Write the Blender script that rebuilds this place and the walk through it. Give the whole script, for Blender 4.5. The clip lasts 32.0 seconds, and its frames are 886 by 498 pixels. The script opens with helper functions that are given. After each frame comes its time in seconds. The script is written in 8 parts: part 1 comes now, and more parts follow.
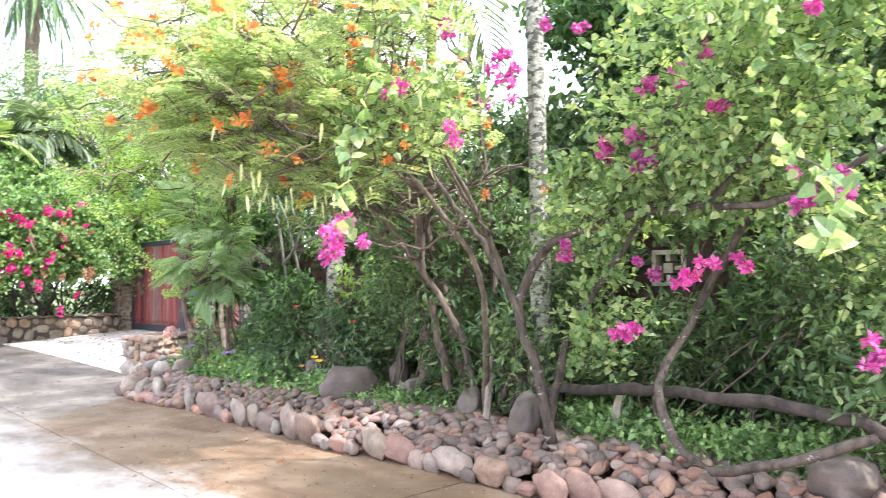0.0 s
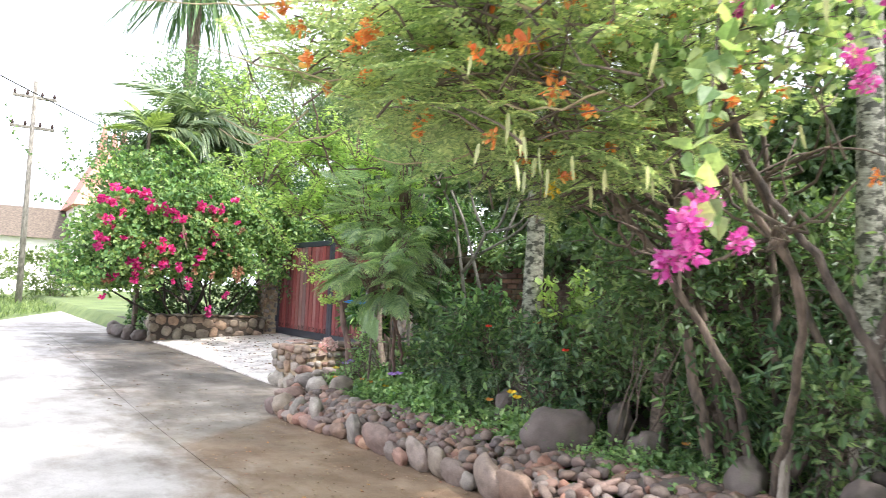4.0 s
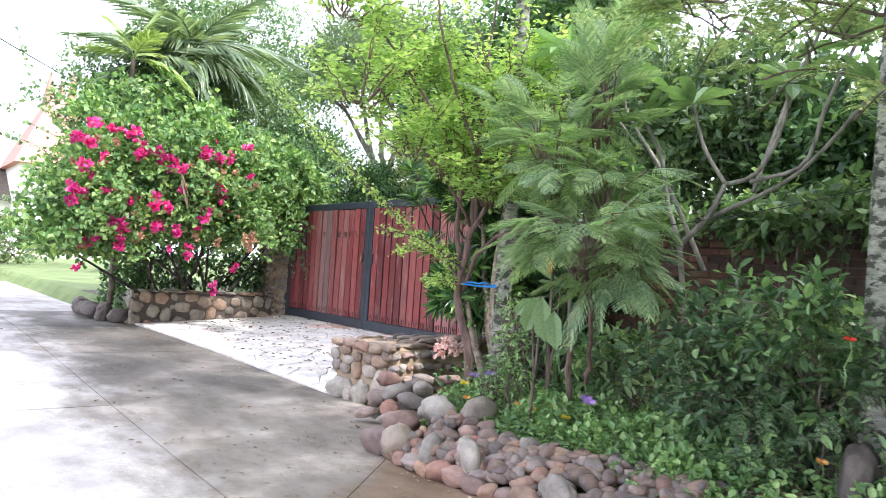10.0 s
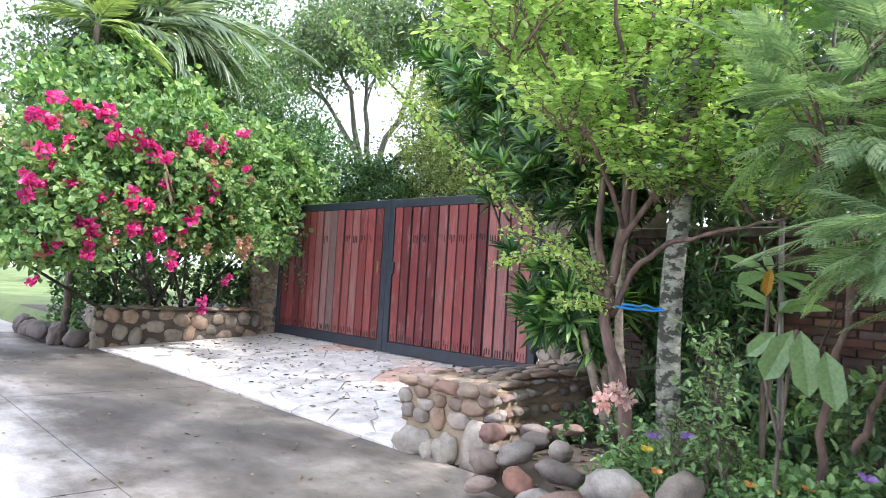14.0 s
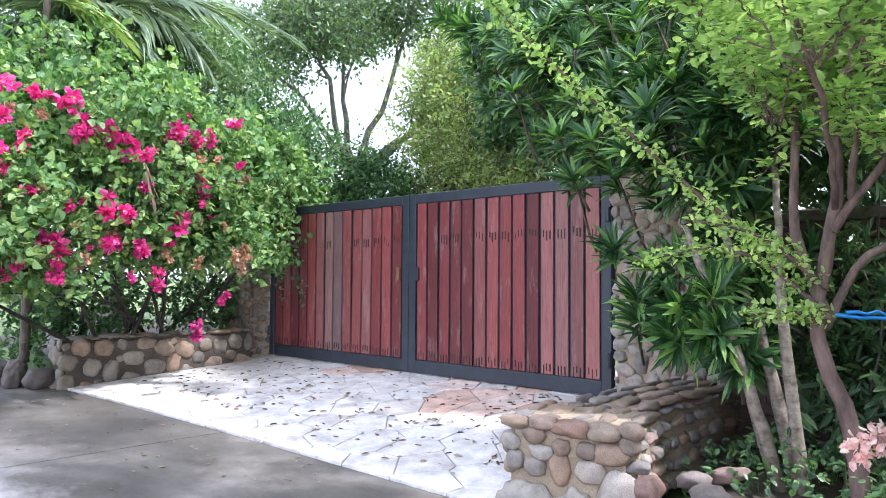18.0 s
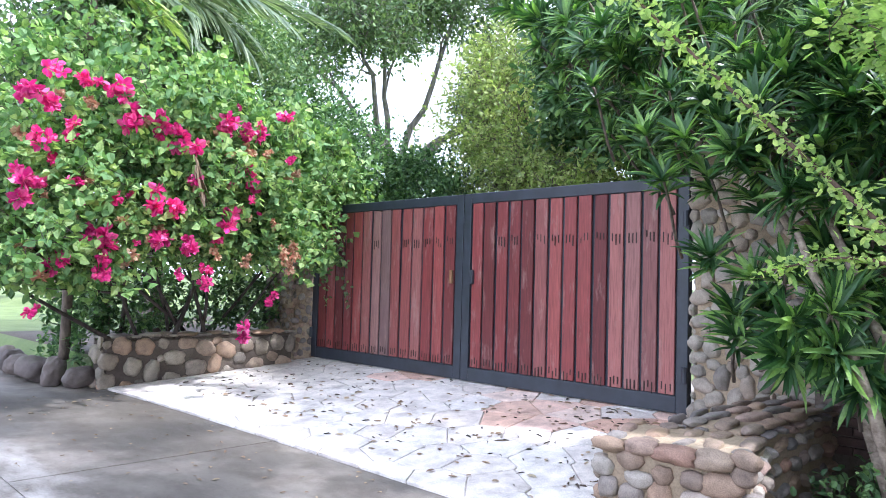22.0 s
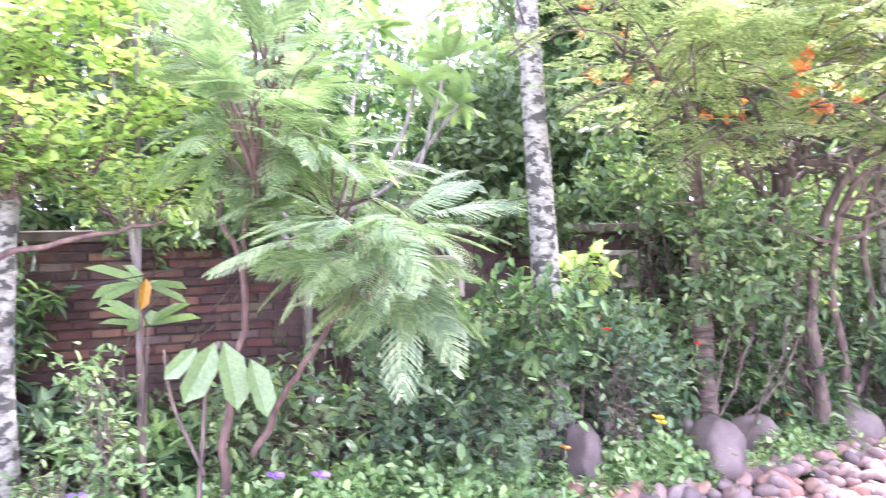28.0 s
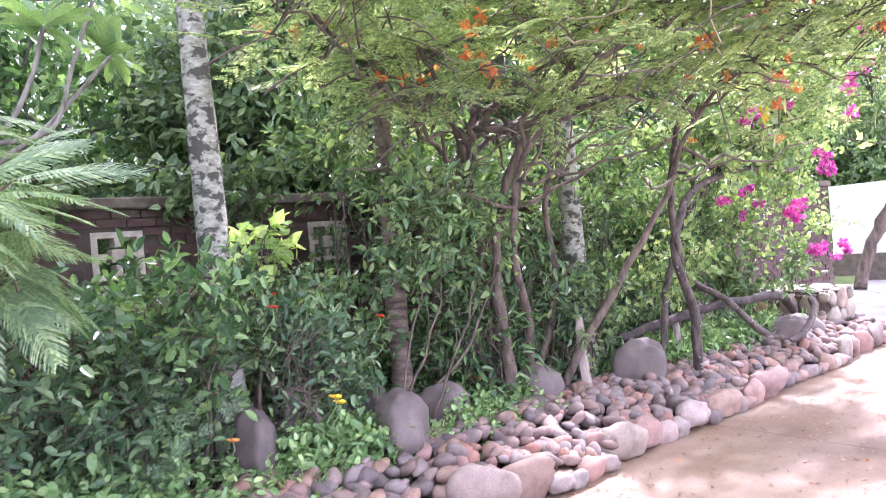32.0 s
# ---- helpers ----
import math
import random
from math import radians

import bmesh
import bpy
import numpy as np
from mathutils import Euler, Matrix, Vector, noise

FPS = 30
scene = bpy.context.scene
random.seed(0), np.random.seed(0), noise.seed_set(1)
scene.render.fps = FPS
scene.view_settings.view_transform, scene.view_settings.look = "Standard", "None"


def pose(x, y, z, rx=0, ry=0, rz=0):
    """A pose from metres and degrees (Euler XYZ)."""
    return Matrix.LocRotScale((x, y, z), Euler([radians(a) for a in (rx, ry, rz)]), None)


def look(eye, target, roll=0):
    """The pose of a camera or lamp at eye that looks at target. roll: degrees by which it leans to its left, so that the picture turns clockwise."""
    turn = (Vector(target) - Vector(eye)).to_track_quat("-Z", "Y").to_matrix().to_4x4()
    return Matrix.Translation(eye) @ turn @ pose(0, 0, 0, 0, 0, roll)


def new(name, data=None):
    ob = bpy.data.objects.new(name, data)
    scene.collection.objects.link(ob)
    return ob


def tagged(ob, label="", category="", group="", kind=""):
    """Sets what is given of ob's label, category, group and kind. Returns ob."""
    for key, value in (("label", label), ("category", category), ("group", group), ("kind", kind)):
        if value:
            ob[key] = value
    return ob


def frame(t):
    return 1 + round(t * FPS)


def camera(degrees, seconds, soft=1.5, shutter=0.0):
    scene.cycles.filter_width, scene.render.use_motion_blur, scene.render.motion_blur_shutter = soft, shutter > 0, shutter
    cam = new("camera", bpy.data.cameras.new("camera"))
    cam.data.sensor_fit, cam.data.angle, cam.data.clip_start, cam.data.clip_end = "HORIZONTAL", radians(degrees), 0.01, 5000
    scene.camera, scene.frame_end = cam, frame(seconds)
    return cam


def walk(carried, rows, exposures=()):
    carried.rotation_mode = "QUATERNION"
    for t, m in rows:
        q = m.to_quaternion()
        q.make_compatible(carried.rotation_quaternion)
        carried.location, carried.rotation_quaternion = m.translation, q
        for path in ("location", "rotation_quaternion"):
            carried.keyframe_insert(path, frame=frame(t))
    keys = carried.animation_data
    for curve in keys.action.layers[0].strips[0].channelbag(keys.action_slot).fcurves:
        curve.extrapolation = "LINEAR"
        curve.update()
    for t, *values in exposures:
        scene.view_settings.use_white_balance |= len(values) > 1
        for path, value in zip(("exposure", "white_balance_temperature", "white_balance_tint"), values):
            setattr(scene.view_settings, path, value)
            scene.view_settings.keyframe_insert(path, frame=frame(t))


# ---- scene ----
# ---- camera ----
cam = camera(62.2, 32.0, soft=0.85, shutter=0.5)
# t, x, y, z, yaw, pitch, roll
ROWS = [
    (0.0, 0.000, 0.000, 1.500, -43.28, 2.70, 0.39),
    (0.5, -0.032, 0.099, 1.494, -40.71, 2.40, -0.74),
    (1.0, -0.066, 0.338, 1.488, -40.09, 3.27, -0.66),
    (1.5, -0.035, 0.539, 1.495, -38.44, 2.07, -1.08),
    (2.0, 0.093, 0.776, 1.494, -35.11, 4.89, -1.39),
    (2.5, 0.189, 0.981, 1.490, -34.50, 3.39, -1.33),
    (3.0, 0.253, 1.287, 1.484, -37.28, 3.14, -1.64),
    (3.5, 0.308, 1.537, 1.518, -37.36, 1.84, -1.23),
    (4.0, 0.399, 1.853, 1.524, -33.84, 3.54, -2.62),
    (4.5, 0.392, 2.138, 1.498, -32.83, 1.91, -2.80),
    (6.5, 0.458, 3.461, 1.457, -39.55, 3.44, -0.53),
    (7.0, 0.431, 3.739, 1.506, -40.75, 1.32, -0.98),
    (7.5, 0.472, 4.039, 1.510, -38.42, 1.99, -1.75),
    (8.0, 0.525, 4.280, 1.487, -37.60, 0.89, -3.39),
    (8.5, 0.488, 4.582, 1.487, -41.47, 2.07, -2.75),
    (9.0, 0.448, 4.867, 1.486, -39.64, 0.71, -3.35),
    (9.5, 0.501, 5.191, 1.493, -38.32, 2.40, -2.52),
    (10.0, 0.495, 5.496, 1.471, -37.83, 1.72, -3.71),
    (10.5, 0.433, 5.795, 1.475, -40.24, 1.80, -1.78),
    (11.0, 0.435, 6.103, 1.478, -38.47, 1.50, -1.41),
    (11.5, 0.520, 6.425, 1.494, -39.74, 1.66, -3.42),
    (12.0, 0.456, 6.725, 1.507, -42.86, 2.31, -1.62),
    (12.5, 0.448, 7.004, 1.498, -43.69, 1.27, -2.71),
    (13.0, 0.507, 7.301, 1.502, -42.05, 3.37, -1.35),
    (13.5, 0.515, 7.584, 1.484, -42.37, 1.99, -2.94),
    (15.5, 0.691, 8.653, 1.481, -44.35, 2.99, -2.75),
    (16.0, 0.671, 8.891, 1.508, -45.08, 1.30, -0.36),
    (16.5, 0.725, 9.085, 1.524, -42.88, 1.00, -1.04),
    (17.0, 0.799, 9.263, 1.532, -42.59, 2.35, -1.48),
    (17.5, 0.816, 9.428, 1.517, -44.46, 1.34, -2.47),
    (18.0, 0.780, 9.608, 1.526, -47.05, 2.44, -0.41),
    (18.5, 0.786, 9.754, 1.531, -47.92, 1.80, -2.54),
    (19.0, 0.858, 9.892, 1.534, -47.48, 3.02, -2.39),
    (19.5, 0.895, 9.992, 1.528, -49.59, 1.72, -3.28),
    (20.0, 0.893, 10.064, 1.551, -50.34, 2.51, -1.57),
    (20.5, 0.861, 10.106, 1.550, -49.55, 2.83, -1.36),
    (21.0, 0.842, 10.126, 1.549, -48.18, 2.80, -1.50),
    (21.5, 0.833, 10.154, 1.538, -46.95, 2.46, -1.89),
    (22.0, 0.815, 10.171, 1.542, -45.36, 2.53, -1.62),
    (22.5, 0.765, 10.190, 1.535, -45.39, 3.12, -1.63),
    (23.0, 0.737, 10.220, 1.533, -46.76, 2.88, -2.00),
    (23.5, 0.753, 10.211, 1.535, -53.21, 4.54, -1.92),
    (24.0, 0.774, 10.171, 1.559, -59.29, 7.25, -1.30),
    (24.5, 0.808, 10.079, 1.570, -65.10, 7.00, -1.62),
    (25.0, 0.841, 9.991, 1.562, -73.51, 7.14, -0.84),
    (25.5, 0.864, 9.927, 1.543, -80.57, 6.85, -0.70),
    (26.0, 0.873, 9.868, 1.540, -86.47, 7.32, 0.77),
    (26.5, 0.862, 9.818, 1.541, -92.58, 6.90, 0.95),
    (28.5, 0.754, 9.490, 1.525, -115.08, 1.40, 2.89),
    (29.0, 0.757, 9.453, 1.523, -119.79, -0.13, 2.77),
    (29.5, 0.764, 9.450, 1.511, -125.02, -0.50, 3.11),
    (30.0, 0.755, 9.452, 1.493, -129.11, -0.45, 3.40),
    (30.5, 0.783, 9.406, 1.480, -129.25, -0.91, 5.43),
    (31.0, 0.765, 9.233, 1.481, -127.72, -0.22, 4.70),
    (31.5, 0.785, 9.044, 1.494, -128.17, -1.53, 5.22),
    (32.0, 0.854, 8.896, 1.491, -128.34, -0.08, 4.93),
]
# seconds, stops, kelvin, tint: the camera opens up and turns pinker against the light
EXPOSURES = [(0.0, 1.76, 5900, 19), (1.0, 1.4, 5950, 16), (2.0, 1.1, 6050, 15), (3.0, 1.0, 6050, 15), (4.0, 1.25, 6050, 15), (7.0, 1.52, 5900, 16), (9.0, 1.42, 5750, 18), (11.0, 1.28, 5750, 18), (13.0, 1.22, 5750, 16), (16.0, 1.2, 5400, 17), (22.5, 1.34, 5350, 18), (24.0, 1.42, 5600, 14), (25.0, 1.66, 5500, 13), (26.0, 2.1, 5350, 35), (28.5, 2.95, 5550, 48), (29.5, 2.74, 5550, 46), (30.5, 2.26, 5550, 41), (31.2, 2.18, 5550, 39), (32.0, 2.2, 5550, 39)]
walk(cam, [(t, pose(x, y, z, 90 + pitch, roll, yaw)) for t, x, y, z, yaw, pitch, roll in ROWS], EXPOSURES)

# ---- light: a bright hazy sky and a soft morning sun behind the garden ----
SUN_AZ, SUN_EL = 155.0, 50.0     # degrees clockwise from +y, above the horizon
world = bpy.data.worlds.new("sky")
scene.world = world
world.use_nodes = True
wn, wl = world.node_tree.nodes, world.node_tree.links
wn.clear()
sky = wn.new("ShaderNodeTexSky")
sky.sky_type, sky.sun_disc = 'NISHITA', False
sky.sun_elevation, sky.sun_rotation = radians(SUN_EL), radians(SUN_AZ)
sky.air_density, sky.dust_density, sky.ozone_density = 1.0, 5.0, 1.0
haze = wn.new("ShaderNodeMixRGB")
haze.inputs[0].default_value = 0.75
haze.inputs[2].default_value = (10.3, 10.4, 10.6, 1)
bg = wn.new("ShaderNodeBackground")
bg.inputs["Strength"].default_value = 0.135
wo = wn.new("ShaderNodeOutputWorld")
wl.new(sky.outputs[0], haze.inputs[1])
wl.new(haze.outputs[0], bg.inputs["Color"])
wl.new(bg.outputs[0], wo.inputs["Surface"])
sun_data = bpy.data.lights.new("sun", 'SUN')
sun_data.energy, sun_data.angle, sun_data.color = 3.3, radians(2.5), (1.0, 0.93, 0.82)
sun = new("sun", sun_data)
sx, sy, sz = (math.sin(radians(SUN_AZ)) * math.cos(radians(SUN_EL)), math.cos(radians(SUN_AZ)) * math.cos(radians(SUN_EL)), math.sin(radians(SUN_EL)))
sun.matrix_world = look((sx * 60, sy * 60, sz * 60), (0, 0, 0))

# ---- small helpers ----
def rng(seed):
    return np.random.default_rng(seed)


def unit(v):
    v = np.asarray(v, float)
    return v / np.maximum(np.linalg.norm(v, axis=-1, keepdims=True), 1e-9)


def mesh_np(name, verts, faces, mats, smooth=False, mat_index=None):
    """A mesh from arrays: verts (n, 3), faces (m, 3) or (m, 4)."""
    verts, faces = np.ascontiguousarray(verts, np.float32), np.ascontiguousarray(faces, np.int32)
    me = bpy.data.meshes.new(name)
    k = faces.shape[1]
    me.vertices.add(len(verts))
    me.vertices.foreach_set("co", verts.ravel())
    me.loops.add(faces.size)
    me.loops.foreach_set("vertex_index", faces.ravel())
    me.polygons.add(len(faces))
    me.polygons.foreach_set("loop_start", np.arange(0, faces.size, k, dtype=np.int32))
    me.polygons.foreach_set("loop_total", np.full(len(faces), k, np.int32))
    me.polygons.foreach_set("use_smooth", np.full(len(faces), smooth))
    for m in (mats if isinstance(mats, (list, tuple)) else [mats]):
        me.materials.append(m)
    if mat_index is not None:
        me.polygons.foreach_set("material_index", np.asarray(mat_index, np.int32))
    me.update()
    me.validate()
    return me


def put(name, me, parent=None, m=None, label=""):
    ob = new(name, me)
    if parent is not None:
        ob.parent = parent
    if m is not None:
        ob.matrix_basis = m
    if label:
        ob["label"] = label
    return ob


def part(name, bm, material, parent, label="", m=None, smooth=False):
    me = bpy.data.meshes.new(name)
    bm.to_mesh(me)
    bm.free()
    me.materials.append(material)
    if smooth:
        me.polygons.foreach_set("use_smooth", np.full(len(me.polygons), True))
    return put(name, me, parent, m, label)


def thing(name, place, label, category, group="", kind=""):
    ob = new(name)
    ob.empty_display_size = 0.1
    ob.location = place
    return tagged(ob, label, category, group, kind)


def box_bm(x0, y0, z0, x1, y1, z1, bevel=0.0, segs=1):
    bm = bmesh.new()
    bmesh.ops.create_cube(bm, size=1.0, matrix=Matrix.Translation(((x0 + x1) / 2, (y0 + y1) / 2, (z0 + z1) / 2)) @ Matrix.Diagonal((x1 - x0, y1 - y0, z1 - z0, 1)))
    if bevel:
        bmesh.ops.bevel(bm, geom=bm.edges[:], offset=bevel, segments=segs, affect='EDGES')
    return bm


def smoothstep(t):
    t = np.clip(t, 0, 1)
    return t * t * (3 - 2 * t)


def road_z(y):
    """Height of the road: flat, then a gentle rise."""
    return 0.2 * smoothstep((np.asarray(y, float) - 9.0) / 10.0)


class Soup:
    """Collects triangles and quads (as triangles) for one mesh."""
    def __init__(self):
        self.v, self.f, self.n = [], [], 0

    def add(self, verts, tris):
        self.v.append(np.asarray(verts, float))
        self.f.append(np.asarray(tris, int) + self.n)
        self.n += len(verts)

    def tube(self, pts, radii, sides=7, seed=0, rough=0.0):
        pts, radii = np.asarray(pts, float), np.asarray(radii, float)
        n = len(pts)
        tang = unit(np.gradient(pts, axis=0))
        ref = np.array([0.3, 0.9, 0.2]) if abs(tang[0] @ unit([0.3, 0.9, 0.2])) < 0.9 else np.array([1.0, 0, 0])
        a = unit(np.cross(tang, ref))
        b = np.cross(tang, a)
        ang = np.arange(sides) * 2 * math.pi / sides
        r = rng(seed)
        rr = radii[:, None] * (1 + rough * r.uniform(-1, 1, (n, sides)))
        ring = pts[:, None] + rr[..., None] * (np.cos(ang)[None, :, None] * a[:, None] + np.sin(ang)[None, :, None] * b[:, None])
        verts = np.concatenate([ring.reshape(-1, 3), pts[:1], pts[-1:]])
        i = np.arange(n - 1)[:, None] * sides
        j = np.arange(sides)[None]
        k = (j + 1) % sides
        t1 = np.stack([i + j, i + k, i + sides + k], -1).reshape(-1, 3)
        t2 = np.stack([i + j, i + sides + k, i + sides + j], -1).reshape(-1, 3)
        c0 = np.stack([np.full(sides, n * sides), k[0], j[0]], -1)
        c1 = np.stack([np.full(sides, n * sides + 1), (n - 1) * sides + j[0], (n - 1) * sides + k[0]], -1)
        self.add(verts, np.concatenate([t1, t2, c0, c1]))

    def bake(self, tv, tf, origin, along, up, scale, width=1.0):
        """Copies of a template (x along, y across, z up) at many places."""
        origin, along = np.asarray(origin, float), unit(along)
        side = unit(np.cross(np.asarray(up, float), along))
        nor = np.cross(along, side)
        n = len(origin)
        scale = np.broadcast_to(np.asarray(scale, float), (n,))
        width = np.broadcast_to(np.asarray(width, float), (n,))
        v = origin[:, None] + scale[:, None, None] * (tv[None, :, 0:1] * along[:, None] + width[:, None, None] * tv[None, :, 1:2] * side[:, None] + tv[None, :, 2:3] * nor[:, None])
        f = (tf[None] + (np.arange(n) * len(tv))[:, None, None]).reshape(-1, 3)
        self.add(v.reshape(-1, 3), f)

    def mesh(self, name, mats, smooth=False):
        return mesh_np(name, np.concatenate(self.v), np.concatenate(self.f), mats, smooth)


# ---- leaf and flower templates: x along the leaf, y across, z up ----
def t_oval(w=0.5, fold=0.08, droop=0.12, belly=0.4):
    v = np.array([(0, 0, 0), (belly * 0.6, w * 0.42, fold), (belly + 0.3, w * 0.40, fold - droop * 0.5), (1, 0, -droop), (belly + 0.3, -w * 0.40, fold - droop * 0.5), (belly * 0.6, -w * 0.42, fold)])
    f = np.array([(0, 3, 2), (0, 2, 1), (0, 5, 4), (0, 4, 3)])
    return v, f


def t_heart(w=0.85):
    v = np.array([(0, 0, 0), (-0.08, w * 0.3, 0.04), (0.25, w * 0.5, 0.07), (0.65, w * 0.33, 0.02), (1, 0, -0.12), (0.65, -w * 0.33, 0.02), (0.25, -w * 0.5, 0.07), (-0.08, -w * 0.3, 0.04), (0.45, 0, -0.03)])
    v = np.delete(v, (1, 7, 8), 0)
    f = np.array([(0, 3, 2), (0, 2, 1), (0, 5, 4), (0, 4, 3)])
    return v, f


def t_diamond(w=0.4):
    v = np.array([(0, 0, 0), (0.5, w / 2, 0.05), (1, 0, -0.04), (0.5, -w / 2, 0.05)])
    return v, np.array([(0, 2, 1), (0, 3, 2)])


def t_blade(w=0.09, droop=0.35, n=4, rise=0.15):
    """A strap leaf that arches over."""
    u = np.linspace(0, 1, n + 1)
    wid = w * np.array([0.55, 1.0, 0.95, 0.7, 0.05])[:n + 1] / 2 if n == 4 else w * np.sin(np.pi * (0.12 + 0.88 * u)) / 2
    z = rise * u - droop * u ** 2
    v = np.concatenate([np.stack([u, wid, z + 0.3 * wid], -1), np.stack([u, -wid, z + 0.3 * wid], -1), np.stack([u, 0 * u, z], -1)])
    f = []
    m = n + 1
    for i in range(n):
        f += [(i, 2 * m + i, 2 * m + i + 1), (i, 2 * m + i + 1, i + 1), (2 * m + i, m + i, m + i + 1), (2 * m + i, m + i + 1, 2 * m + i + 1)]
    return v, np.array(f)


def t_bipinnate(pairs=6, leaflets=8, droop=0.25, angle=58.0, fill=1.0, tip=0.25, short=2.3):
    """A feathery leaf: pinnae either side of a rachis, small leaflets either side of each pinna."""
    s = Soup()
    dv, df = t_diamond(0.42 * fill)
    O, D, U, L = [], [], [], []
    for i in range(pairs):
        u = 0.22 + 0.78 * i / max(pairs - 1, 1)
        base = np.array([u, 0, -droop * u * u])
        ln = 0.36 * (1 - 0.55 * abs(u - 0.5) ** 1.5)
        for sg in (1, -1):
            a = math.radians(angle - tip * 40 * u)
            d = unit(np.array([math.cos(a), sg * math.sin(a), -0.18]))
            for k in range(leaflets):
                w = (k + 0.6) / leaflets
                p = base + d * ln * w + np.array([0, 0, -0.10 * ln * w * w])
                for s2 in (1, -1):
                    b = s2 * math.radians(62)
                    dd = np.array([d[0] * math.cos(b) - d[1] * math.sin(b), d[0] * math.sin(b) + d[1] * math.cos(b), d[2] - 0.1])
                    O.append(p), D.append(dd), U.append((0, 0, 1)), L.append(ln * short / leaflets * (1 - 0.45 * w))
    s.bake(dv, df, O, D, U, L)
    u = np.linspace(0, 1, 5)
    s.tube(np.stack([u, 0 * u, -droop * u * u], -1), 0.008 * (1.2 - u), 3)
    return np.concatenate(s.v), np.concatenate(s.f)


def t_fern(pairs=12, teeth=7, droop=0.3, width=0.085, seed=1):
    """A soft fern-like frond: toothed, tapering pinnae either side of an arching rachis."""
    r = rng(seed)
    V, F, m = [], [], 0
    for i in range(pairs):
        u = 0.16 + 0.84 * i / (pairs - 1)
        ln = 0.31 * math.sin(math.pi * (0.2 + 0.72 * u)) ** 0.8 + 0.03
        for sg in (1, -1):
            a = math.radians(66 - 30 * u + r.uniform(-5, 5))
            d, e = np.array([math.cos(a), sg * math.sin(a), 0.0]), np.array([-math.sin(a), sg * math.cos(a), 0.0])
            w = np.linspace(0, 1, 2 * teeth + 1)
            mid = np.array([u, 0, 0.12 * u - droop * u * u]) + d * (ln * w)[:, None] + np.array([0.25 * ln, 0, -0.2 * ln]) * (w * w)[:, None]
            half = width * (1 - 0.75 * w ** 1.6) * np.where(np.arange(len(w)) % 2, 1.0, 0.34) * 0.5
            lift = np.array([0, 0, 0.12])
            V += [mid, mid + (e + lift) * half[:, None], mid - (e - lift) * half[:, None]]
            q = len(w)
            k = np.arange(q - 1)
            for o, t in ((q, 0), (2 * q, 1)):
                A = np.stack([m + k, m + k + 1, m + o + k + 1], -1)
                B = np.stack([m + k, m + o + k + 1, m + o + k], -1)
                F += [A, B] if t else [A[:, ::-1], B[:, ::-1]]
            m += 3 * q
    u = np.linspace(0, 1, 6)
    s = Soup()
    s.tube(np.stack([u, 0 * u, 0.12 * u - droop * u * u], -1), 0.009 * (1.2 - u), 3)
    return np.concatenate(V + s.v), np.concatenate(F + [f + m for f in s.f])


def t_spray(seed=1, tufts=4):
    """A loose, uneven spray: tufts of bracts opening from a forked stalk."""
    r = rng(seed)
    s = Soup()
    p = np.zeros(3)
    for k in range(tufts):
        q = unit(r.normal(size=3)) * np.array([0.85, 0.7, 0.55]) * (k > 0)
        s.tube(np.array([p * 0.4, (p * 0.4 + q) / 2 + 0.02, q]), np.array([0.03, 0.025, 0.02]), 4)
        n = int(r.integers(12, 19))
        d = unit(r.normal(size=(n, 3)))
        s.bake(*t_oval(0.8, 0.14, -0.1), q + d * r.uniform(0.02, 0.16, (n, 1)), d + 0.35 * r.normal(size=(n, 3)), r.normal(size=(n, 3)), r.uniform(0.38, 0.62, n))
        p = q
    return np.concatenate(s.v), np.concatenate(s.f)


def t_panicle(seed=1, petals=30):
    """An upright spike of small frilled petals on a stalk, thinning to buds at its tip."""
    r = rng(seed)
    s = Soup()
    u = np.sort(r.random(petals))
    a = r.uniform(0, 6.28, petals)
    s.tube(np.stack([np.linspace(-0.25, 1.0, 6), np.zeros(6), np.zeros(6)], -1), np.linspace(0.035, 0.012, 6), 4)
    o = np.stack([u, 0.01 * np.cos(a), 0.01 * np.sin(a)], -1)
    s.bake(*t_oval(0.55, 0.1, -0.1, 0.6), o, np.stack([np.full(petals, 0.45), np.cos(a), np.sin(a)], -1) + 0.3 * r.normal(size=(petals, 3)), r.normal(size=(petals, 3)), (0.55 - 0.38 * u) * r.uniform(0.75, 1.2, petals))
    return np.concatenate(s.v), np.concatenate(s.f)


def t_pinnate(pairs=16, w=0.035, length=0.33, droop=0.5, hang=0.3, seed=1):
    """A palm frond with narrow leaflets."""
    s = Soup()
    r = rng(seed)
    bv, bf = t_blade(w / length, hang, 3, 0.05)
    O, D, U, L = [], [], [], []
    for i in range(pairs):
        u = 0.18 + 0.8 * i / (pairs - 1)
        for sg in (1, -1):
            a = math.radians(62 - 38 * u + r.uniform(-6, 6))
            O.append((u, 0, 0.25 * u - droop * u * u))
            D.append((math.cos(a), sg * math.sin(a), 0.12 - 0.5 * u * droop + r.uniform(-0.12, 0.06)))
            U.append((-0.2, 0, 1))
            L.append(length * (0.55 + 0.9 * math.sin(math.pi * (0.15 + 0.75 * u))) * r.uniform(0.85, 1.1))
    s.bake(bv, bf, O, D, U, L)
    u = np.linspace(0, 1, 7)
    s.tube(np.stack([u, 0 * u, 0.25 * u - droop * u * u], -1), 0.013 * (1.15 - u), 4)
    return np.concatenate(s.v), np.concatenate(s.f)


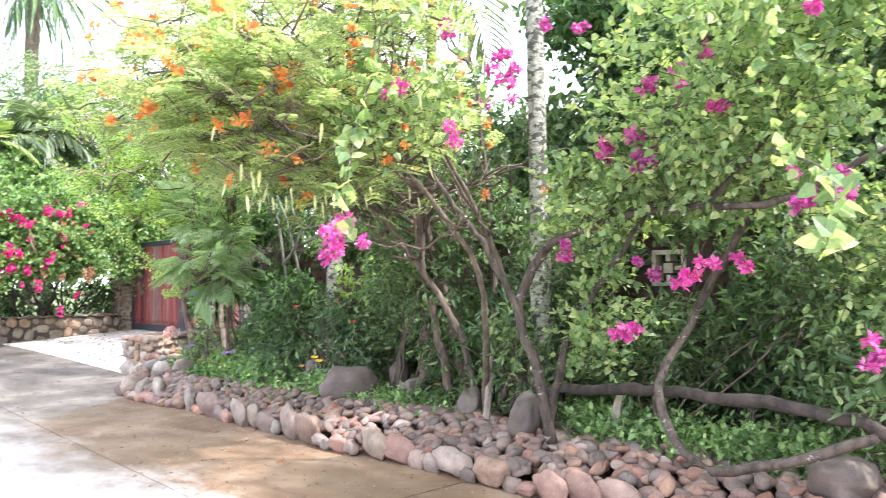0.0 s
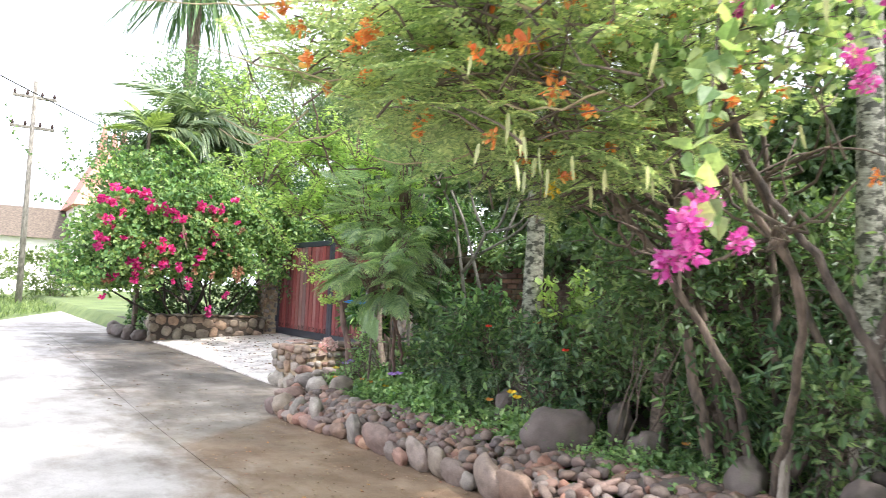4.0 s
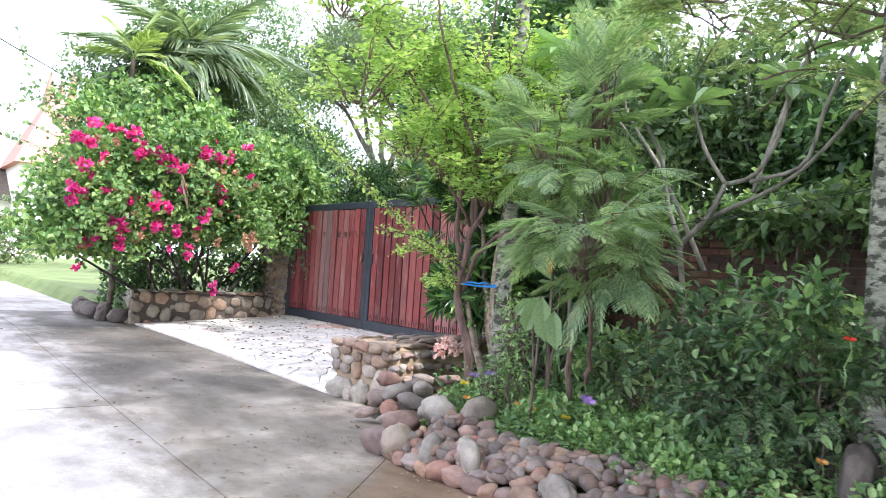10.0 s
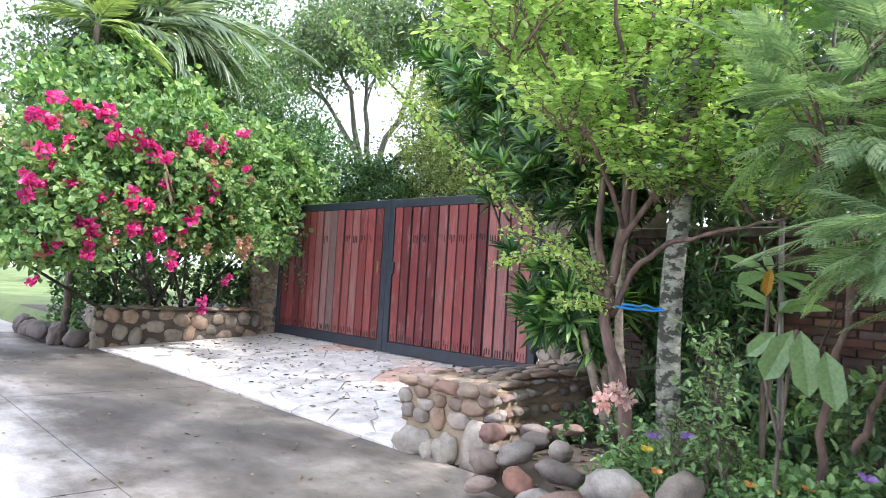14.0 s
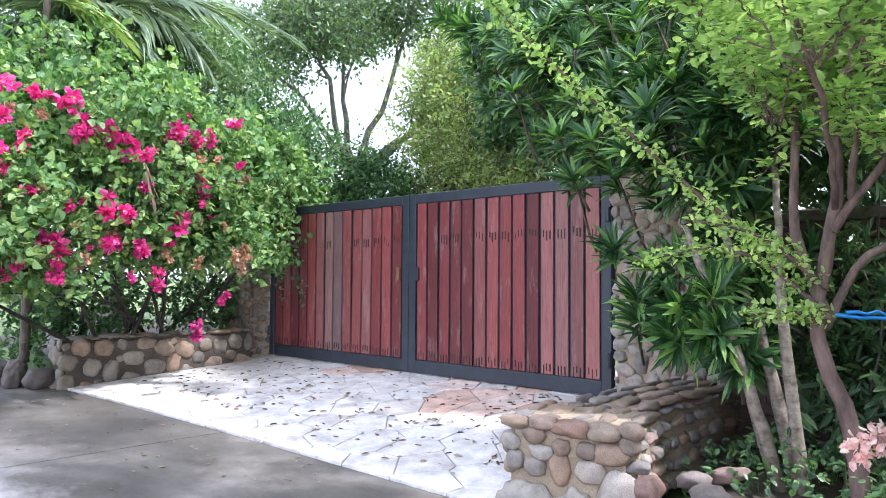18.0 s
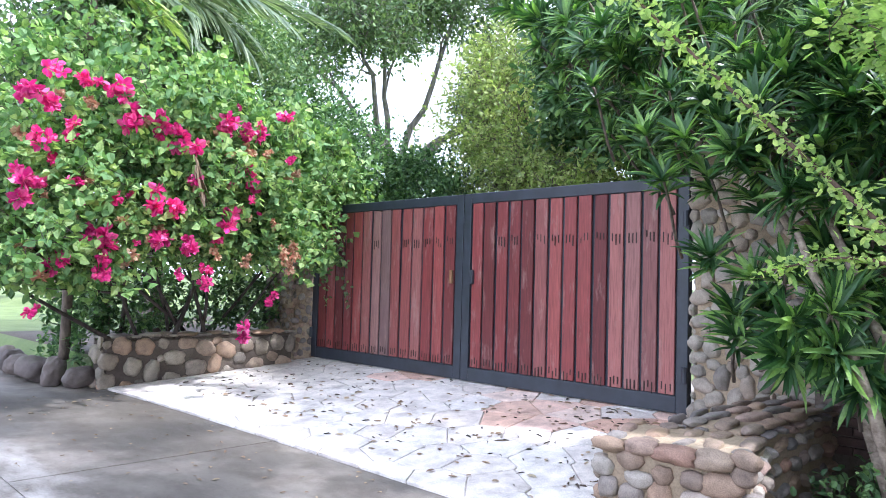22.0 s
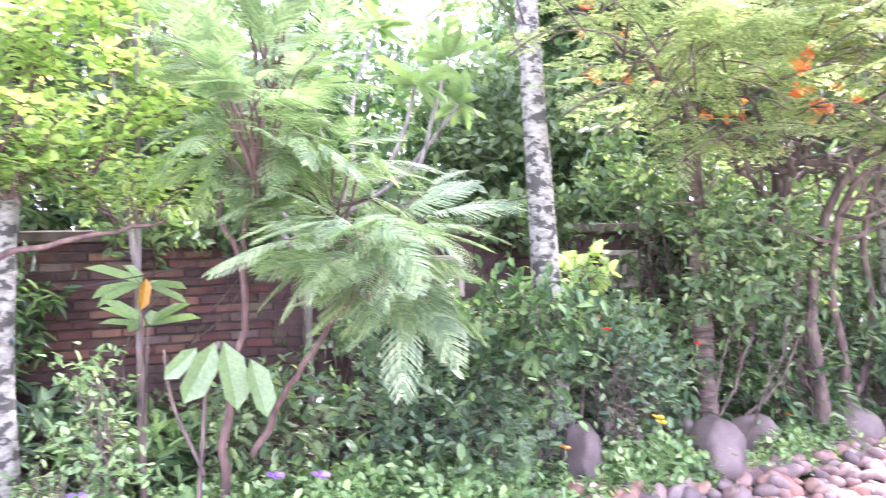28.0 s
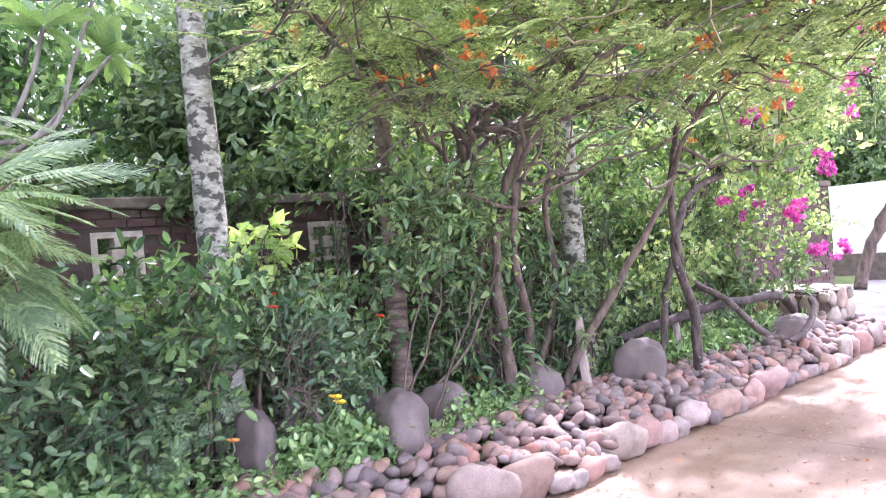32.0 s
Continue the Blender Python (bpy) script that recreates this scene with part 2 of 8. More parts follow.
def t_flower(petals=18, seed=3, w=0.75):
    """A papery cluster of bracts inside a unit ball."""
    s = Soup()
    r = rng(seed)
    pv, pf = t_oval(w, 0.12, -0.1)
    d = unit(r.normal(size=(petals, 3)) + np.array([0.3, 0, 0.15]))
    o = d * r.uniform(0.1, 0.75, (petals, 1))
    s.bake(pv, pf, o, unit(d + 0.7 * r.normal(size=(petals, 3))), r.normal(size=(petals, 3)), r.uniform(0.4, 0.62, petals))
    return np.concatenate(s.v), np.concatenate(s.f)


# ---- procedural materials ----
def material(name):
    m = bpy.data.materials.new(name)
    m.use_nodes = True
    n = m.node_tree.nodes
    return m, n, m.node_tree.links, n["Principled BSDF"], n["Material Output"]


def node(n, kind, **inputs):
    nd = n.new(kind)
    for k, v in inputs.items():
        nd.inputs[k.replace("_", " ")].default_value = v
    return nd


def ramp(n, stops):
    r = n.new("ShaderNodeValToRGB")
    while len(r.color_ramp.elements) < len(stops):
        r.color_ramp.elements.new(0.5)
    for e, (p, c) in zip(r.color_ramp.elements, stops):
        e.position, e.color = p, (*c, 1)
    return r


def mix(n, l, kind, fac, a, b):
    m = n.new("ShaderNodeMixRGB")
    m.blend_type = kind
    for i, v in enumerate((fac, a, b)):
        if hasattr(v, "is_linked"):
            l.new(v, m.inputs[i])
        else:
            m.inputs[i].default_value = v if i == 0 else (*v, 1)
    return m.outputs[0]


def bump(n, l, height, strength, distance=0.01):
    b = node(n, "ShaderNodeBump", Strength=strength, Distance=distance)
    l.new(height, b.inputs["Height"])
    return b.outputs[0]


def coords(n, l, scale=1.0, world=True):
    """World-size coordinates: position in the world, scaled."""
    g = n.new("ShaderNodeNewGeometry") if world else n.new("ShaderNodeTexCoord")
    m = n.new("ShaderNodeMapping")
    m.inputs["Scale"].default_value = (scale,) * 3 if np.isscalar(scale) else scale
    l.new(g.outputs["Position"] if world else g.outputs["Object"], m.inputs[0])
    return m.outputs[0]


def noise_tex(n, l, vec, scale, detail=4, rough=0.55):
    t = node(n, "ShaderNodeTexNoise", Scale=scale, Detail=detail, Roughness=rough)
    l.new(vec, t.inputs["Vector"])
    return t.outputs["Fac"]


def leaf_material(name, dark, mid, light, through_col, thin=0.36, rough=0.4, spec=0.55, spot=None, sat=0.74):
    m, n, l, p, out = material(name)
    geo = n.new("ShaderNodeNewGeometry")
    rp = ramp(n, [(0.0, dark), (0.55, mid), (0.93, light), (1.0, spot or light)])
    l.new(geo.outputs["Random Per Island"], rp.inputs[0])
    big = noise_tex(n, l, coords(n, l, 1.0), 2.2, 3)
    br = ramp(n, [(0.3, (0.62, 0.69, 0.62)), (0.7, (1.28, 1.22, 1.04))])
    l.new(big, br.inputs[0])
    c = mix(n, l, 'MULTIPLY', 1.0, rp.outputs[0], br.outputs[0])
    fine = noise_tex(n, l, coords(n, l, 1.0), 60, 2)
    fr = ramp(n, [(0.35, (0.82, 0.84, 0.82)), (0.65, (1.1, 1.08, 1.05))])
    l.new(fine, fr.inputs[0])
    c = mix(n, l, 'MULTIPLY', 1.0, c, fr.outputs[0])
    hs = node(n, "ShaderNodeHueSaturation", Saturation=sat)
    l.new(c, hs.inputs["Color"])
    c = hs.outputs[0]
    l.new(c, p.inputs["Base Color"])
    p.inputs["Roughness"].default_value = rough
    p.inputs["Specular IOR Level"].default_value = spec
    tr = n.new("ShaderNodeBsdfTranslucent")
    tc = mix(n, l, 'MULTIPLY', 1.0, c, through_col)
    l.new(tc, tr.inputs[0])
    ms = n.new("ShaderNodeMixShader")
    ms.inputs[0].default_value = thin
    l.new(p.outputs[0], ms.inputs[1])
    l.new(tr.outputs[0], ms.inputs[2])
    l.new(ms.outputs[0], out.inputs[0])
    return m


def stone_material(name, cols, rough=0.75, scale=9.0, relief=0.35, moss=0.0, island=False):
    m, n, l, p, out = material(name)
    own = n.new("ShaderNodeNewGeometry").outputs["Random Per Island"] if island else n.new("ShaderNodeObjectInfo").outputs["Random"]
    k = len(cols)
    rp = ramp(n, [(i / max(k - 1, 1), c) for i, c in enumerate(cols)])
    l.new(own, rp.inputs[0])
    v = coords(n, l, 1.0)
    a = noise_tex(n, l, v, scale, 6, 0.65)
    ar = ramp(n, [(0.28, (0.55, 0.53, 0.52)), (0.5, (0.95, 0.94, 0.92)), (0.75, (1.3, 1.27, 1.22))])
    l.new(a, ar.inputs[0])
    c = mix(n, l, 'MULTIPLY', 1.0, rp.outputs[0], ar.outputs[0])
    s = noise_tex(n, l, v, 160, 3)
    sr = ramp(n, [(0.35, (0.75, 0.75, 0.75)), (0.62, (1.15, 1.15, 1.15))])
    l.new(s, sr.inputs[0])
    c = mix(n, l, 'MULTIPLY', 0.8, c, sr.outputs[0])
    if moss:
        g = noise_tex(n, l, v, 3.5, 5)
        gr = ramp(n, [(0.55, (0, 0, 0)), (0.72, (moss, moss, moss))])
        l.new(g, gr.inputs[0])
        c = mix(n, l, 'MIX', gr.outputs[0], c, (0.10, 0.12, 0.05))
    l.new(c, p.inputs["Base Color"])
    p.inputs["Roughness"].default_value = rough
    l.new(bump(n, l, mix(n, l, 'ADD', 0.5, a, s), relief, 0.02), p.inputs["Normal"])
    return m


def bark_material(name, dark, light, patch=None, scale=14.0, stretch=(1, 1, 0.3), relief=0.6, lo=0.35, hi=0.65, pt=0.5):
    m, n, l, p, out = material(name)
    v = coords(n, l, stretch)
    a = noise_tex(n, l, v, scale, 6, 0.65)
    rp = ramp(n, [(lo, dark), (hi, light)])
    l.new(a, rp.inputs[0])
    c = rp.outputs[0]
    if patch:
        b = noise_tex(n, l, coords(n, l, (1, 1, 1.6)), 11.0, 4, 0.6)
        br = ramp(n, [(pt, (0, 0, 0)), (pt + 0.06, (1, 1, 1))])
        l.new(b, br.inputs[0])
        c = mix(n, l, 'MIX', br.outputs[0], c, patch)
    l.new(c, p.inputs["Base Color"])
    p.inputs["Roughness"].default_value = 0.85
    l.new(bump(n, l, a, relief, 0.02), p.inputs["Normal"])
    return m


def plain(name, col, rough=0.6, metal=0.0, var=0.12, scale=8.0, relief=0.1):
    m, n, l, p, out = material(name)
    v = coords(n, l, 1.0)
    a = noise_tex(n, l, v, scale, 5, 0.6)
    rp = ramp(n, [(0.3, tuple(x * (1 - var) for x in col)), (0.7, tuple(min(1, x * (1 + var)) for x in col))])
    l.new(a, rp.inputs[0])
    l.new(rp.outputs[0], p.inputs["Base Color"])
    p.inputs["Roughness"].default_value, p.inputs["Metallic"].default_value = rough, metal
    if relief:
        l.new(bump(n, l, noise_tex(n, l, v, scale * 9, 3), relief, 0.005), p.inputs["Normal"])
    return m


def ground_material(name, cols, stain, rough=0.85, grit=0.5, damp=0.0):
    """Concrete or soil: broad stains, mottling and grit."""
    m, n, l, p, out = material(name)
    v = coords(n, l, 1.0)
    a = noise_tex(n, l, v, 0.9, 6, 0.6)
    rp = ramp(n, [(0.3, cols[0]), (0.52, cols[1]), (0.72, cols[2])])
    l.new(a, rp.inputs[0])
    b = noise_tex(n, l, coords(n, l, (1.0, 0.55, 1)), 2.7, 7, 0.7)
    br = ramp(n, [(0.42, (1, 1, 1)), (0.62, stain)])
    l.new(b, br.inputs[0])
    c = mix(n, l, 'MULTIPLY', 0.8, rp.outputs[0], br.outputs[0])
    s = noise_tex(n, l, v, 75, 4, 0.7)
    sr = ramp(n, [(0.32, (0.62, 0.6, 0.58)), (0.5, (1, 1, 1)), (0.7, (1.18, 1.17, 1.15))])
    l.new(s, sr.inputs[0])
    c = mix(n, l, 'MULTIPLY', grit, c, sr.outputs[0])
    l.new(c, p.inputs["Base Color"])
    p.inputs["Roughness"].default_value = rough
    if damp:
        # damp patches: smoother and a little darker
        w = noise_tex(n, l, coords(n, l, (1.0, 0.6, 1)), 0.55, 5, 0.65)
        wr = ramp(n, [(0.42, (rough, rough, rough)), (0.62, (damp, damp, damp))])
        l.new(w, wr.inputs[0])
        l.new(wr.outputs[0], p.inputs["Roughness"])
    l.new(bump(n, l, mix(n, l, 'ADD', 0.4, s, b), 0.35, 0.012), p.inputs["Normal"])
    return m


def road_material():
    """Cast concrete: sunlight painted pale along the carriageway, tree shade painted grey by the drive, washed with
    brown earth along the bed.
    """
    m, n, l, p, out = material("road_concrete")
    v = coords(n, l, 1.0)
    pos = n.new("ShaderNodeSeparateXYZ")
    l.new(n.new("ShaderNodeNewGeometry").outputs["Position"], pos.inputs[0])

    def calc(op, a, b):
        k = n.new("ShaderNodeMath")
        k.operation = op
        for i, q in enumerate((a, b)):
            if isinstance(q, (int, float)):
                k.inputs[i].default_value = q
            else:
                l.new(q, k.inputs[i])
        return k.outputs[0]

    def band(value, lo, hi):
        k = ramp(n, [(0.0, (0, 0, 0)), (1.0, (1, 1, 1))])
        l.new(calc('DIVIDE', calc('SUBTRACT', value, lo), hi - lo), k.inputs[0])
        return k.outputs[0]

    a = noise_tex(n, l, v, 0.9, 6, 0.6)
    b = noise_tex(n, l, coords(n, l, (1.0, 0.55, 1)), 2.7, 7, 0.7)
    w = noise_tex(n, l, coords(n, l, (1.0, 0.6, 1)), 0.55, 5, 0.65)
    s = noise_tex(n, l, v, 75, 4, 0.7)

    def tone(cols, stain):
        k = ramp(n, [(0.3, cols[0]), (0.52, cols[1]), (0.72, cols[2])])
        l.new(a, k.inputs[0])
        q = ramp(n, [(0.42, (1, 1, 1)), (0.62, stain)])
        l.new(b, q.inputs[0])
        return mix(n, l, 'MULTIPLY', 0.8, k.outputs[0], q.outputs[0])

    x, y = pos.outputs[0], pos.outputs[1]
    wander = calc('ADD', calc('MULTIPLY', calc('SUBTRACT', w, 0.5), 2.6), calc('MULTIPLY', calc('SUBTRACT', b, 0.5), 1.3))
    # sunlight on the carriageway is put into this paler tone
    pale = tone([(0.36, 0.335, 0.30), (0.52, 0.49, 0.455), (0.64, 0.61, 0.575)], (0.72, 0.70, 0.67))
    # tree shade by the drive is painted as grey, along with stains
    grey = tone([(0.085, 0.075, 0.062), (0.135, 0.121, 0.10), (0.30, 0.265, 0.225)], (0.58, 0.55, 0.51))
    # the painted shade deepens northwards past y 12
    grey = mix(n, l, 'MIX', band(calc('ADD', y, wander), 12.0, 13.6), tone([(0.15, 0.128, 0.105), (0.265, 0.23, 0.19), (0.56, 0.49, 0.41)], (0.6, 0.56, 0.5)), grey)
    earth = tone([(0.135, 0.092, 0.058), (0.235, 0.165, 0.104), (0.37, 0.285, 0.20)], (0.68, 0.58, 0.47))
    # wandering edge of the painted sunlight
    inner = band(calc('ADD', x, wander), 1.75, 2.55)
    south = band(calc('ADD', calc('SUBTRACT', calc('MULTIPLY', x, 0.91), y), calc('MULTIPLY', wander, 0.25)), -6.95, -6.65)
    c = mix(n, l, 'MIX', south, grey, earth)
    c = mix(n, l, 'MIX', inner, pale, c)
    sr = ramp(n, [(0.32, (0.62, 0.6, 0.58)), (0.5, (1, 1, 1)), (0.7, (1.18, 1.17, 1.15))])
    l.new(s, sr.inputs[0])
    c = mix(n, l, 'MULTIPLY', 0.5, c, sr.outputs[0])
    l.new(c, p.inputs["Base Color"])
    wr = ramp(n, [(0.42, (0.85, 0.85, 0.85)), (0.62, (0.4, 0.4, 0.4))])
    l.new(w, wr.inputs[0])
    l.new(wr.outputs[0], p.inputs["Roughness"])
    l.new(bump(n, l, mix(n, l, 'ADD', 0.4, s, b), 0.35, 0.012), p.inputs["Normal"])
    return m


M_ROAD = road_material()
M_CONC_PALE = ground_material("pale_concrete", [(0.27, 0.25, 0.225), (0.39, 0.365, 0.335), (0.50, 0.475, 0.44)], (0.6, 0.58, 0.55), damp=0.38)
M_SOIL = ground_material("garden_soil", [(0.05, 0.04, 0.03), (0.09, 0.07, 0.05), (0.14, 0.11, 0.08)], (0.6, 0.6, 0.55))
M_LAWN = ground_material("lawn_soil", [(0.08, 0.12, 0.035), (0.13, 0.18, 0.05), (0.19, 0.23, 0.08)], (0.8, 0.85, 0.7))
M_MORTAR = ground_material("lime_mortar", [(0.24, 0.18, 0.12), (0.36, 0.28, 0.19), (0.46, 0.37, 0.26)], (0.6, 0.57, 0.52), grit=0.8)
M_MORTAR_DARK = ground_material("dark_mortar", [(0.07, 0.055, 0.045), (0.11, 0.09, 0.07), (0.17, 0.14, 0.11)], (0.6, 0.57, 0.52), grit=0.8)
M_STONE = stone_material("river_stone", [(0.125, 0.105, 0.10), (0.26, 0.16, 0.13), (0.195, 0.168, 0.15), (0.38, 0.235, 0.155), (0.108, 0.092, 0.083), (0.33, 0.27, 0.235), (0.30, 0.145, 0.10), (0.17, 0.146, 0.13), (0.26, 0.19, 0.155)])
M_STONE_FILL = stone_material("small_river_stone", [(0.12, 0.10, 0.098), (0.22, 0.145, 0.12), (0.17, 0.145, 0.128), (0.30, 0.19, 0.135), (0.103, 0.088, 0.08), (0.26, 0.215, 0.195), (0.26, 0.135, 0.095), (0.155, 0.134, 0.12)], island=True)
M_STONE_PALE = stone_material("pale_river_stone", [(0.31, 0.285, 0.25), (0.22, 0.195, 0.172), (0.30, 0.235, 0.17), (0.37, 0.345, 0.31), (0.25, 0.205, 0.175)])
M_BOULDER = stone_material("boulder_stone", [(0.10, 0.083, 0.076), (0.14, 0.115, 0.105), (0.17, 0.14, 0.125)], scale=4.0, moss=0.35)
M_COBBLE = stone_material("wall_cobble", [(0.27, 0.215, 0.165), (0.34, 0.235, 0.16), (0.15, 0.128, 0.115), (0.40, 0.36, 0.31), (0.29, 0.17, 0.12), (0.20, 0.185, 0.18), (0.29, 0.245, 0.205)], moss=0.12)
M_COBBLE_L = stone_material("wall_cobble_brown", [(0.24, 0.20, 0.15), (0.33, 0.29, 0.23), (0.20, 0.18, 0.15), (0.38, 0.25, 0.16), (0.30, 0.28, 0.24)], moss=0.2)
M_COBBLE_P = stone_material("pillar_cobble", [(0.29, 0.265, 0.225), (0.36, 0.325, 0.275), (0.22, 0.20, 0.175), (0.32, 0.255, 0.195), (0.42, 0.39, 0.345)])
M_FLAG = stone_material("pale_flagstone", [(0.64, 0.60, 0.565), (0.70, 0.67, 0.63), (0.60, 0.55, 0.51), (0.73, 0.71, 0.68)], scale=5.0, relief=0.2)
M_FLAG_PINK = stone_material("pink_flagstone", [(0.62, 0.42, 0.34), (0.70, 0.52, 0.44), (0.58, 0.38, 0.29), (0.72, 0.60, 0.53)], scale=5.0, relief=0.2)
M_BRICK = stone_material("old_brick", [(0.088, 0.036, 0.03), (0.15, 0.06, 0.045), (0.05, 0.026, 0.023), (0.105, 0.058, 0.05), (0.24, 0.115, 0.075), (0.07, 0.035, 0.03), (0.19, 0.13, 0.11)], scale=7.0, moss=0.55)
M_BLOCK = plain("breeze_block_cement", (0.52, 0.46, 0.38), 0.9, var=0.3, scale=14, relief=0.4)
M_COPING = plain("mossy_cement", (0.13, 0.105, 0.08), 0.9, var=0.45, scale=7, relief=0.5)
M_STEEL = plain("slate_painted_steel", (0.030, 0.036, 0.048), 0.42, var=0.25, scale=6, relief=0.05)
M_DARK = plain("dark_stain", (0.035, 0.018, 0.015), 0.8)
M_BRASS = plain("worn_bronze", (0.30, 0.17, 0.09), 0.45, 0.6)
M_WIRE = plain("black_cable", (0.03, 0.03, 0.03), 0.6)
M_RIBBON = plain("blue_plastic_cord", (0.02, 0.20, 0.55), 0.4)
M_WHITE = plain("white_house_paint", (0.80, 0.78, 0.74), 0.8, var=0.05)
M_ROOF_PINK = plain("salmon_roof", (0.52, 0.24, 0.185), 0.8, var=0.2)
M_DEADWOOD = bark_material("grey_deadwood", (0.16, 0.13, 0.10), (0.42, 0.37, 0.31))
M_PALM_BARK = bark_material("lichen_palm_bark", (0.16, 0.16, 0.125), (0.38, 0.385, 0.32), patch=(0.055, 0.057, 0.044), scale=18, stretch=(1, 1, 2.2))
M_SCALY_BARK = bark_material("ringed_palm_bark", (0.06, 0.045, 0.035), (0.22, 0.17, 0.13), scale=22, stretch=(0.3, 0.3, 1.6))
M_BARK_RED = bark_material("reddish_bark", (0.07, 0.045, 0.038), (0.21, 0.135, 0.11), relief=0.9)
M_BARK_BROWN = bark_material("brown_bark", (0.05, 0.039, 0.031), (0.19, 0.145, 0.112), relief=1.0)
M_BARK_DARK = bark_material("dark_wet_bark", (0.018, 0.014, 0.012), (0.07, 0.055, 0.045), relief=1.0)
M_STALK = bark_material("tan_stalk", (0.22, 0.17, 0.10), (0.42, 0.36, 0.22), relief=0.2)
M_BARK_LICHEN = bark_material("lichen_flecked_bark", (0.032, 0.025, 0.021), (0.12, 0.095, 0.076), patch=(0.33, 0.32, 0.29), scale=22, relief=1.0, pt=0.61)
M_BARK_TAN = bark_material("gnarled_tan_bark", (0.045, 0.034, 0.027), (0.165, 0.128, 0.098), relief=1.0, stretch=(1, 1, 0.2))
M_BARK_PALE = bark_material("pale_tan_bark", (0.15, 0.115, 0.085), (0.38, 0.315, 0.25), relief=0.8, stretch=(1, 1, 1.4))
M_BARK_GREY = bark_material("grey_bark", (0.11, 0.10, 0.085), (0.29, 0.27, 0.235), relief=0.8)
M_LEAF_FEATHER = leaf_material("feather_leaf", (0.14, 0.235, 0.09), (0.25, 0.36, 0.145), (0.46, 0.53, 0.24), (1.55, 1.6, 0.95), thin=0.62)
M_LEAF_FERN = leaf_material("fern_tree_leaf", (0.17, 0.30, 0.16), (0.29, 0.44, 0.23), (0.46, 0.58, 0.30), (1.2, 1.3, 0.75), thin=0.52, sat=0.8)
M_LEAF_BOUG = leaf_material("bougainvillea_leaf", (0.058, 0.156, 0.046), (0.111, 0.247, 0.072), (0.260, 0.403, 0.117), (1.2, 1.3, 0.6), rough=0.38, spec=0.5)
M_LEAF_DARK = leaf_material("dark_shrub_leaf", (0.030, 0.092, 0.028), (0.075, 0.19, 0.056), (0.21, 0.38, 0.105), (1.1, 1.25, 0.6), rough=0.4, spec=0.42, sat=0.8)
M_LEAF_LIME = leaf_material("lime_small_leaf", (0.20, 0.34, 0.10), (0.35, 0.52, 0.16), (0.52, 0.65, 0.26), (1.5, 1.55, 0.8), thin=0.58, sat=0.84)
M_LEAF_BLUE = leaf_material("bluish_glossy_leaf", (0.045, 0.115, 0.058), (0.10, 0.22, 0.105), (0.24, 0.38, 0.19), (1.1, 1.2, 0.6), rough=0.38, spec=0.5, sat=0.82)
M_LEAF_SOFT = leaf_material("pale_bougainvillea_leaf", (0.14, 0.27, 0.10), (0.27, 0.42, 0.17), (0.50, 0.60, 0.28), (1.2, 1.25, 0.65), thin=0.48, rough=0.45, spec=0.4, sat=0.84)
M_LEAF_PINKB = leaf_material("mixed_bougainvillea_leaf", (0.075, 0.20, 0.06), (0.185, 0.36, 0.105), (0.37, 0.53, 0.17), (1.2, 1.25, 0.6), thin=0.42, rough=0.5, spec=0.3, sat=0.84)
M_LEAF_YELLOW = leaf_material("yellow_green_leaf", (0.20, 0.31, 0.07), (0.35, 0.46, 0.13), (0.53, 0.60, 0.26), (1.15, 1.2, 0.6), thin=0.45, sat=0.9)
M_LEAF_STRAP = leaf_material("strap_leaf", (0.024, 0.08, 0.03), (0.058, 0.155, 0.05), (0.27, 0.47, 0.11), (1.15, 1.3, 0.5), rough=0.36, spec=0.42, sat=0.9)
M_LEAF_PLUM = leaf_material("broad_leaf", (0.115, 0.25, 0.075), (0.20, 0.375, 0.115), (0.35, 0.52, 0.17), (1.15, 1.25, 0.55), rough=0.4)
M_LEAF_COVER = leaf_material("ground_cover_leaf", (0.09, 0.245, 0.05), (0.19, 0.40, 0.09), (0.36, 0.57, 0.15), (1.1, 1.2, 0.5), rough=0.4)
M_LEAF_PALM = leaf_material("palm_leaf", (0.09, 0.16, 0.08), (0.18, 0.285, 0.145), (0.36, 0.45, 0.25), (1.1, 1.2, 0.6), rough=0.4)
M_LEAF_PALM_LIGHT = leaf_material("young_palm_leaf", (0.20, 0.33, 0.04), (0.30, 0.45, 0.07), (0.42, 0.55, 0.12), (1.1, 1.15, 0.5))
M_LEAF_FAR = leaf_material("far_tree_leaf", (0.056, 0.136, 0.040), (0.112, 0.232, 0.064), (0.224, 0.368, 0.104), (1.15, 1.2, 0.6))
M_LEAF_DRY = leaf_material("dry_leaf", (0.20, 0.11, 0.05), (0.32, 0.21, 0.11), (0.48, 0.36, 0.22), (1, 0.9, 0.7), thin=0.3)
M_LEAF_ROT = leaf_material("rotting_leaf", (0.035, 0.024, 0.017), (0.07, 0.045, 0.03), (0.13, 0.085, 0.05), (1, 0.9, 0.7), thin=0.2)
M_LEAF_GRASS = leaf_material("grass_blade", (0.10, 0.18, 0.035), (0.17, 0.28, 0.05), (0.28, 0.38, 0.10), (1.1, 1.15, 0.5))
M_POD = leaf_material("pale_seed_pod", (0.34, 0.38, 0.10), (0.48, 0.50, 0.16), (0.60, 0.55, 0.25), (1, 1, 0.7), thin=0.25)
M_FL_MAGENTA = leaf_material("magenta_bract", (0.48, 0.05, 0.34), (0.62, 0.09, 0.46), (0.75, 0.26, 0.60), (1.2, 0.9, 1.1), thin=0.4, sat=1.0)
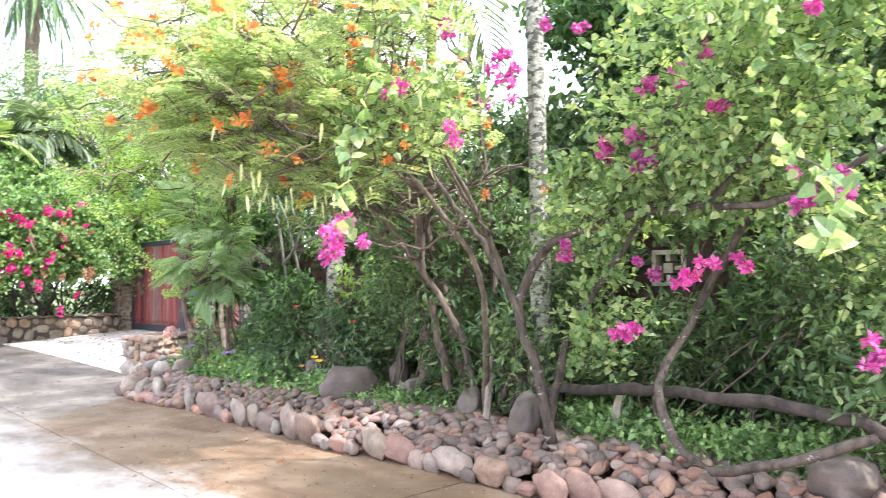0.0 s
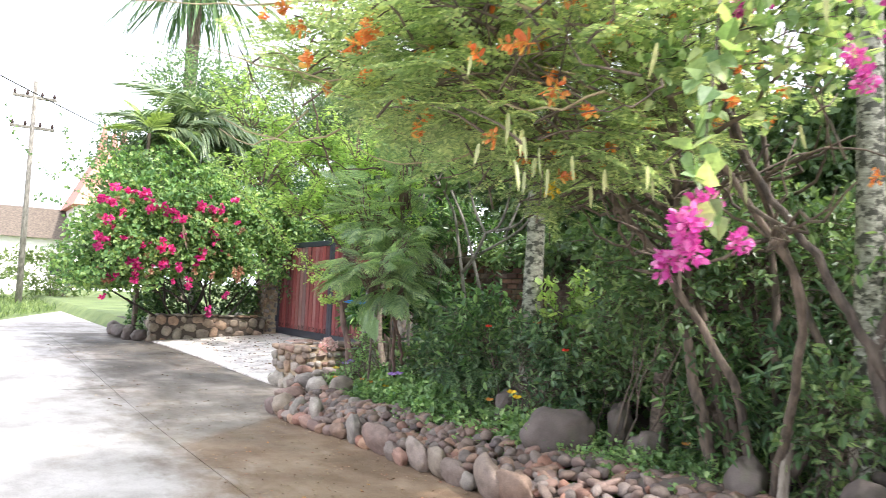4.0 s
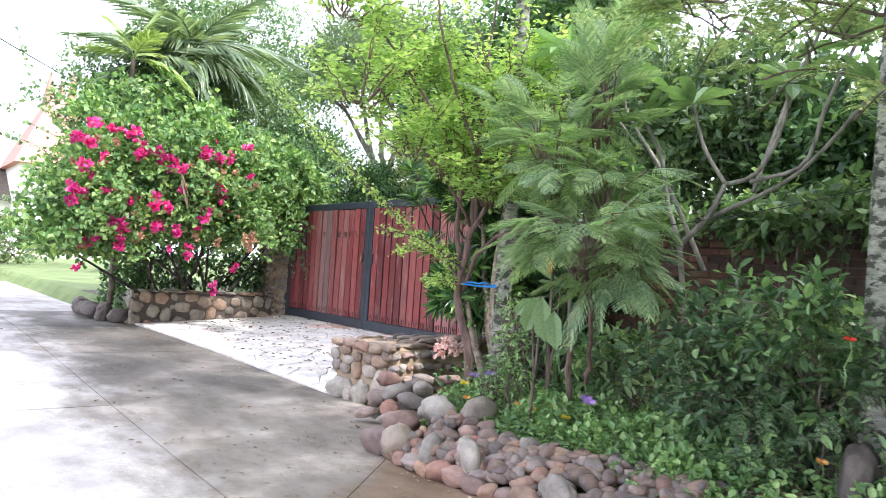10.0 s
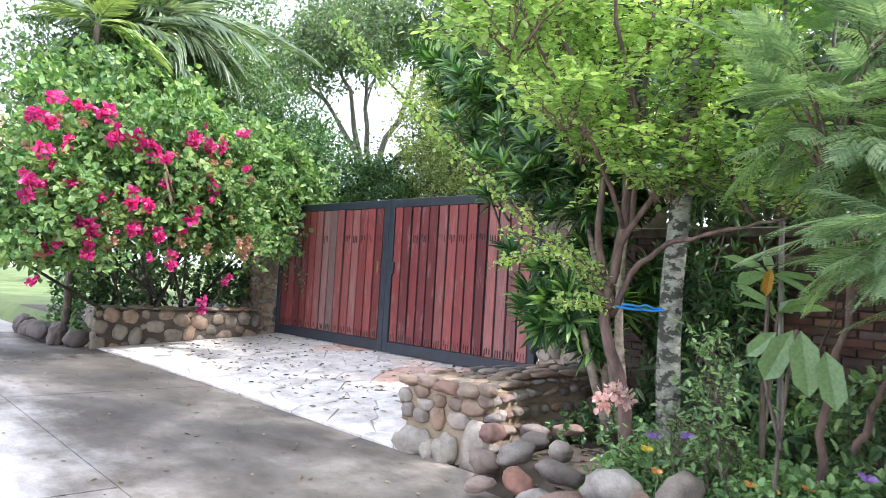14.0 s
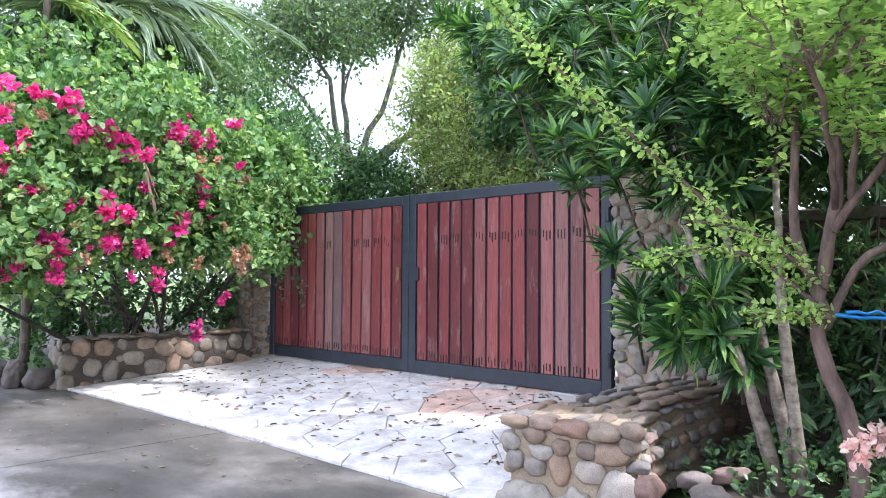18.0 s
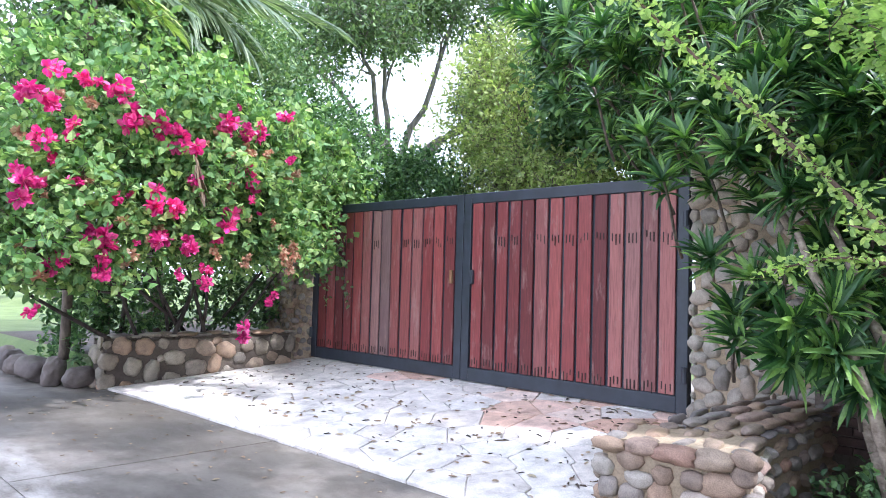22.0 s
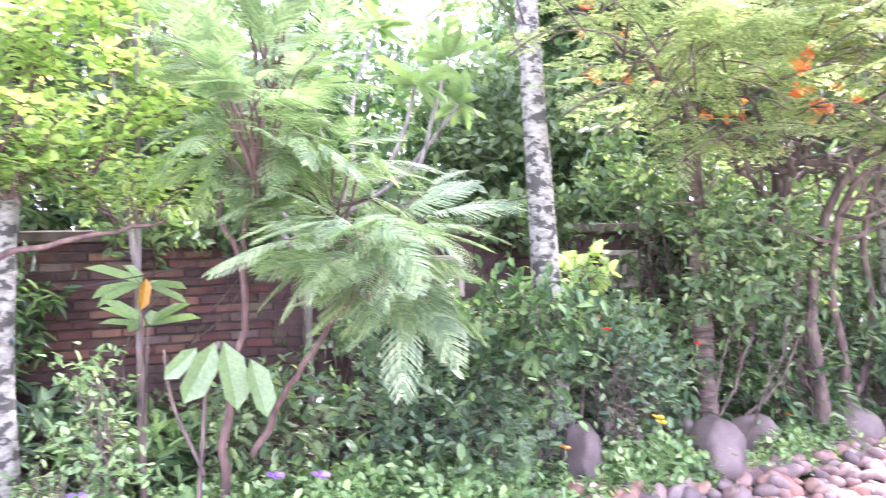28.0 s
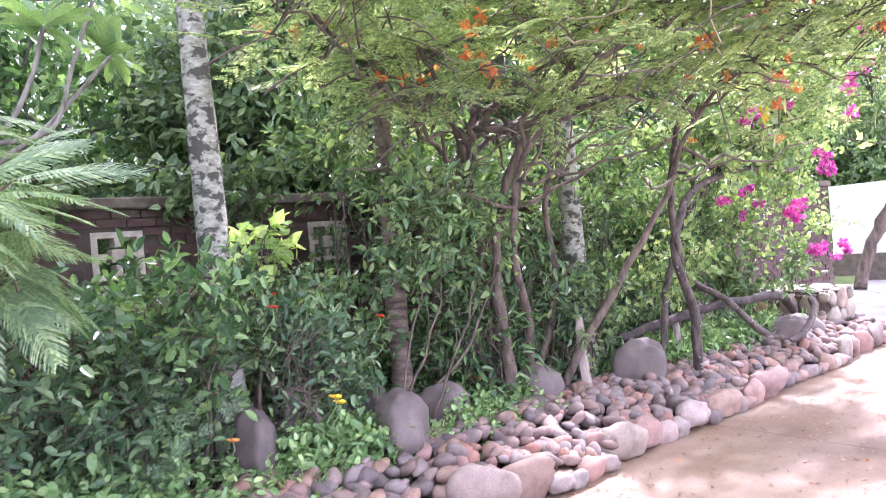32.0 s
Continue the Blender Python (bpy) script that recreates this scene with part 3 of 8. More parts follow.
M_FL_PINK = leaf_material("hot_pink_bract", (0.50, 0.015, 0.19), (0.66, 0.03, 0.28), (0.74, 0.12, 0.38), (1.2, 0.8, 1.0), thin=0.4, sat=1.0)
M_FL_CORAL = leaf_material("faded_coral_bract", (0.40, 0.17, 0.13), (0.46, 0.28, 0.20), (0.52, 0.40, 0.28), (1.1, 0.9, 0.9), thin=0.35, sat=1.0)
M_FL_ORANGE = leaf_material("orange_petal", (0.72, 0.17, 0.06), (0.80, 0.33, 0.09), (0.82, 0.50, 0.16), (1.1, 1.0, 0.8), thin=0.4, spot=(0.8, 0.6, 0.14), sat=1.0)
M_FL_YELLOW = leaf_material("yellow_petal", (0.75, 0.45, 0.02), (0.82, 0.58, 0.03), (0.85, 0.68, 0.06), (1.1, 1.0, 0.6), sat=1.0)
M_FL_RED = leaf_material("red_petal", (0.5, 0.02, 0.01), (0.65, 0.03, 0.015), (0.7, 0.08, 0.03), (1.1, 0.9, 0.8), sat=1.0)
M_FL_VIOLET = leaf_material("violet_petal", (0.24, 0.12, 0.5), (0.32, 0.18, 0.6), (0.42, 0.28, 0.68), (1, 1, 1.1), sat=1.0)
M_FL_BLUSH = leaf_material("blush_petal", (0.68, 0.42, 0.45), (0.78, 0.55, 0.58), (0.84, 0.68, 0.70), (1.1, 1, 1), sat=1.0)
M_LEAF_AMBER = leaf_material("dying_leaf", (0.42, 0.22, 0.03), (0.50, 0.28, 0.04), (0.55, 0.33, 0.06), (1.1, 0.9, 0.6), thin=0.35, sat=1.0)
M_LEAF_HERB = leaf_material("feathery_herb_leaf", (0.07, 0.17, 0.075), (0.13, 0.26, 0.115), (0.24, 0.38, 0.17), (1.1, 1.2, 0.7))

# ---- ground, road, drive ----
def sheet(name, xs, ys, zf, mat, label, kind="structure", category="ground"):
    X, Y = np.meshgrid(xs, ys)
    Z = zf(X, Y)
    n, m = len(xs), len(ys)
    v = np.stack([X, Y, Z], -1).reshape(-1, 3)
    i = (np.arange(m - 1)[:, None] * n + np.arange(n - 1)[None]).ravel()
    f = np.stack([i, i + 1, i + n + 1, i + n], -1)
    return tagged(put(name, mesh_np(name, v, f, mat, True)), label, category, kind=kind)


def steps(*spans):
    out = []
    for a, b, k in spans:
        out += list(np.linspace(a, b, k, endpoint=False))
    return np.array(out + [spans[-1][1]])


def lumps(x, y, s=1.3):
    return np.sin(x * 2.1 * s + 1.3 * np.sin(y * 1.7)) * np.cos(y * 1.9 * s + 0.7) * 0.5 + 0.5 * np.sin(x * 4.3 + y * 3.1)


def ground_z(x, y):
    """Soil: just under the road, raised inside the planted beds."""
    z = road_z(y) - 0.06
    bed = smoothstep((x - 4.15) / 0.7) * smoothstep((11.9 - y) / 0.5) * smoothstep((y - 0.6) / 0.8)
    bed_n = smoothstep((x - 4.0) / 0.3) * smoothstep((y - 19.1) / 0.3)
    far = smoothstep((x - 7.3) / 0.5)
    z = z + (0.24 + 0.03 * lumps(x, y)) * np.maximum(bed, far * 0.8) + 0.35 * bed_n
    return z


sheet("ground", steps((-400, -20, 14), (-20, 3, 24), (3, 9, 36), (9, 30, 20), (30, 400, 12)), steps((-400, -12, 14), (-12, 0, 14), (0, 22, 80), (22, 60, 20), (60, 500, 14)), ground_z, M_LAWN, "grassy soil ground around the road", category="ground")
sheet("garden_bed", steps((4.25, 8.0, 34)), steps((0.6, 11.85, 90)), lambda x, y: ground_z(x, y) + 0.012, M_SOIL, "dark leaf-littered soil of the garden bed", category="soil")
sheet("garden_bed_north", steps((4.1, 9.0, 20)), steps((19.15, 24.0, 20)), lambda x, y: ground_z(x, y) + 0.012, M_SOIL, "dark soil of the raised bed behind the low wall", category="soil")

road = thing("road", (0, 0, 0), "concrete road of stained cast slabs with painted sun and shade patches", "road", kind="structure")


def slab(outline, mat, label, thick=0.12, top=0.0):
    """A cast slab with a chamfered rim, following the road's rise."""
    bm = bmesh.new()
    ny = max(2, int((max(p[1] for p in outline) - min(p[1] for p in outline)) / 0.5))
    pts = [Vector((x, y, 0)) for x, y in outline]
    face = bm.faces.new([bm.verts.new(p) for p in pts])
    y0, y1 = min(p.y for p in pts), max(p.y for p in pts)
    for k in range(1, ny):
        y = y0 + (y1 - y0) * k / ny
        bmesh.ops.bisect_plane(bm, geom=bm.verts[:] + bm.edges[:] + bm.faces[:], plane_co=(0, y, 0), plane_no=(0, 1, 0))
    bm.normal_update()
    if bm.faces[:][0].normal.z < 0:
        bmesh.ops.reverse_faces(bm, faces=bm.faces[:])
    ret = bmesh.ops.extrude_face_region(bm, geom=bm.faces[:])
    up = {e for e in ret["geom"] if isinstance(e, bmesh.types.BMVert)}
    for v in bm.verts:
        v.co.z = float(road_z(v.co.y)) + top - (0 if v in up else thick)
    bm.normal_update()
    return part("slab", bm, mat, road, label)


G = 0.006
sheet("road_joint", steps((-3.19, 4.3, 6)), steps((-13.9, 21.4, 60)), lambda x, y: road_z(y) - 0.007 + 0 * x, M_ROAD, "dirt-filled joints between the road slabs", category="road")
for y0, y1, top in ((-14, -4.5, 0), (-4.5, 0.6, 0.002)):
    slab([(-3.2, y0 + G), (2.3 - G, y0 + G), (2.3 - G, y1 - G), (-3.2, y1 - G)], M_ROAD, "concrete slab washed with brown dirt", top=top)
# slabs that carry the sunlight painted into the road colour
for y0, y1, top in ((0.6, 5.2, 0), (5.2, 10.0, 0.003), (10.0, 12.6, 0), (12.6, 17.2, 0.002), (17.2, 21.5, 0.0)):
    slab([(-3.2, y0 + G), (2.3 - G, y0 + G), (2.3 - G, y1 - G), (-3.2, y1 - G)], M_ROAD, "pale concrete slab with painted-on sunlight", top=top)
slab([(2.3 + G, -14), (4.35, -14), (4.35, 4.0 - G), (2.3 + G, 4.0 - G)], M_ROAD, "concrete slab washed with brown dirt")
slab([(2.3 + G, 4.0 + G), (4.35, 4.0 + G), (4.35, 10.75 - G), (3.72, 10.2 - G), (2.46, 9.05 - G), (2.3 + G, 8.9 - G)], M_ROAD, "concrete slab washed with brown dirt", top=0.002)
# slabs by the drive: tree shade painted into the colour, plus stains
slab([(2.3 + G, 8.9 + G), (2.46, 9.05 + G), (3.72, 10.2 + G), (4.6, 11.0), (4.6, 12.5), (4.43, 15.6 - G), (2.3 + G, 15.6 - G)], M_ROAD, "stained concrete slab with tree shade painted grey")
slab([(2.3 + G, 15.6 + G), (4.42, 15.6 + G), (4.15, 18.65), (4.0, 21.5), (2.3 + G, 21.5)], M_ROAD, "stained concrete slab with tree shade painted grey", top=0.001)
# the road bends away behind the left-hand bed
bend = [(-1.0, 21.52), (4.0, 21.52), (4.7, 25.0), (6.2, 30.0), (9.5, 38.0), (16.0, 50.0), (12.5, 53.0), (5.6, 38.5), (2.9, 30.5), (1.3, 25.5), (0.0, 23.0)]
slab(bend, M_CONC_PALE, "pale concrete road bending away past the lawn")
slab([(4.6, -9.0), (16.0, -9.0), (16.0, -1.4), (4.6, -1.0)], M_CONC_PALE, "pale concrete forecourt of the white house", top=0.03)


# ---- stones ----
def rock_meshes(tag, mat, count, flat=0.7, seed=0, sub=3, lump=0.18):
    """A few rounded stone shapes of unit size; each is shared by many stones."""
    out = []
    for k in range(count):
        bm = bmesh.new()
        bmesh.ops.create_icosphere(bm, subdivisions=sub, radius=0.5)
        off = Vector((seed * 7.3 + k * 3.1, k * 5.7, seed))
        sq = Vector((1.0, 0.72 + 0.2 * noise.noise(off), flat * (0.9 + 0.25 * noise.noise(off * 2.3))))
        for v in bm.verts:
            d = v.co.normalized()
            r = 1 + lump * noise.noise(d * 1.4 + off) + lump * 0.45 * noise.noise(d * 3.1 + off)
            # squared-off, water-worn shape
            p = max(abs(d.x), abs(d.y), abs(d.z))
            v.co = Vector((v.co.x * sq.x, v.co.y * sq.y, v.co.z * sq.z)) * r * (1 + 0.16 * (1 / p - 1.2))
        me = bpy.data.meshes.new(tag)
        bm.to_mesh(me)
        bm.free()
        me.materials.append(mat)
        me.polygons.foreach_set("use_smooth", np.full(len(me.polygons), True))
        out.append(me)
    return out


ROCKS = rock_meshes("stone", M_STONE, 12, 0.72, 1, 3, 0.27)
ROCKS_PALE = rock_meshes("stone", M_STONE_PALE, 6, 0.78, 2, 3, 0.25)
BOULDERS = rock_meshes("boulder", M_BOULDER, 4, 0.9, 3, 4, 0.2)
COB = rock_meshes("cobble", M_COBBLE, 8, 0.6, 4, 3, 0.24)
COB_S = rock_meshes("cobble", M_COBBLE, 8, 0.6, 4, 2, 0.2)
COB_L = rock_meshes("cobble", M_COBBLE_L, 8, 0.6, 5, 3, 0.24)
COB_P = rock_meshes("cobble", M_COBBLE_P, 8, 0.8, 6, 3, 0.26)


def rock(me, place, size, turn, parent, name="stone", label=""):
    sx_, sy_, sz_ = size
    m = Matrix.Translation(place) @ Euler(turn).to_matrix().to_4x4() @ Matrix.Diagonal((sx_, sy_, sz_, 1))
    return put(name, me, parent, m, label)


def pack(w, h, r0, r1, tries, r, gap=0.9):
    """Circles of falling size packed into a w by h face."""
    pts = []
    for k in range(tries):
        rad = r1 + (r0 - r1) * (1 - k / tries) ** 1.6
        x, y = r.uniform(rad * 0.7, w - rad * 0.7), r.uniform(rad * 0.7, h - rad * 0.7)
        if all((x - a) ** 2 + (y - b) ** 2 > ((rad + c) * gap) ** 2 for a, b, c in pts):
            pts.append((x, y, rad))
    return pts


def stone_face(parent, o, du, dv, w, h, r0, r1, meshes, seed, tries=900, gap=0.88, thick=0.5, sink=0.06):
    """Cobbles bedded in a wall face: o is a corner, du and dv run along and up it."""
    r = rng(seed)
    o, du, dv = Vector(o), Vector(du).normalized(), Vector(dv).normalized()
    dn = du.cross(dv)
    base = Matrix((du, dv, dn)).transposed()
    for x, y, rad in pack(w, h, r0, r1, tries, r, gap):
        a = r.uniform(0.85, 1.35)
        m = Matrix.Translation(o + du * x + dv * y - dn * (0.02 + rad * sink)) @ base.to_4x4() @ Matrix.Rotation(r.uniform(-0.5, 0.5) + (1.57 if r.random() < 0.3 else 0), 4, 'Z') @ Matrix.Diagonal((2 * rad * a, 2 * rad / a ** 0.4 * 1.25, 2 * rad * thick * 1.6, 1))
        put("cobble", meshes[int(r.integers(len(meshes)))], parent, m)


def coursed_face(parent, o, du, dv, w, h, course, wide, meshes, seed, out=0.05, lap=0.0):
    """Stones laid in uneven courses with mortar showing between them, standing proud of the face."""
    r = rng(seed)
    o, du, dv = Vector(o), Vector(du).normalized(), Vector(dv).normalized()
    dn = du.cross(dv)
    base = Matrix((du, dv, dn)).transposed().to_4x4()
    y = 0.0
    while y < h - 0.03:
        row = min(course * r.uniform(0.8, 1.25), h - y)
        x = -lap + r.uniform(0, 0.05)
        while x < w + lap - 0.04:
            a = min(wide * r.uniform(0.6, 1.45), w + lap - x)
            b = row * r.uniform(0.62, 0.92)
            if a > 0.035:
                c = out * r.uniform(0.75, 1.3)
                m = Matrix.Translation(o + du * (x + a / 2) + dv * (y + row / 2 + r.uniform(-0.012, 0.012)) - dn * 0.025) @ base @ Matrix.Rotation(r.uniform(-0.22, 0.22), 4, 'Z') @ Matrix.Diagonal((a * 1.02, b * 1.3, 4.2 * c, 1))
                put("cobble", meshes[int(r.integers(len(meshes)))], parent, m)
            x += a + r.uniform(0.012, 0.05)
        y += row + 0.01


# ---- the pale flagged drive ----
DRIVE_Y0, DRIVE_Y1, GATE_X = 12.45, 18.75, 7.06


def drive_front(y):
    return 4.50 - 0.36 * (y - 12.45) / 6.3


def drive_z(x, y):
    f = drive_front(y)
    t = (x - f) / (GATE_X - f)
    return float(road_z(y)) + 0.02 + (0.38 - float(road_z(y))) * t


def clip(poly, p, nrm):
    out = []
    for i, a in enumerate(poly):
        b = poly[(i + 1) % len(poly)]
        da, db = (a - p) @ nrm, (b - p) @ nrm
        if da <= 0:
            out.append(a)
        if da * db < 0:
            out.append(a + (b - a) * da / (da - db))
    return out


def cells(points, poly):
    """Voronoi cells of points inside a convex polygon."""
    for i, p in enumerate(points):
        c = [np.array(q, float) for q in poly]
        near = sorted(range(len(points)), key=lambda j: (points[j] - p) @ (points[j] - p))[1:22]
        for j in near:
            c = clip(c, (p + points[j]) / 2, points[j] - p)
            if len(c) < 3:
                break
        if len(c) >= 3:
            yield np.array(c)


def build_drive():
    d = thing("driveway", (5.7, 15.6, 0.0), "pale flagstone driveway sloping up to the gate, strewn with dry leaves", "driveway", kind="structure")
    v, f = [], []
    ys = np.linspace(DRIVE_Y0 - 0.1, DRIVE_Y1 + 0.3, 14)
    for y in ys:
        for k in range(9):
            x = drive_front(y) + (9.0 - drive_front(y)) * k / 8
            v.append((x, y, drive_z(min(x, GATE_X + 0.6), y) - 0.008))
    n = 9
    f = [(a * n + b, a * n + b + 1, (a + 1) * n + b + 1, (a + 1) * n + b) for a in range(len(ys) - 1) for b in range(n - 1)]
    me = mesh_np("joint_bed", np.array(v) - np.array((5.7, 15.6, 0)), f, M_JOINT)
    put("joint_bed", me, d)
    r = rng(21)
    pts, k = [], 0
    while len(pts) < 150 and k < 6000:
        k += 1
        q = np.array([r.uniform(4.1, 7.2), r.uniform(DRIVE_Y0 - 0.1, DRIVE_Y1 + 0.1)])
        if all((q - s) @ (q - s) > 0.115 for s in pts):
            pts.append(q)
    poly = [(drive_front(DRIVE_Y0), DRIVE_Y0), (GATE_X + 0.12, DRIVE_Y0), (GATE_X + 0.12, DRIVE_Y1), (drive_front(DRIVE_Y1), DRIVE_Y1)]
    for c in cells(pts, poly):
        mid = c.mean(0)
        shr = c + (mid - c) * np.minimum(0.007 / np.maximum(np.linalg.norm(mid - c, axis=1), 0.02), 0.4)[:, None]
        top = shr + (mid - shr) * 0.04
        bm = bmesh.new()
        z = lambda q, e: drive_z(q[0], q[1]) + e
        lo = [bm.verts.new((q[0] - mid[0], q[1] - mid[1], z(q, -0.02))) for q in shr]
        hi = [bm.verts.new((q[0] - mid[0], q[1] - mid[1], z(q, 0.0035))) for q in shr]
        tp = [bm.verts.new((q[0] - mid[0], q[1] - mid[1], z(q, 0.008))) for q in top]
        m = len(lo)
        bm.faces.new(tp)
        for i in range(m):
            j = (i + 1) % m
            bm.faces.new((lo[i], lo[j], hi[j], hi[i]))
            bm.faces.new((hi[i], hi[j], tp[j], tp[i]))
        bm.normal_update()
        pink = mid[0] + 0.55 * math.sin(mid[1] * 2.3) - 0.25 * (mid[1] - 15) > 6.45 and r.random() < 0.8
        ob = part("flagstone", bm, M_FLAG_PINK if pink else M_FLAG, d)
        ob.location = (mid[0] - 5.7, mid[1] - 15.6, 0)
    return d


M_JOINT = ground_material("joint_mortar", [(0.42, 0.375, 0.34), (0.56, 0.515, 0.475), (0.66, 0.62, 0.58)], (0.6, 0.57, 0.52))
build_drive()


# ---- the timber gate ----
def wood_material():
    m, n, l, p, out = material("weathered_red_timber")
    oi = n.new("ShaderNodeObjectInfo")
    rp = ramp(n, [(0.0, (0.12, 0.022, 0.023)), (0.25, (0.205, 0.04, 0.04)), (0.5, (0.29, 0.068, 0.062)), (0.66, (0.20, 0.075, 0.07)), (0.82, (0.36, 0.13, 0.115)), (0.94, (0.18, 0.115, 0.11)), (1.0, (0.44, 0.21, 0.18))])
    l.new(oi.outputs["Random"], rp.inputs[0])
    v = coords(n, l, (1, 1, 0.06))
    a = noise_tex(n, l, v, 70, 6, 0.65)
    ar = ramp(n, [(0.3, (0.6, 0.56, 0.55)), (0.55, (1, 1, 1)), (0.78, (1.35, 1.3, 1.28))])
    l.new(a, ar.inputs[0])
    c = mix(n, l, 'MULTIPLY', 1.0, rp.outputs[0], ar.outputs[0])
    b = noise_tex(n, l, coords(n, l, (1, 1, 0.25)), 9, 5, 0.7)
    br = ramp(n, [(0.55, (0, 0, 0)), (0.72, (0.62, 0.62, 0.62))])
    l.new(b, br.inputs[0])
    c = mix(n, l, 'MIX', br.outputs[0], c, (0.38, 0.24, 0.21))
    l.new(c, p.inputs["Base Color"])
    p.inputs["Roughness"].default_value = 0.55
    l.new(bump(n, l, a, 0.3, 0.006), p.inputs["Normal"])
    return m


M_WOOD = wood_material()


def gate_leaf(y0, y1, boards, seed, latch_at_low):
    g = thing("gate_leaf", (GATE_X, (y0 + y1) / 2, 0.42), "closed gate leaf of weathered red planks in a dark steel frame", "gate", "leaves of the drive gate")
    h, w, fr = 2.14, y1 - y0, 0.11
    for nm, a in (("stile", (-0.04, -w / 2, 0, 0.04, -w / 2 + fr, h)), ("stile", (-0.04, w / 2 - fr, 0, 0.04, w / 2, h)),
                  ("top_rail", (-0.038, -w / 2 + fr, h - 0.115, 0.038, w / 2 - fr, h)), ("bottom_rail", (-0.038, -w / 2 + fr, 0, 0.038, w / 2 - fr, 0.15))):
        part(nm, box_bm(*a, bevel=0.006), M_STEEL, g)
    part("backing_sheet", box_bm(0.0, -w / 2 + fr, 0.15, 0.012, w / 2 - fr, h - 0.115), M_STEEL, g)
    r = rng(seed)
    inner = w - 2 * fr - 0.02
    step = inner / boards
    for i in range(boards):
        c = -inner / 2 + step * (i + 0.5)
        bw = step * r.uniform(0.77, 0.85)
        bm = box_bm(-0.028, -bw / 2, 0.0, -0.004, bw / 2, h - 0.275, bevel=0.004)
        ob = part("plank", bm, M_WOOD, g)
        ob.matrix_basis = pose(r.uniform(-0.003, 0.003), c, 0.155 + r.uniform(0, 0.004), 0, r.uniform(-0.3, 0.3), r.uniform(-0.6, 0.6))
        for zz in (0.30, h - 0.46):
            for dy in (-0.04, 0.0, 0.04):
                s = Soup()
                for q in (0,):
                    x0, x1 = -0.0315, -0.027
                    y, z = c + dy + r.uniform(-0.004, 0.004), zz + r.uniform(-0.01, 0.01)
                    ww, hh = (0.012, r.uniform(0.06, 0.11)) if q == 0 else (0.012, 0.022)
                    vs = [(x, y + a * ww, z + b * hh - (q == 0) * hh) for x in (x0, x1) for a, b in ((-.5, -.5), (.5, -.5), (.5, .5), (-.5, .5))]
                    s.add(vs, [(0, 2, 1), (0, 3, 2), (0, 1, 5), (0, 5, 4), (1, 2, 6), (1, 6, 5), (2, 3, 7), (2, 7, 6), (3, 0, 4), (3, 4, 7)])
                put("nail_streak", s.mesh("nail_streak", M_DARK), g)
    e = -w / 2 + fr + 0.05 if latch_at_low else w / 2 - fr - 0.05
    part("handle", box_bm(-0.075, e - 0.02, 1.10, -0.03, e + 0.02, 1.26, bevel=0.008), M_BRASS if latch_at_low else M_STEEL, g, "small weathered latch handle")
    for zz in (0.35, 1.75):
        k = w / 2 if latch_at_low else -w / 2
        bm = bmesh.new()
        bmesh.ops.create_cone(bm, cap_ends=True, segments=10, radius1=0.028, radius2=0.028, depth=0.14, matrix=Matrix.Translation((-0.055, k * 0.985, zz)))
        part("hinge", bm, M_STEEL, g)
    return g


gate_leaf(13.22, 15.985, 14, 31, False)
gate_leaf(15.995, 18.92, 14, 32, True)


# ---- stone gate piers and low walls ----
def pier(name, x0, y0, x1, y1, z0, z1, label, mortar, mats, r0, r1, seed, faces, gap=0.88):
    p = thing(name, (x0, y0, z0), label, "pier", kind="structure")
    w, d, h = x1 - x0, y1 - y0, z1 - z0
    part("core", box_bm(0.025, 0.025, 0, w - 0.025, d - 0.025, h - 0.02, bevel=0.05, segs=3), mortar, p)
    if 'w' in faces:
        stone_face(p, (0.0, d, 0.02), (0, -1, 0), (0, 0, 1), d, h - 0.04, r0, r1, mats, seed, tries=faces['w'], gap=gap)
    if 's' in faces:
        stone_face(p, (0.0, 0, 0.02), (1, 0, 0), (0, 0, 1), w, h - 0.04, r0, r1, mats, seed + 1, tries=faces['s'], gap=gap)
    if 'n' in faces:
        stone_face(p, (w, d, 0.02), (-1, 0, 0), (0, 0, 1), w, h - 0.04, r0, r1, mats, seed + 2, tries=faces['n'], gap=gap)
    if 't' in faces:
        stone_face(p, (0, 0, h), (1, 0, 0), (0, 1, 0), w, d, r0 * 1.1, r1, mats, seed + 3, tries=faces['t'], thick=0.3, sink=-0.05)
    return p


pier("pier_south", 6.98, 12.0, 7.75, 13.2, 0.3, 2.95, "tall gate pier faced with pale river cobbles", M_MORTAR, COB_P, 0.09, 0.042, 41, {'w': 2600, 'n': 200}, 0.82)
pier("pier_north", 6.72, 18.98, 7.45, 19.75, 0.25, 2.75, "gate pier of small grey-brown cobbles in mortar under creepers", M_MORTAR, COB_S, 0.06, 0.03, 45, {'w': 1400, 's': 1000})
end = pier("low_wall_south", 4.72, 11.72, 5.42, 12.58, -0.02, 0.68, "low stone wall end of rounded cobbles in sandy mortar", M_MORTAR, COB, 0.092, 0.04, 51, {})
end.rotation_euler = (0, 0, radians(13.4))
# road face: large stones at the foot, smaller ones above, flat slabs at the rim (along, height, width, tall)
FOOT = [(0.15, 0.15, 0.36, 0.28), (0.47, 0.13, 0.22, 0.32), (0.75, 0.19, 0.29, 0.44), (0.31, 0.09, 0.14, 0.22)]
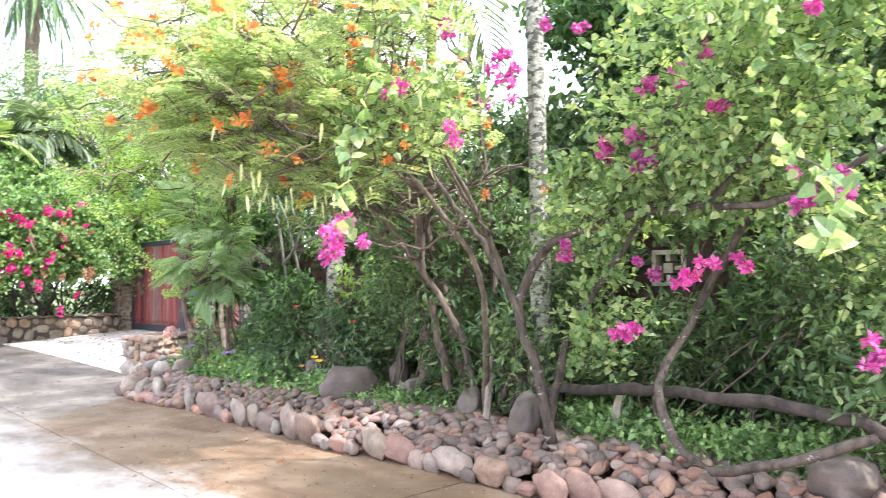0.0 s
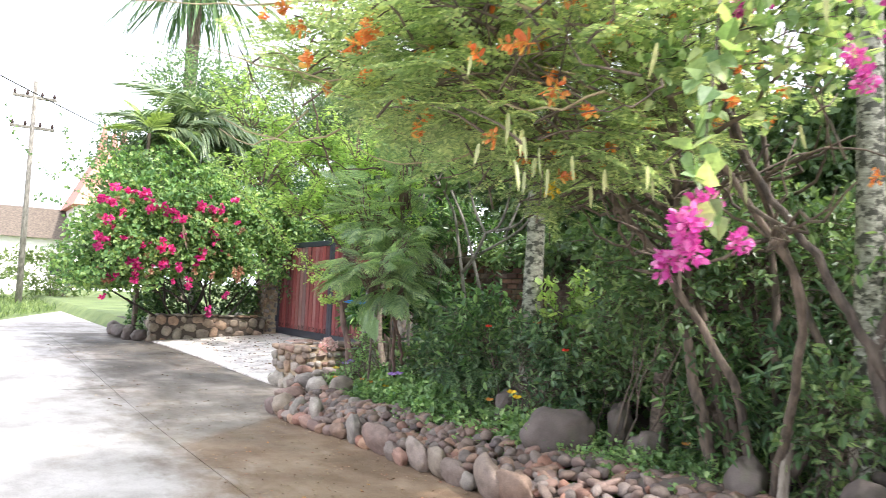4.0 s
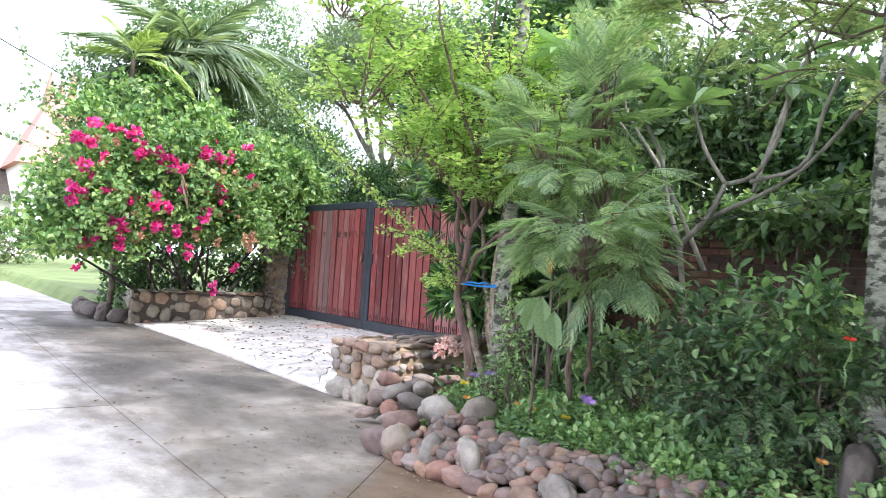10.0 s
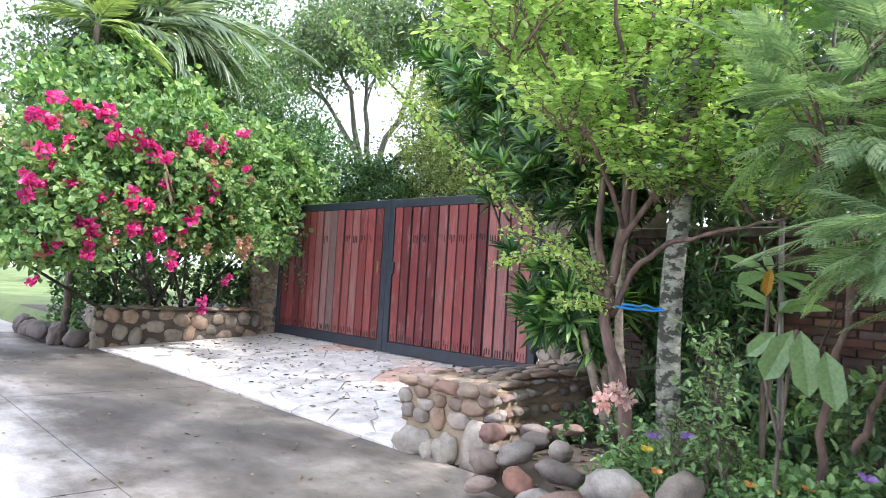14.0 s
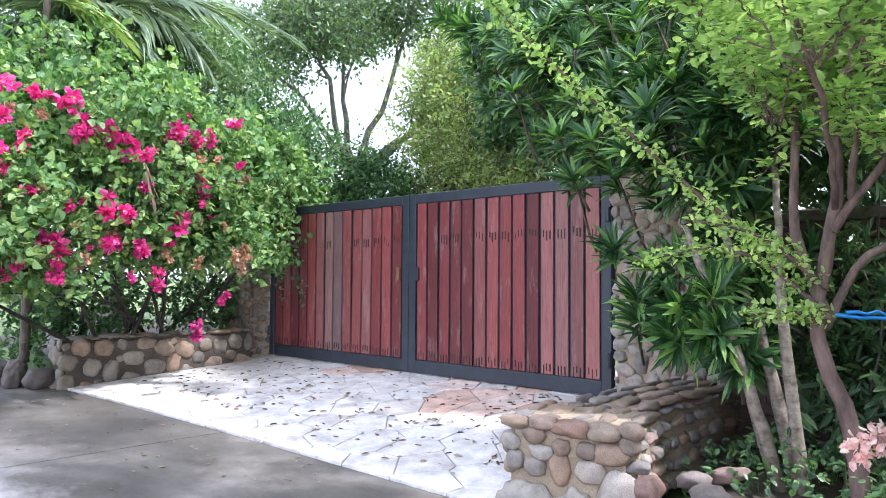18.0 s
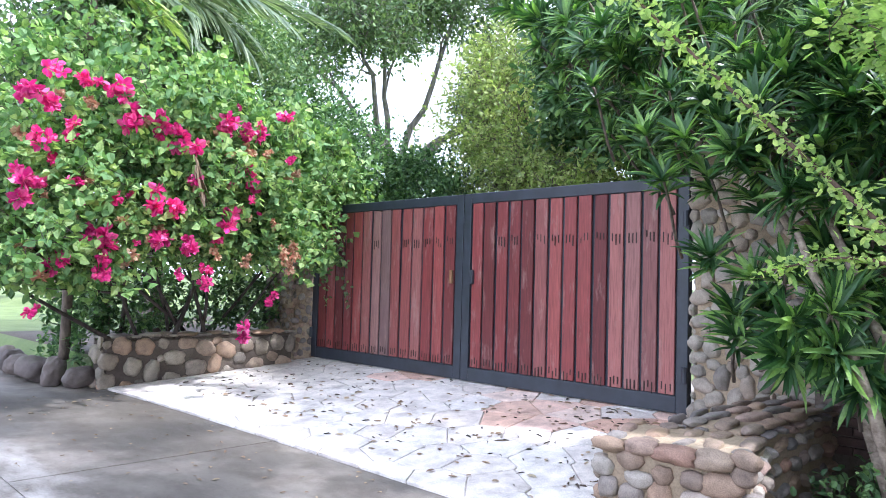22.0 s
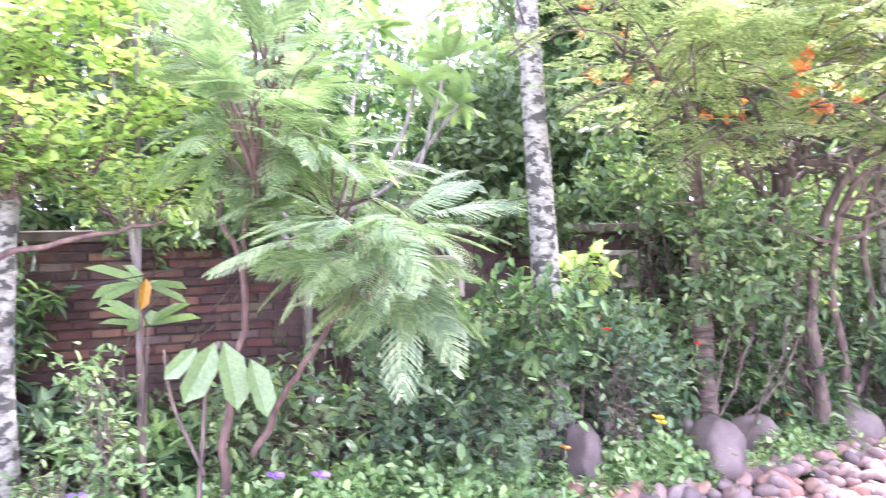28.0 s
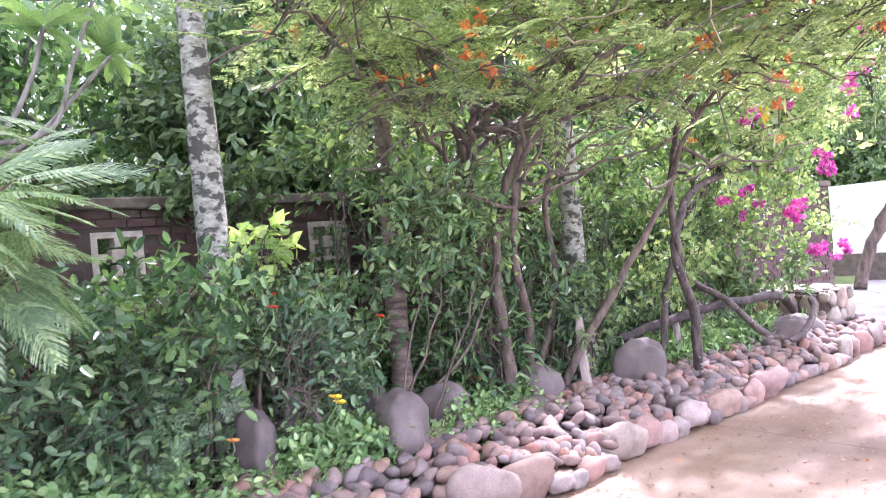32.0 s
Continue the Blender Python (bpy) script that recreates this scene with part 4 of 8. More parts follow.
UPPER = [(0.22, 0.33, 0.14, 0.14), (0.38, 0.34, 0.14, 0.2), (0.58, 0.34, 0.19, 0.16), (0.08, 0.36, 0.12, 0.13), (0.70, 0.46, 0.24, 0.14), (0.26, 0.43, 0.17, 0.1), (0.05, 0.47, 0.13, 0.12), (0.21, 0.53, 0.16, 0.11), (0.39, 0.47, 0.12, 0.11), (0.55, 0.47, 0.13, 0.1), (0.81, 0.53, 0.14, 0.13)]
RIM = [(0.08, 0.60, 0.2, 0.1), (0.27, 0.61, 0.2, 0.1), (0.46, 0.59, 0.27, 0.12), (0.67, 0.59, 0.22, 0.13), (0.83, 0.61, 0.16, 0.11)]
er = rng(51)
for stones, kind, out in ((FOOT, COB_P, 0.19), (UPPER, COB, 0.14), (RIM, COB, 0.2)):
    for k, (u, v, w, h) in enumerate(stones):
        ms = kind if k % 3 != 2 else COB
        m = Matrix.Translation((0.012, 0.86 - u, v + (0.015 if kind is COB_P else 0.055))) @ Matrix(((0, 0, -1), (-1, 0, 0), (0, 1, 0))).to_4x4() @ Matrix.Rotation(er.uniform(-0.12, 0.12), 4, 'Z') @ Matrix.Diagonal((w * 1.04, h * 1.36, out * er.uniform(1.0, 1.3), 1))
        put("cobble", ms[int(er.integers(8))], end, m)
coursed_face(end, (0, 0, 0), (1, 0, 0), (0, 0, 1), 0.7, 0.67, 0.12, 0.145, COB, 52, 0.052, 0.02)
coursed_face(end, (0.7, 0.86, 0), (-1, 0, 0), (0, 0, 1), 0.7, 0.6, 0.12, 0.15, COB, 53, 0.052)
coursed_face(end, (0.04, 0, 0.70), (1, 0, 0), (0, 1, 0), 0.66, 0.86, 0.17, 0.25, COB, 54, 0.022, 0.0)
run = pier("low_wall_south_run", 5.22, 11.95, 7.0, 12.45, 0.05, 0.70, "low cobble wall with flat capstones running to the gate pier", M_MORTAR, COB, 0.115, 0.05, 55, {})
coursed_face(run, (0, 0, 0), (1, 0, 0), (0, 0, 1), 1.78, 0.62, 0.12, 0.16, COB, 56, 0.042)
coursed_face(run, (1.78, 0.5, 0), (-1, 0, 0), (0, 0, 1), 1.78, 0.62, 0.12, 0.16, COB, 57, 0.042)
coursed_face(run, (0, -0.03, 0.665), (1, 0, 0), (0, 1, 0), 1.76, 0.56, 0.16, 0.28, COB, 58, 0.024)
pier("low_wall_north", 4.08, 18.85, 6.72, 19.2, 0.12, 0.80, "low wall of brown and grey fieldstones in dark mortar", M_MORTAR_DARK, COB_L, 0.125, 0.05, 61, {'s': 1600, 'w': 300, 't': 700}, 0.98)

# ---- the garden's brick wall with breeze blocks ----
WALL_X, WALL_Y0, WALL_Y1, WALL_TOP = 6.82, -4.6, 12.1, 2.0
VENTS = (2.10, 3.88, 5.52, 7.35)


def build_wall():
    w = thing("wall_east", (WALL_X, WALL_Y0, 0), "old red-brick garden wall with cement coping and breeze blocks", "wall", kind="structure")
    vz0, vz1, hw = 1.46, 1.83, 0.19
    edges = [WALL_Y0] + [e for v in VENTS for e in (v - hw, v + hw)] + [WALL_Y1]
    rel = lambda a, b, c, d, e, f: box_bm(a - WALL_X, b - WALL_Y0, c, d - WALL_X, e - WALL_Y0, f)
    part("mortar_core", rel(WALL_X + 0.012, WALL_Y0, 0.0, WALL_X + 0.22, WALL_Y1, vz0), M_MORTAR_DARK, w)
    part("mortar_core", rel(WALL_X + 0.012, WALL_Y0, vz1, WALL_X + 0.22, WALL_Y1, WALL_TOP), M_MORTAR_DARK, w)
    for a, b in zip(edges[::2], edges[1::2]):
        part("mortar_core", rel(WALL_X + 0.012, a, vz0, WALL_X + 0.22, b, vz1), M_MORTAR_DARK, w)
    part("coping", box_bm(-0.06, -0.05, WALL_TOP, 0.28, WALL_Y1 - WALL_Y0 + 0.0, WALL_TOP + 0.09, bevel=0.012), M_COPING, w, "mossy cement coping")
    for v in VENTS:
        bm = bmesh.new()
        t = 0.045
        def bar(y0, z0, y1, z1):
            bmesh.ops.create_cube(bm, size=1, matrix=Matrix.Translation((0.07, (y0 + y1) / 2, (z0 + z1) / 2)) @ Matrix.Diagonal((0.16, y1 - y0, z1 - z0, 1)))
        a, b, y = vz0, vz1, v - WALL_Y0
        bar(y - hw, a, y + hw, a + t), bar(y - hw, b - t, y + hw, b)
        bar(y - hw, a + t, y - hw + t, b - t), bar(y + hw - t, a + t, y + hw, b - t)
        zc = (a + b) / 2
        bar(y - 0.022, a + t, y + 0.022, a + t + 0.07), bar(y - 0.022, b - t - 0.07, y + 0.022, b - t)
        bar(y - hw + t, zc - 0.02, y - hw + t + 0.07, zc + 0.02), bar(y + hw - t - 0.07, zc - 0.02, y + hw - t, zc + 0.02)
        bar(y - 0.05, zc - 0.05, y + 0.05, zc + 0.05)
        part("breeze_block", bm, M_BLOCK, w, "pale cement breeze block with cut-out pattern")
    # bricks, running bond
    bm = box_bm(0, -0.105, -0.029, 0.03, 0.105, 0.029, bevel=0.005)
    brick = bpy.data.meshes.new("brick")
    bm.to_mesh(brick)
    bm.free()
    brick.materials.append(M_BRICK)
    r = rng(71)
    far, count = Soup(), 0
    rows = int((WALL_TOP - 0.3) / 0.072)
    bm = box_bm(0, -0.105, -0.029, 0.03, 0.105, 0.029)
    bmesh.ops.triangulate(bm, faces=bm.faces[:])
    bv = np.array([v.co[:] for v in bm.verts])
    bf = np.array([[v.index for v in f.verts] for f in bm.faces])
    bm.free()
    for j in range(rows):
        z = WALL_TOP - 0.037 - j * 0.072
        y = WALL_Y0 + (0.11 if j % 2 else 0.0) + 0.11
        while y < WALL_Y1 - 0.1:
            clear = all(abs(y - v) > hw + 0.09 for v in VENTS) or not (vz0 - 0.03 < z < vz1 + 0.03)
            if clear:
                jx = r.uniform(-0.016, 0.006)
                if 8.9 < y < 11.2 and j < 13 and count < 300:
                    put("brick", brick, w, pose(jx - 0.012, y - WALL_Y0, z, r.uniform(-1.8, 1.8), 0, r.uniform(-2, 2)))
                    count += 1
                else:
                    far.add(bv + np.array((jx - 0.012, y - WALL_Y0, z)), bf)
            y += 0.222
    tagged(put("bricks", far.mesh("bricks", M_BRICK), w), "old red bricks", kind="stuff")


build_wall()

# ---- plants ----
def curve(a, b, n=8, bow=(0, 0, 0), wob=0.03, seed=0):
    """A bowed, slightly crooked line from a to b."""
    r = rng(seed)
    a, b = np.asarray(a, float), np.asarray(b, float)
    u = np.linspace(0, 1, n)[:, None]
    p = a + (b - a) * u + np.asarray(bow, float) * (4 * u * (1 - u))
    k = r.normal(size=(n, 3)) * wob
    k[0] = k[-1] = 0
    return p + k


def through_points(pts, n=14):
    """A smooth line through given points."""
    p = np.asarray(pts, float)
    s = np.r_[0, np.cumsum(np.linalg.norm(np.diff(p, axis=0), axis=1))]
    t = np.linspace(0, s[-1], n)
    m = np.gradient(p, s, axis=0)
    out = []
    for x in t:
        i = min(max(np.searchsorted(s, x) - 1, 0), len(p) - 2)
        h = s[i + 1] - s[i]
        q = (x - s[i]) / h
        out.append((2 * q**3 - 3 * q**2 + 1) * p[i] + (q**3 - 2 * q**2 + q) * h * m[i] + (-2 * q**3 + 3 * q**2) * p[i + 1] + (q**3 - q**2) * h * m[i + 1])
    return np.array(out)


def clump_points(r, centre, radii, n, inner=0.45):
    """Points in tufts: leafy knots scattered through an ellipsoid, with gaps between them."""
    k = max(4, n // 24)
    d0 = unit(r.normal(size=(k, 3)))
    c = d0 * (inner + (0.95 - inner) * r.random((k, 1)) ** 0.6)
    i = r.integers(0, k, n)
    own = r.normal(size=(n, 3))
    wide = 0.21 * r.uniform(0.6, 1.3, (k, 1))[i]
    p = c[i] + own * wide * np.array([1.0, 1.0, 0.75])
    free = r.random(n) < 0.3
    p[free] = (unit(own) * (inner + (1 - inner) * r.random((n, 1)) ** 0.6))[free]
    return np.asarray(centre) + p * np.asarray(radii), unit(d0[i] * 0.6 + 0.6 * unit(own))


def sprigs(soup, twigs, r, points, dirs, template, leaf, per=7, length=0.3, up=0.3, jitter=0.6, flat=0.8, spread=0.9, twig=0.004):
    """Leafy sprigs: a short twig with leaves set along it."""
    n = len(points)
    d = unit(dirs + jitter * r.normal(size=(n, 3)) + np.array([0, 0, up]))
    tv, tf = template
    O, D, U = [], [], []
    for k in range(per):
        u = (k + r.random((n, 1))) / per
        O.append(points + d * (u - 0.3) * length)
        D.append(d * 0.6 + spread * unit(r.normal(size=(n, 3))) + np.array([0, 0, -0.12]))
        U.append(np.array([0, 0, flat]) + (1 - flat) * 2.0 * r.normal(size=(n, 3)) + 0.2 * d)
    O, D, U = np.concatenate(O), np.concatenate(D), np.concatenate(U)
    soup.bake(tv, tf, O, D, U, leaf * r.uniform(0.6, 1.25, len(O)))
    if twigs is not None:
        for p, q in zip(points, d):
            a, b = p - q * length * 0.45, p + q * length * 0.65
            s = unit(np.cross(q, [0.3, 0.5, 0.8])) * twig
            e = unit(np.cross(q, s)) * twig
            twigs.add([a + s, a - 0.5 * s + e, a - 0.5 * s - e, b], [(0, 1, 3), (1, 2, 3), (2, 0, 3)])


def plant(name, place, label, category, group=""):
    return thing(name, place, label, category, group)


def local(ob, me, name, label=""):
    """Part whose mesh is in world places: shift it under its thing."""
    me.transform(Matrix.Translation(-ob.location))
    return put(name, me, ob, None, label)


def shrub(name, place, label, clumps, template, leaf, mat, bark, seed, per=7, length=0.3, category="shrub", stems=5, stem_r=0.018, up=0.3, jitter=0.6, flat=0.75, spread=0.9, group="", spread_base=0.15, twigs=True, bends=0.12, inner=0.45, fork=None):
    """A bush: stems rising from the base to each clump, and a crown of sprigs. clumps: (centre, radii, sprigs)."""
    r = rng(seed)
    ob = plant(name, place, label, category, group)
    twig, leaves = Soup(), Soup()
    base = np.array(place, float)
    for i, (c, rad, n) in enumerate(clumps):
        c = np.asarray(c, float)
        k = max(1, stems // len(clumps)) if max(rad) > 0.16 and i < 40 and n > 20 else 0
        for j in range(k):
            b = base + np.array([r.uniform(-1, 1), r.uniform(-1, 1), 0]) * spread_base
            start = b if fork is None else np.asarray(fork, float)
            tip = c + r.uniform(-0.5, 0.5, 3) * np.asarray(rad)
            wood = Soup()
            pts = curve(start, tip, 9, r.uniform(-1, 1, 3) * bends, 0.02, seed * 31 + i * 7 + j)
            wood.tube(pts, np.linspace(stem_r, stem_r * 0.35, 9) * r.uniform(0.7, 1.15), 6, rough=0.1)
            for q in range(4):
                s = pts[r.integers(4, 8)]
                e = c + unit(r.normal(size=3)) * np.asarray(rad) * 0.8
                wood.tube(curve(s, e, 6, r.uniform(-1, 1, 3) * 0.06, 0.015, q + j), np.linspace(stem_r * 0.4, stem_r * 0.12, 6), 4)
            local(ob, wood.mesh("stem", bark, True), "stem")
        p, d = clump_points(r, c, rad, n, inner)
        sprigs(leaves, twig if twigs else None, r, p, d, template, leaf, per, length, up, jitter, flat, spread)
    if twigs:
        tagged(local(ob, twig.mesh("twig", bark, True), "twig"), kind="stuff")
    local(ob, leaves.mesh("crown", mat), "crown")
    return ob


def flowers_on(ob, places, template, size, mat, seed, name="flower_head", label=""):
    """Flower clusters, each a part of its plant."""
    r = rng(seed)
    for k, p in enumerate(places):
        tv, tf = template[k % len(template)] if isinstance(template, list) else template
        s = Soup()
        s.bake(tv, tf, [(0, 0, 0)], [unit(r.normal(size=3))], [unit(r.normal(size=3))], [size * r.uniform(0.7, 1.25)])
        put(name, s.mesh(name, mat), ob, Matrix.Translation(Vector(p) - ob.location), label)


def palm_tree(name, line, radii, label, bark, leafmat, fronds, flen, seed, droop=0.55, hang=0.35, category="palm tree", rings=0.0):
    """Trunk along a line, and a head of arching fronds, each a part."""
    r = rng(seed)
    pts = through_points(line, 40)
    ob = plant(name, tuple(line[0]), label, category)
    s = Soup()
    rad = np.interp(np.linspace(0, 1, 40), np.linspace(0, 1, len(radii)), radii)
    if rings:
        rad = rad * (1 + rings * (np.arange(40) % 2))
    s.tube(pts, rad, 12, seed, 0.04)
    local(ob, s.mesh("trunk", bark, True), "trunk")
    top = pts[-1]
    meshes = []
    for k in range(3):
        tv, tf = t_pinnate(22, 0.045 / flen, 0.34, droop * (0.8 + 0.25 * k), hang, seed + k)
        t = Soup()
        t.add(tv, tf)
        meshes.append(t.mesh("frond", leafmat))
    for i in range(fronds):
        a = i * 2.399 + r.uniform(-0.2, 0.2)
        el = radians(72 - 85 * (i / max(fronds - 1, 1)) + r.uniform(-8, 8))
        d = Vector((math.cos(a) * math.cos(el), math.sin(a) * math.cos(el), math.sin(el)))
        side = d.cross(Vector((0, 0, 1))).normalized() * -1
        m = Matrix((d, side, d.cross(side))).transposed().to_4x4()
        m.translation = Vector(top) - ob.location
        put("frond", meshes[i % 3], ob, m @ Matrix.Scale(flen * r.uniform(0.85, 1.1), 4))
    return ob

T_BOUG, T_OVAL, T_ROUND, T_LONG = t_heart(0.85), t_oval(0.5), t_oval(0.72, 0.06, 0.1), t_oval(0.3, 0.05, 0.25)
T_FEATHER = t_bipinnate(4, 5, 0.2, 58, 1.5)
T_FERNS = [t_fern(19, 3, 0.14 + 0.10 * k, 0.05, k) for k in range(3)]
T_SPRAYS = [t_spray(k, 3 + k % 3) for k in range(4)]
T_CLUSTER = t_flower(58, 3)
T_ORANGE = t_flower(30, 5, 0.55)
T_FAR = t_diamond(0.5)


# ---- orange-flowered shrub whose canopy hangs over the road ----
def build_pride():
    r = rng(101)
    ob = plant("flowering_tree", (5.0, 4.85, 0.22), "feathery-leaved shrub tree with orange-red flowers and pale seed pods", "tree")
    wood, leaves, pods = Soup(), Soup(), Soup()
    # several crooked stems from one stool
    stems = [([(4.95, 5.1, 0.2), (4.85, 5.25, 1.1), (4.75, 5.3, 1.6), (4.6, 5.2, 2.1), (4.3, 5.0, 2.6), (3.8, 4.7, 3.1)], 0.065),
             ([(5.0, 4.8, 0.2), (4.9, 4.95, 1.0), (4.55, 5.3, 1.8), (3.9, 5.4, 2.4), (3.0, 5.3, 2.7)], 0.05),
             ([(5.1, 4.75, 0.2), (5.1, 4.4, 1.0), (4.9, 4.6, 1.9), (4.4, 4.7, 2.8), (3.9, 4.9, 3.7)], 0.045),
             ([(4.95, 4.7, 0.2), (4.6, 4.35, 0.95), (4.25, 4.1, 1.6), (3.7, 4.25, 2.3), (2.9, 4.2, 2.75)], 0.045),
             ([(5.1, 5.0, 0.2), (5.2, 5.5, 1.2), (5.15, 5.9, 2.1), (4.8, 6.3, 2.9), (4.2, 6.6, 3.4)], 0.045),
             ([(5.15, 4.85, 0.2), (5.3, 4.9, 1.5), (5.3, 5.0, 2.6), (5.1, 5.0, 3.8)], 0.05)]
    # gnarled main trunk: strands grown together, forking overhead
    main = through_points([(5.12, 4.98, 0.2), (5.07, 5.12, 0.8), (5.0, 5.28, 1.35), (4.93, 5.42, 1.9), (4.86, 5.45, 2.25)], 26)
    turn = np.linspace(0, 5.0, 26)
    for k in range(4):
        strand = Soup()
        off = np.stack([np.cos(turn + k * 1.57), np.sin(turn + k * 1.57), 0 * turn], -1) * np.linspace(0.05, 0.038, 26)[:, None]
        strand.tube(main + off, np.linspace(0.036, 0.028, 26), 8, 70 + k, 0.14)
        local(ob, strand.mesh("trunk", M_BARK_TAN, True), "trunk", "gnarled pale brown trunk strand")
    for k, end in enumerate(((3.7, 4.9, 2.95), (4.3, 6.3, 2.75), (5.2, 4.9, 2.7), (3.95, 5.9, 2.5), (3.5, 4.6, 2.5), (4.9, 5.9, 2.6), (4.6, 4.7, 2.4))):
        limb = Soup()
        p = curve(main[-1 - k % 4] + r.normal(size=3) * 0.02, end, 14, r.uniform(-0.12, 0.12, 3), 0.02, 60 + k)
        limb.tube(p, np.linspace(0.026, 0.01, 14), 8, k, 0.12)
        for q in range(4):
            a = p[r.integers(4, 13)]
            limb.tube(curve(a, a + r.uniform(-0.55, 0.55, 3) * np.array([1, 1, 0.6]), 7, r.uniform(-0.06, 0.06, 3), 0.015, q + 10 * k), np.linspace(0.014, 0.005, 7), 5)
        local(ob, limb.mesh("limb", M_BARK_TAN, True), "limb")
    tips = []
    for i, (line, rad) in enumerate(stems):
        p = through_points(line, 18) + r.normal(size=(18, 3)) * 0.012
        wood.tube(p, np.linspace(rad, rad * 0.3, 18) * 0.78, 8, i, 0.1)
        for k in range(9):
            a = p[r.integers(8, 18)]
            b = a + np.array([r.uniform(-1.2, 0.5), r.uniform(-0.9, 0.9), r.uniform(-0.1, 0.9)])
            wood.tube(curve(a, b, 8, r.uniform(-0.15, 0.15, 3), 0.03, i * 20 + k), np.linspace(rad * 0.33, rad * 0.1, 8), 5)
            tips.append(b)
    clumps = [((2.75, 4.55, 2.72), (0.95, 1.0, 0.62), 330), ((3.5, 5.4, 2.9), (1.0, 1.0, 0.75), 260), ((3.95, 5.1, 3.4), (0.85, 0.9, 0.8), 280), ((3.1, 4.9, 3.6), (1.2, 1.3, 0.7), 200), ((4.6, 6.2, 3.2), (0.9, 0.9, 0.7), 170), ((5.0, 5.4, 3.0), (0.6, 0.8, 0.5), 110), ((4.5, 5.9, 4.2), (1.1, 1.1, 0.6), 110), ((2.6, 3.9, 3.3), (0.8, 0.7, 0.6), 110), ((2.2, 5.0, 2.85), (0.55, 0.65, 0.5), 130), ((2.35, 5.7, 3.25), (0.65, 0.7, 0.55), 130), ((4.2, 7.0, 2.85), (0.6, 0.85, 0.4), 130), ((4.3, 6.2, 2.55), (0.5, 0.5, 0.4), 70), ((4.0, 7.7, 3.15), (0.5, 0.5, 0.35), 80)]
    tv, tf = T_FEATHER
    for c, rad, n in clumps:
        n = int(n * 1.05)
        p, d = clump_points(r, c, rad, n, 0.25)
        d = unit(d * np.array([1, 1, 0.2]) + 0.6 * r.normal(size=(n, 3)) * np.array([1, 1, 0.35]) + np.array([0, 0, 0.15]))
        up = np.array([0, 0, 1.0]) + 0.22 * r.normal(size=(n, 3))
        leaves.bake(tv, tf, p, d, up, r.uniform(0.18, 0.31, n))
        for q, e in zip(p[:n // 3], d[:n // 3]):
            wood.tube(curve(q - e * 0.35 - np.array([0, 0, 0.1]), q, 4, (0, 0, 0.03), 0.01, 3), np.linspace(0.007, 0.003, 4), 4)
    for a, b in (((4.9, 5.6, 2.1), (4.1, 7.3, 2.8)), ((4.85, 5.5, 2.0), (4.2, 6.7, 2.4)), ((4.8, 5.9, 2.5), (4.0, 8.0, 3.1))):
        wood.tube(curve(a, b, 12, (0, 0, 0.12), 0.03, 77), np.linspace(0.018, 0.006, 12), 6)
    for k in range(70):
        a = np.array([r.uniform(2.2, 4.6), r.uniform(3.6, 6.2), r.uniform(2.2, 3.4)])
        b = a + np.array([r.uniform(-0.9, -0.1), r.uniform(-0.6, 0.6), r.uniform(-0.15, 0.6)])
        wood.tube(curve(a, b, 9, r.uniform(-0.18, 0.18, 3), 0.015, 900 + k), np.linspace(0.006, 0.0025, 9), 4)
    # long pale flower stalks arching out of the canopy
    for k in range(30):
        a = np.array([r.uniform(2.0, 3.6), r.uniform(3.9, 6.0), r.uniform(2.4, 3.6)])
        b = a + np.array([r.uniform(-1.0, -0.3), r.uniform(-0.2, 0.9), r.uniform(-0.1, 0.45)])
        stalk = Soup()
        stalk.tube(curve(a, b, 10, (0, 0, r.uniform(-0.16, 0.05)), 0.012, 950 + k), np.linspace(0.007, 0.003, 10), 5)
        local(ob, stalk.mesh("flower_stalk", M_STALK, True), "flower_stalk", "pale tan flower stalk")
    # hanging pods, on the outer face of the canopy
    bv, bf = t_blade(0.16, 0.12, 4, 0.0)
    n = 70
    p, d = clump_points(r, (2.75, 4.0, 2.75), (1.0, 0.9, 0.75), n, 0.7)
    p[:, 2] = np.clip(p[:, 2], 2.05, 3.6)
    pods.add(bv, bf)
    pod = pods.mesh("seed_pod", M_POD)
    for q in p:
        put("seed_pod", pod, ob, Matrix.Translation(Vector(q) - ob.location) @ Euler((0, 1.57 + 0.25 * r.normal(), r.uniform(0, 6.28))).to_matrix().to_4x4() @ Matrix.Scale(r.uniform(0.09, 0.14), 4))
    local(ob, wood.mesh("trunk", M_BARK_BROWN, True), "trunk")
    local(ob, leaves.mesh("crown", M_LEAF_FEATHER), "crown")
    spikes = []
    for c, rad, n in clumps[:-3]:
        e = unit(r.normal(size=(n // 8, 3)) + np.array([-0.4, -0.2, 0.1]))
        spikes += [tuple(x) for x in np.asarray(c) + e * np.asarray(rad) * 0.95 if x[2] > 2.15]
    flowers_on(ob, spikes, [t_panicle(k, 24) for k in range(4)], 0.10, M_FL_ORANGE, 102, label="orange-red flower spike")
    flowers_on(ob, [(2.07, 4.06, 2.13), (2.25, 3.92, 2.32), (2.3, 4.1, 2.72), (3.3, 3.6, 3.0), (3.6, 3.4, 2.1), (4.3, 3.45, 2.2), (4.2, 7.2, 3.0), (4.7, 6.6, 2.9)], T_ORANGE, 0.055, M_FL_ORANGE, 103, label="orange-red flower cluster")
    flowers_on(ob, [(3.0, 4.75, 2.1)], T_ORANGE, 0.05, M_FL_YELLOW, 104, label="yellow flower cluster")


build_pride()


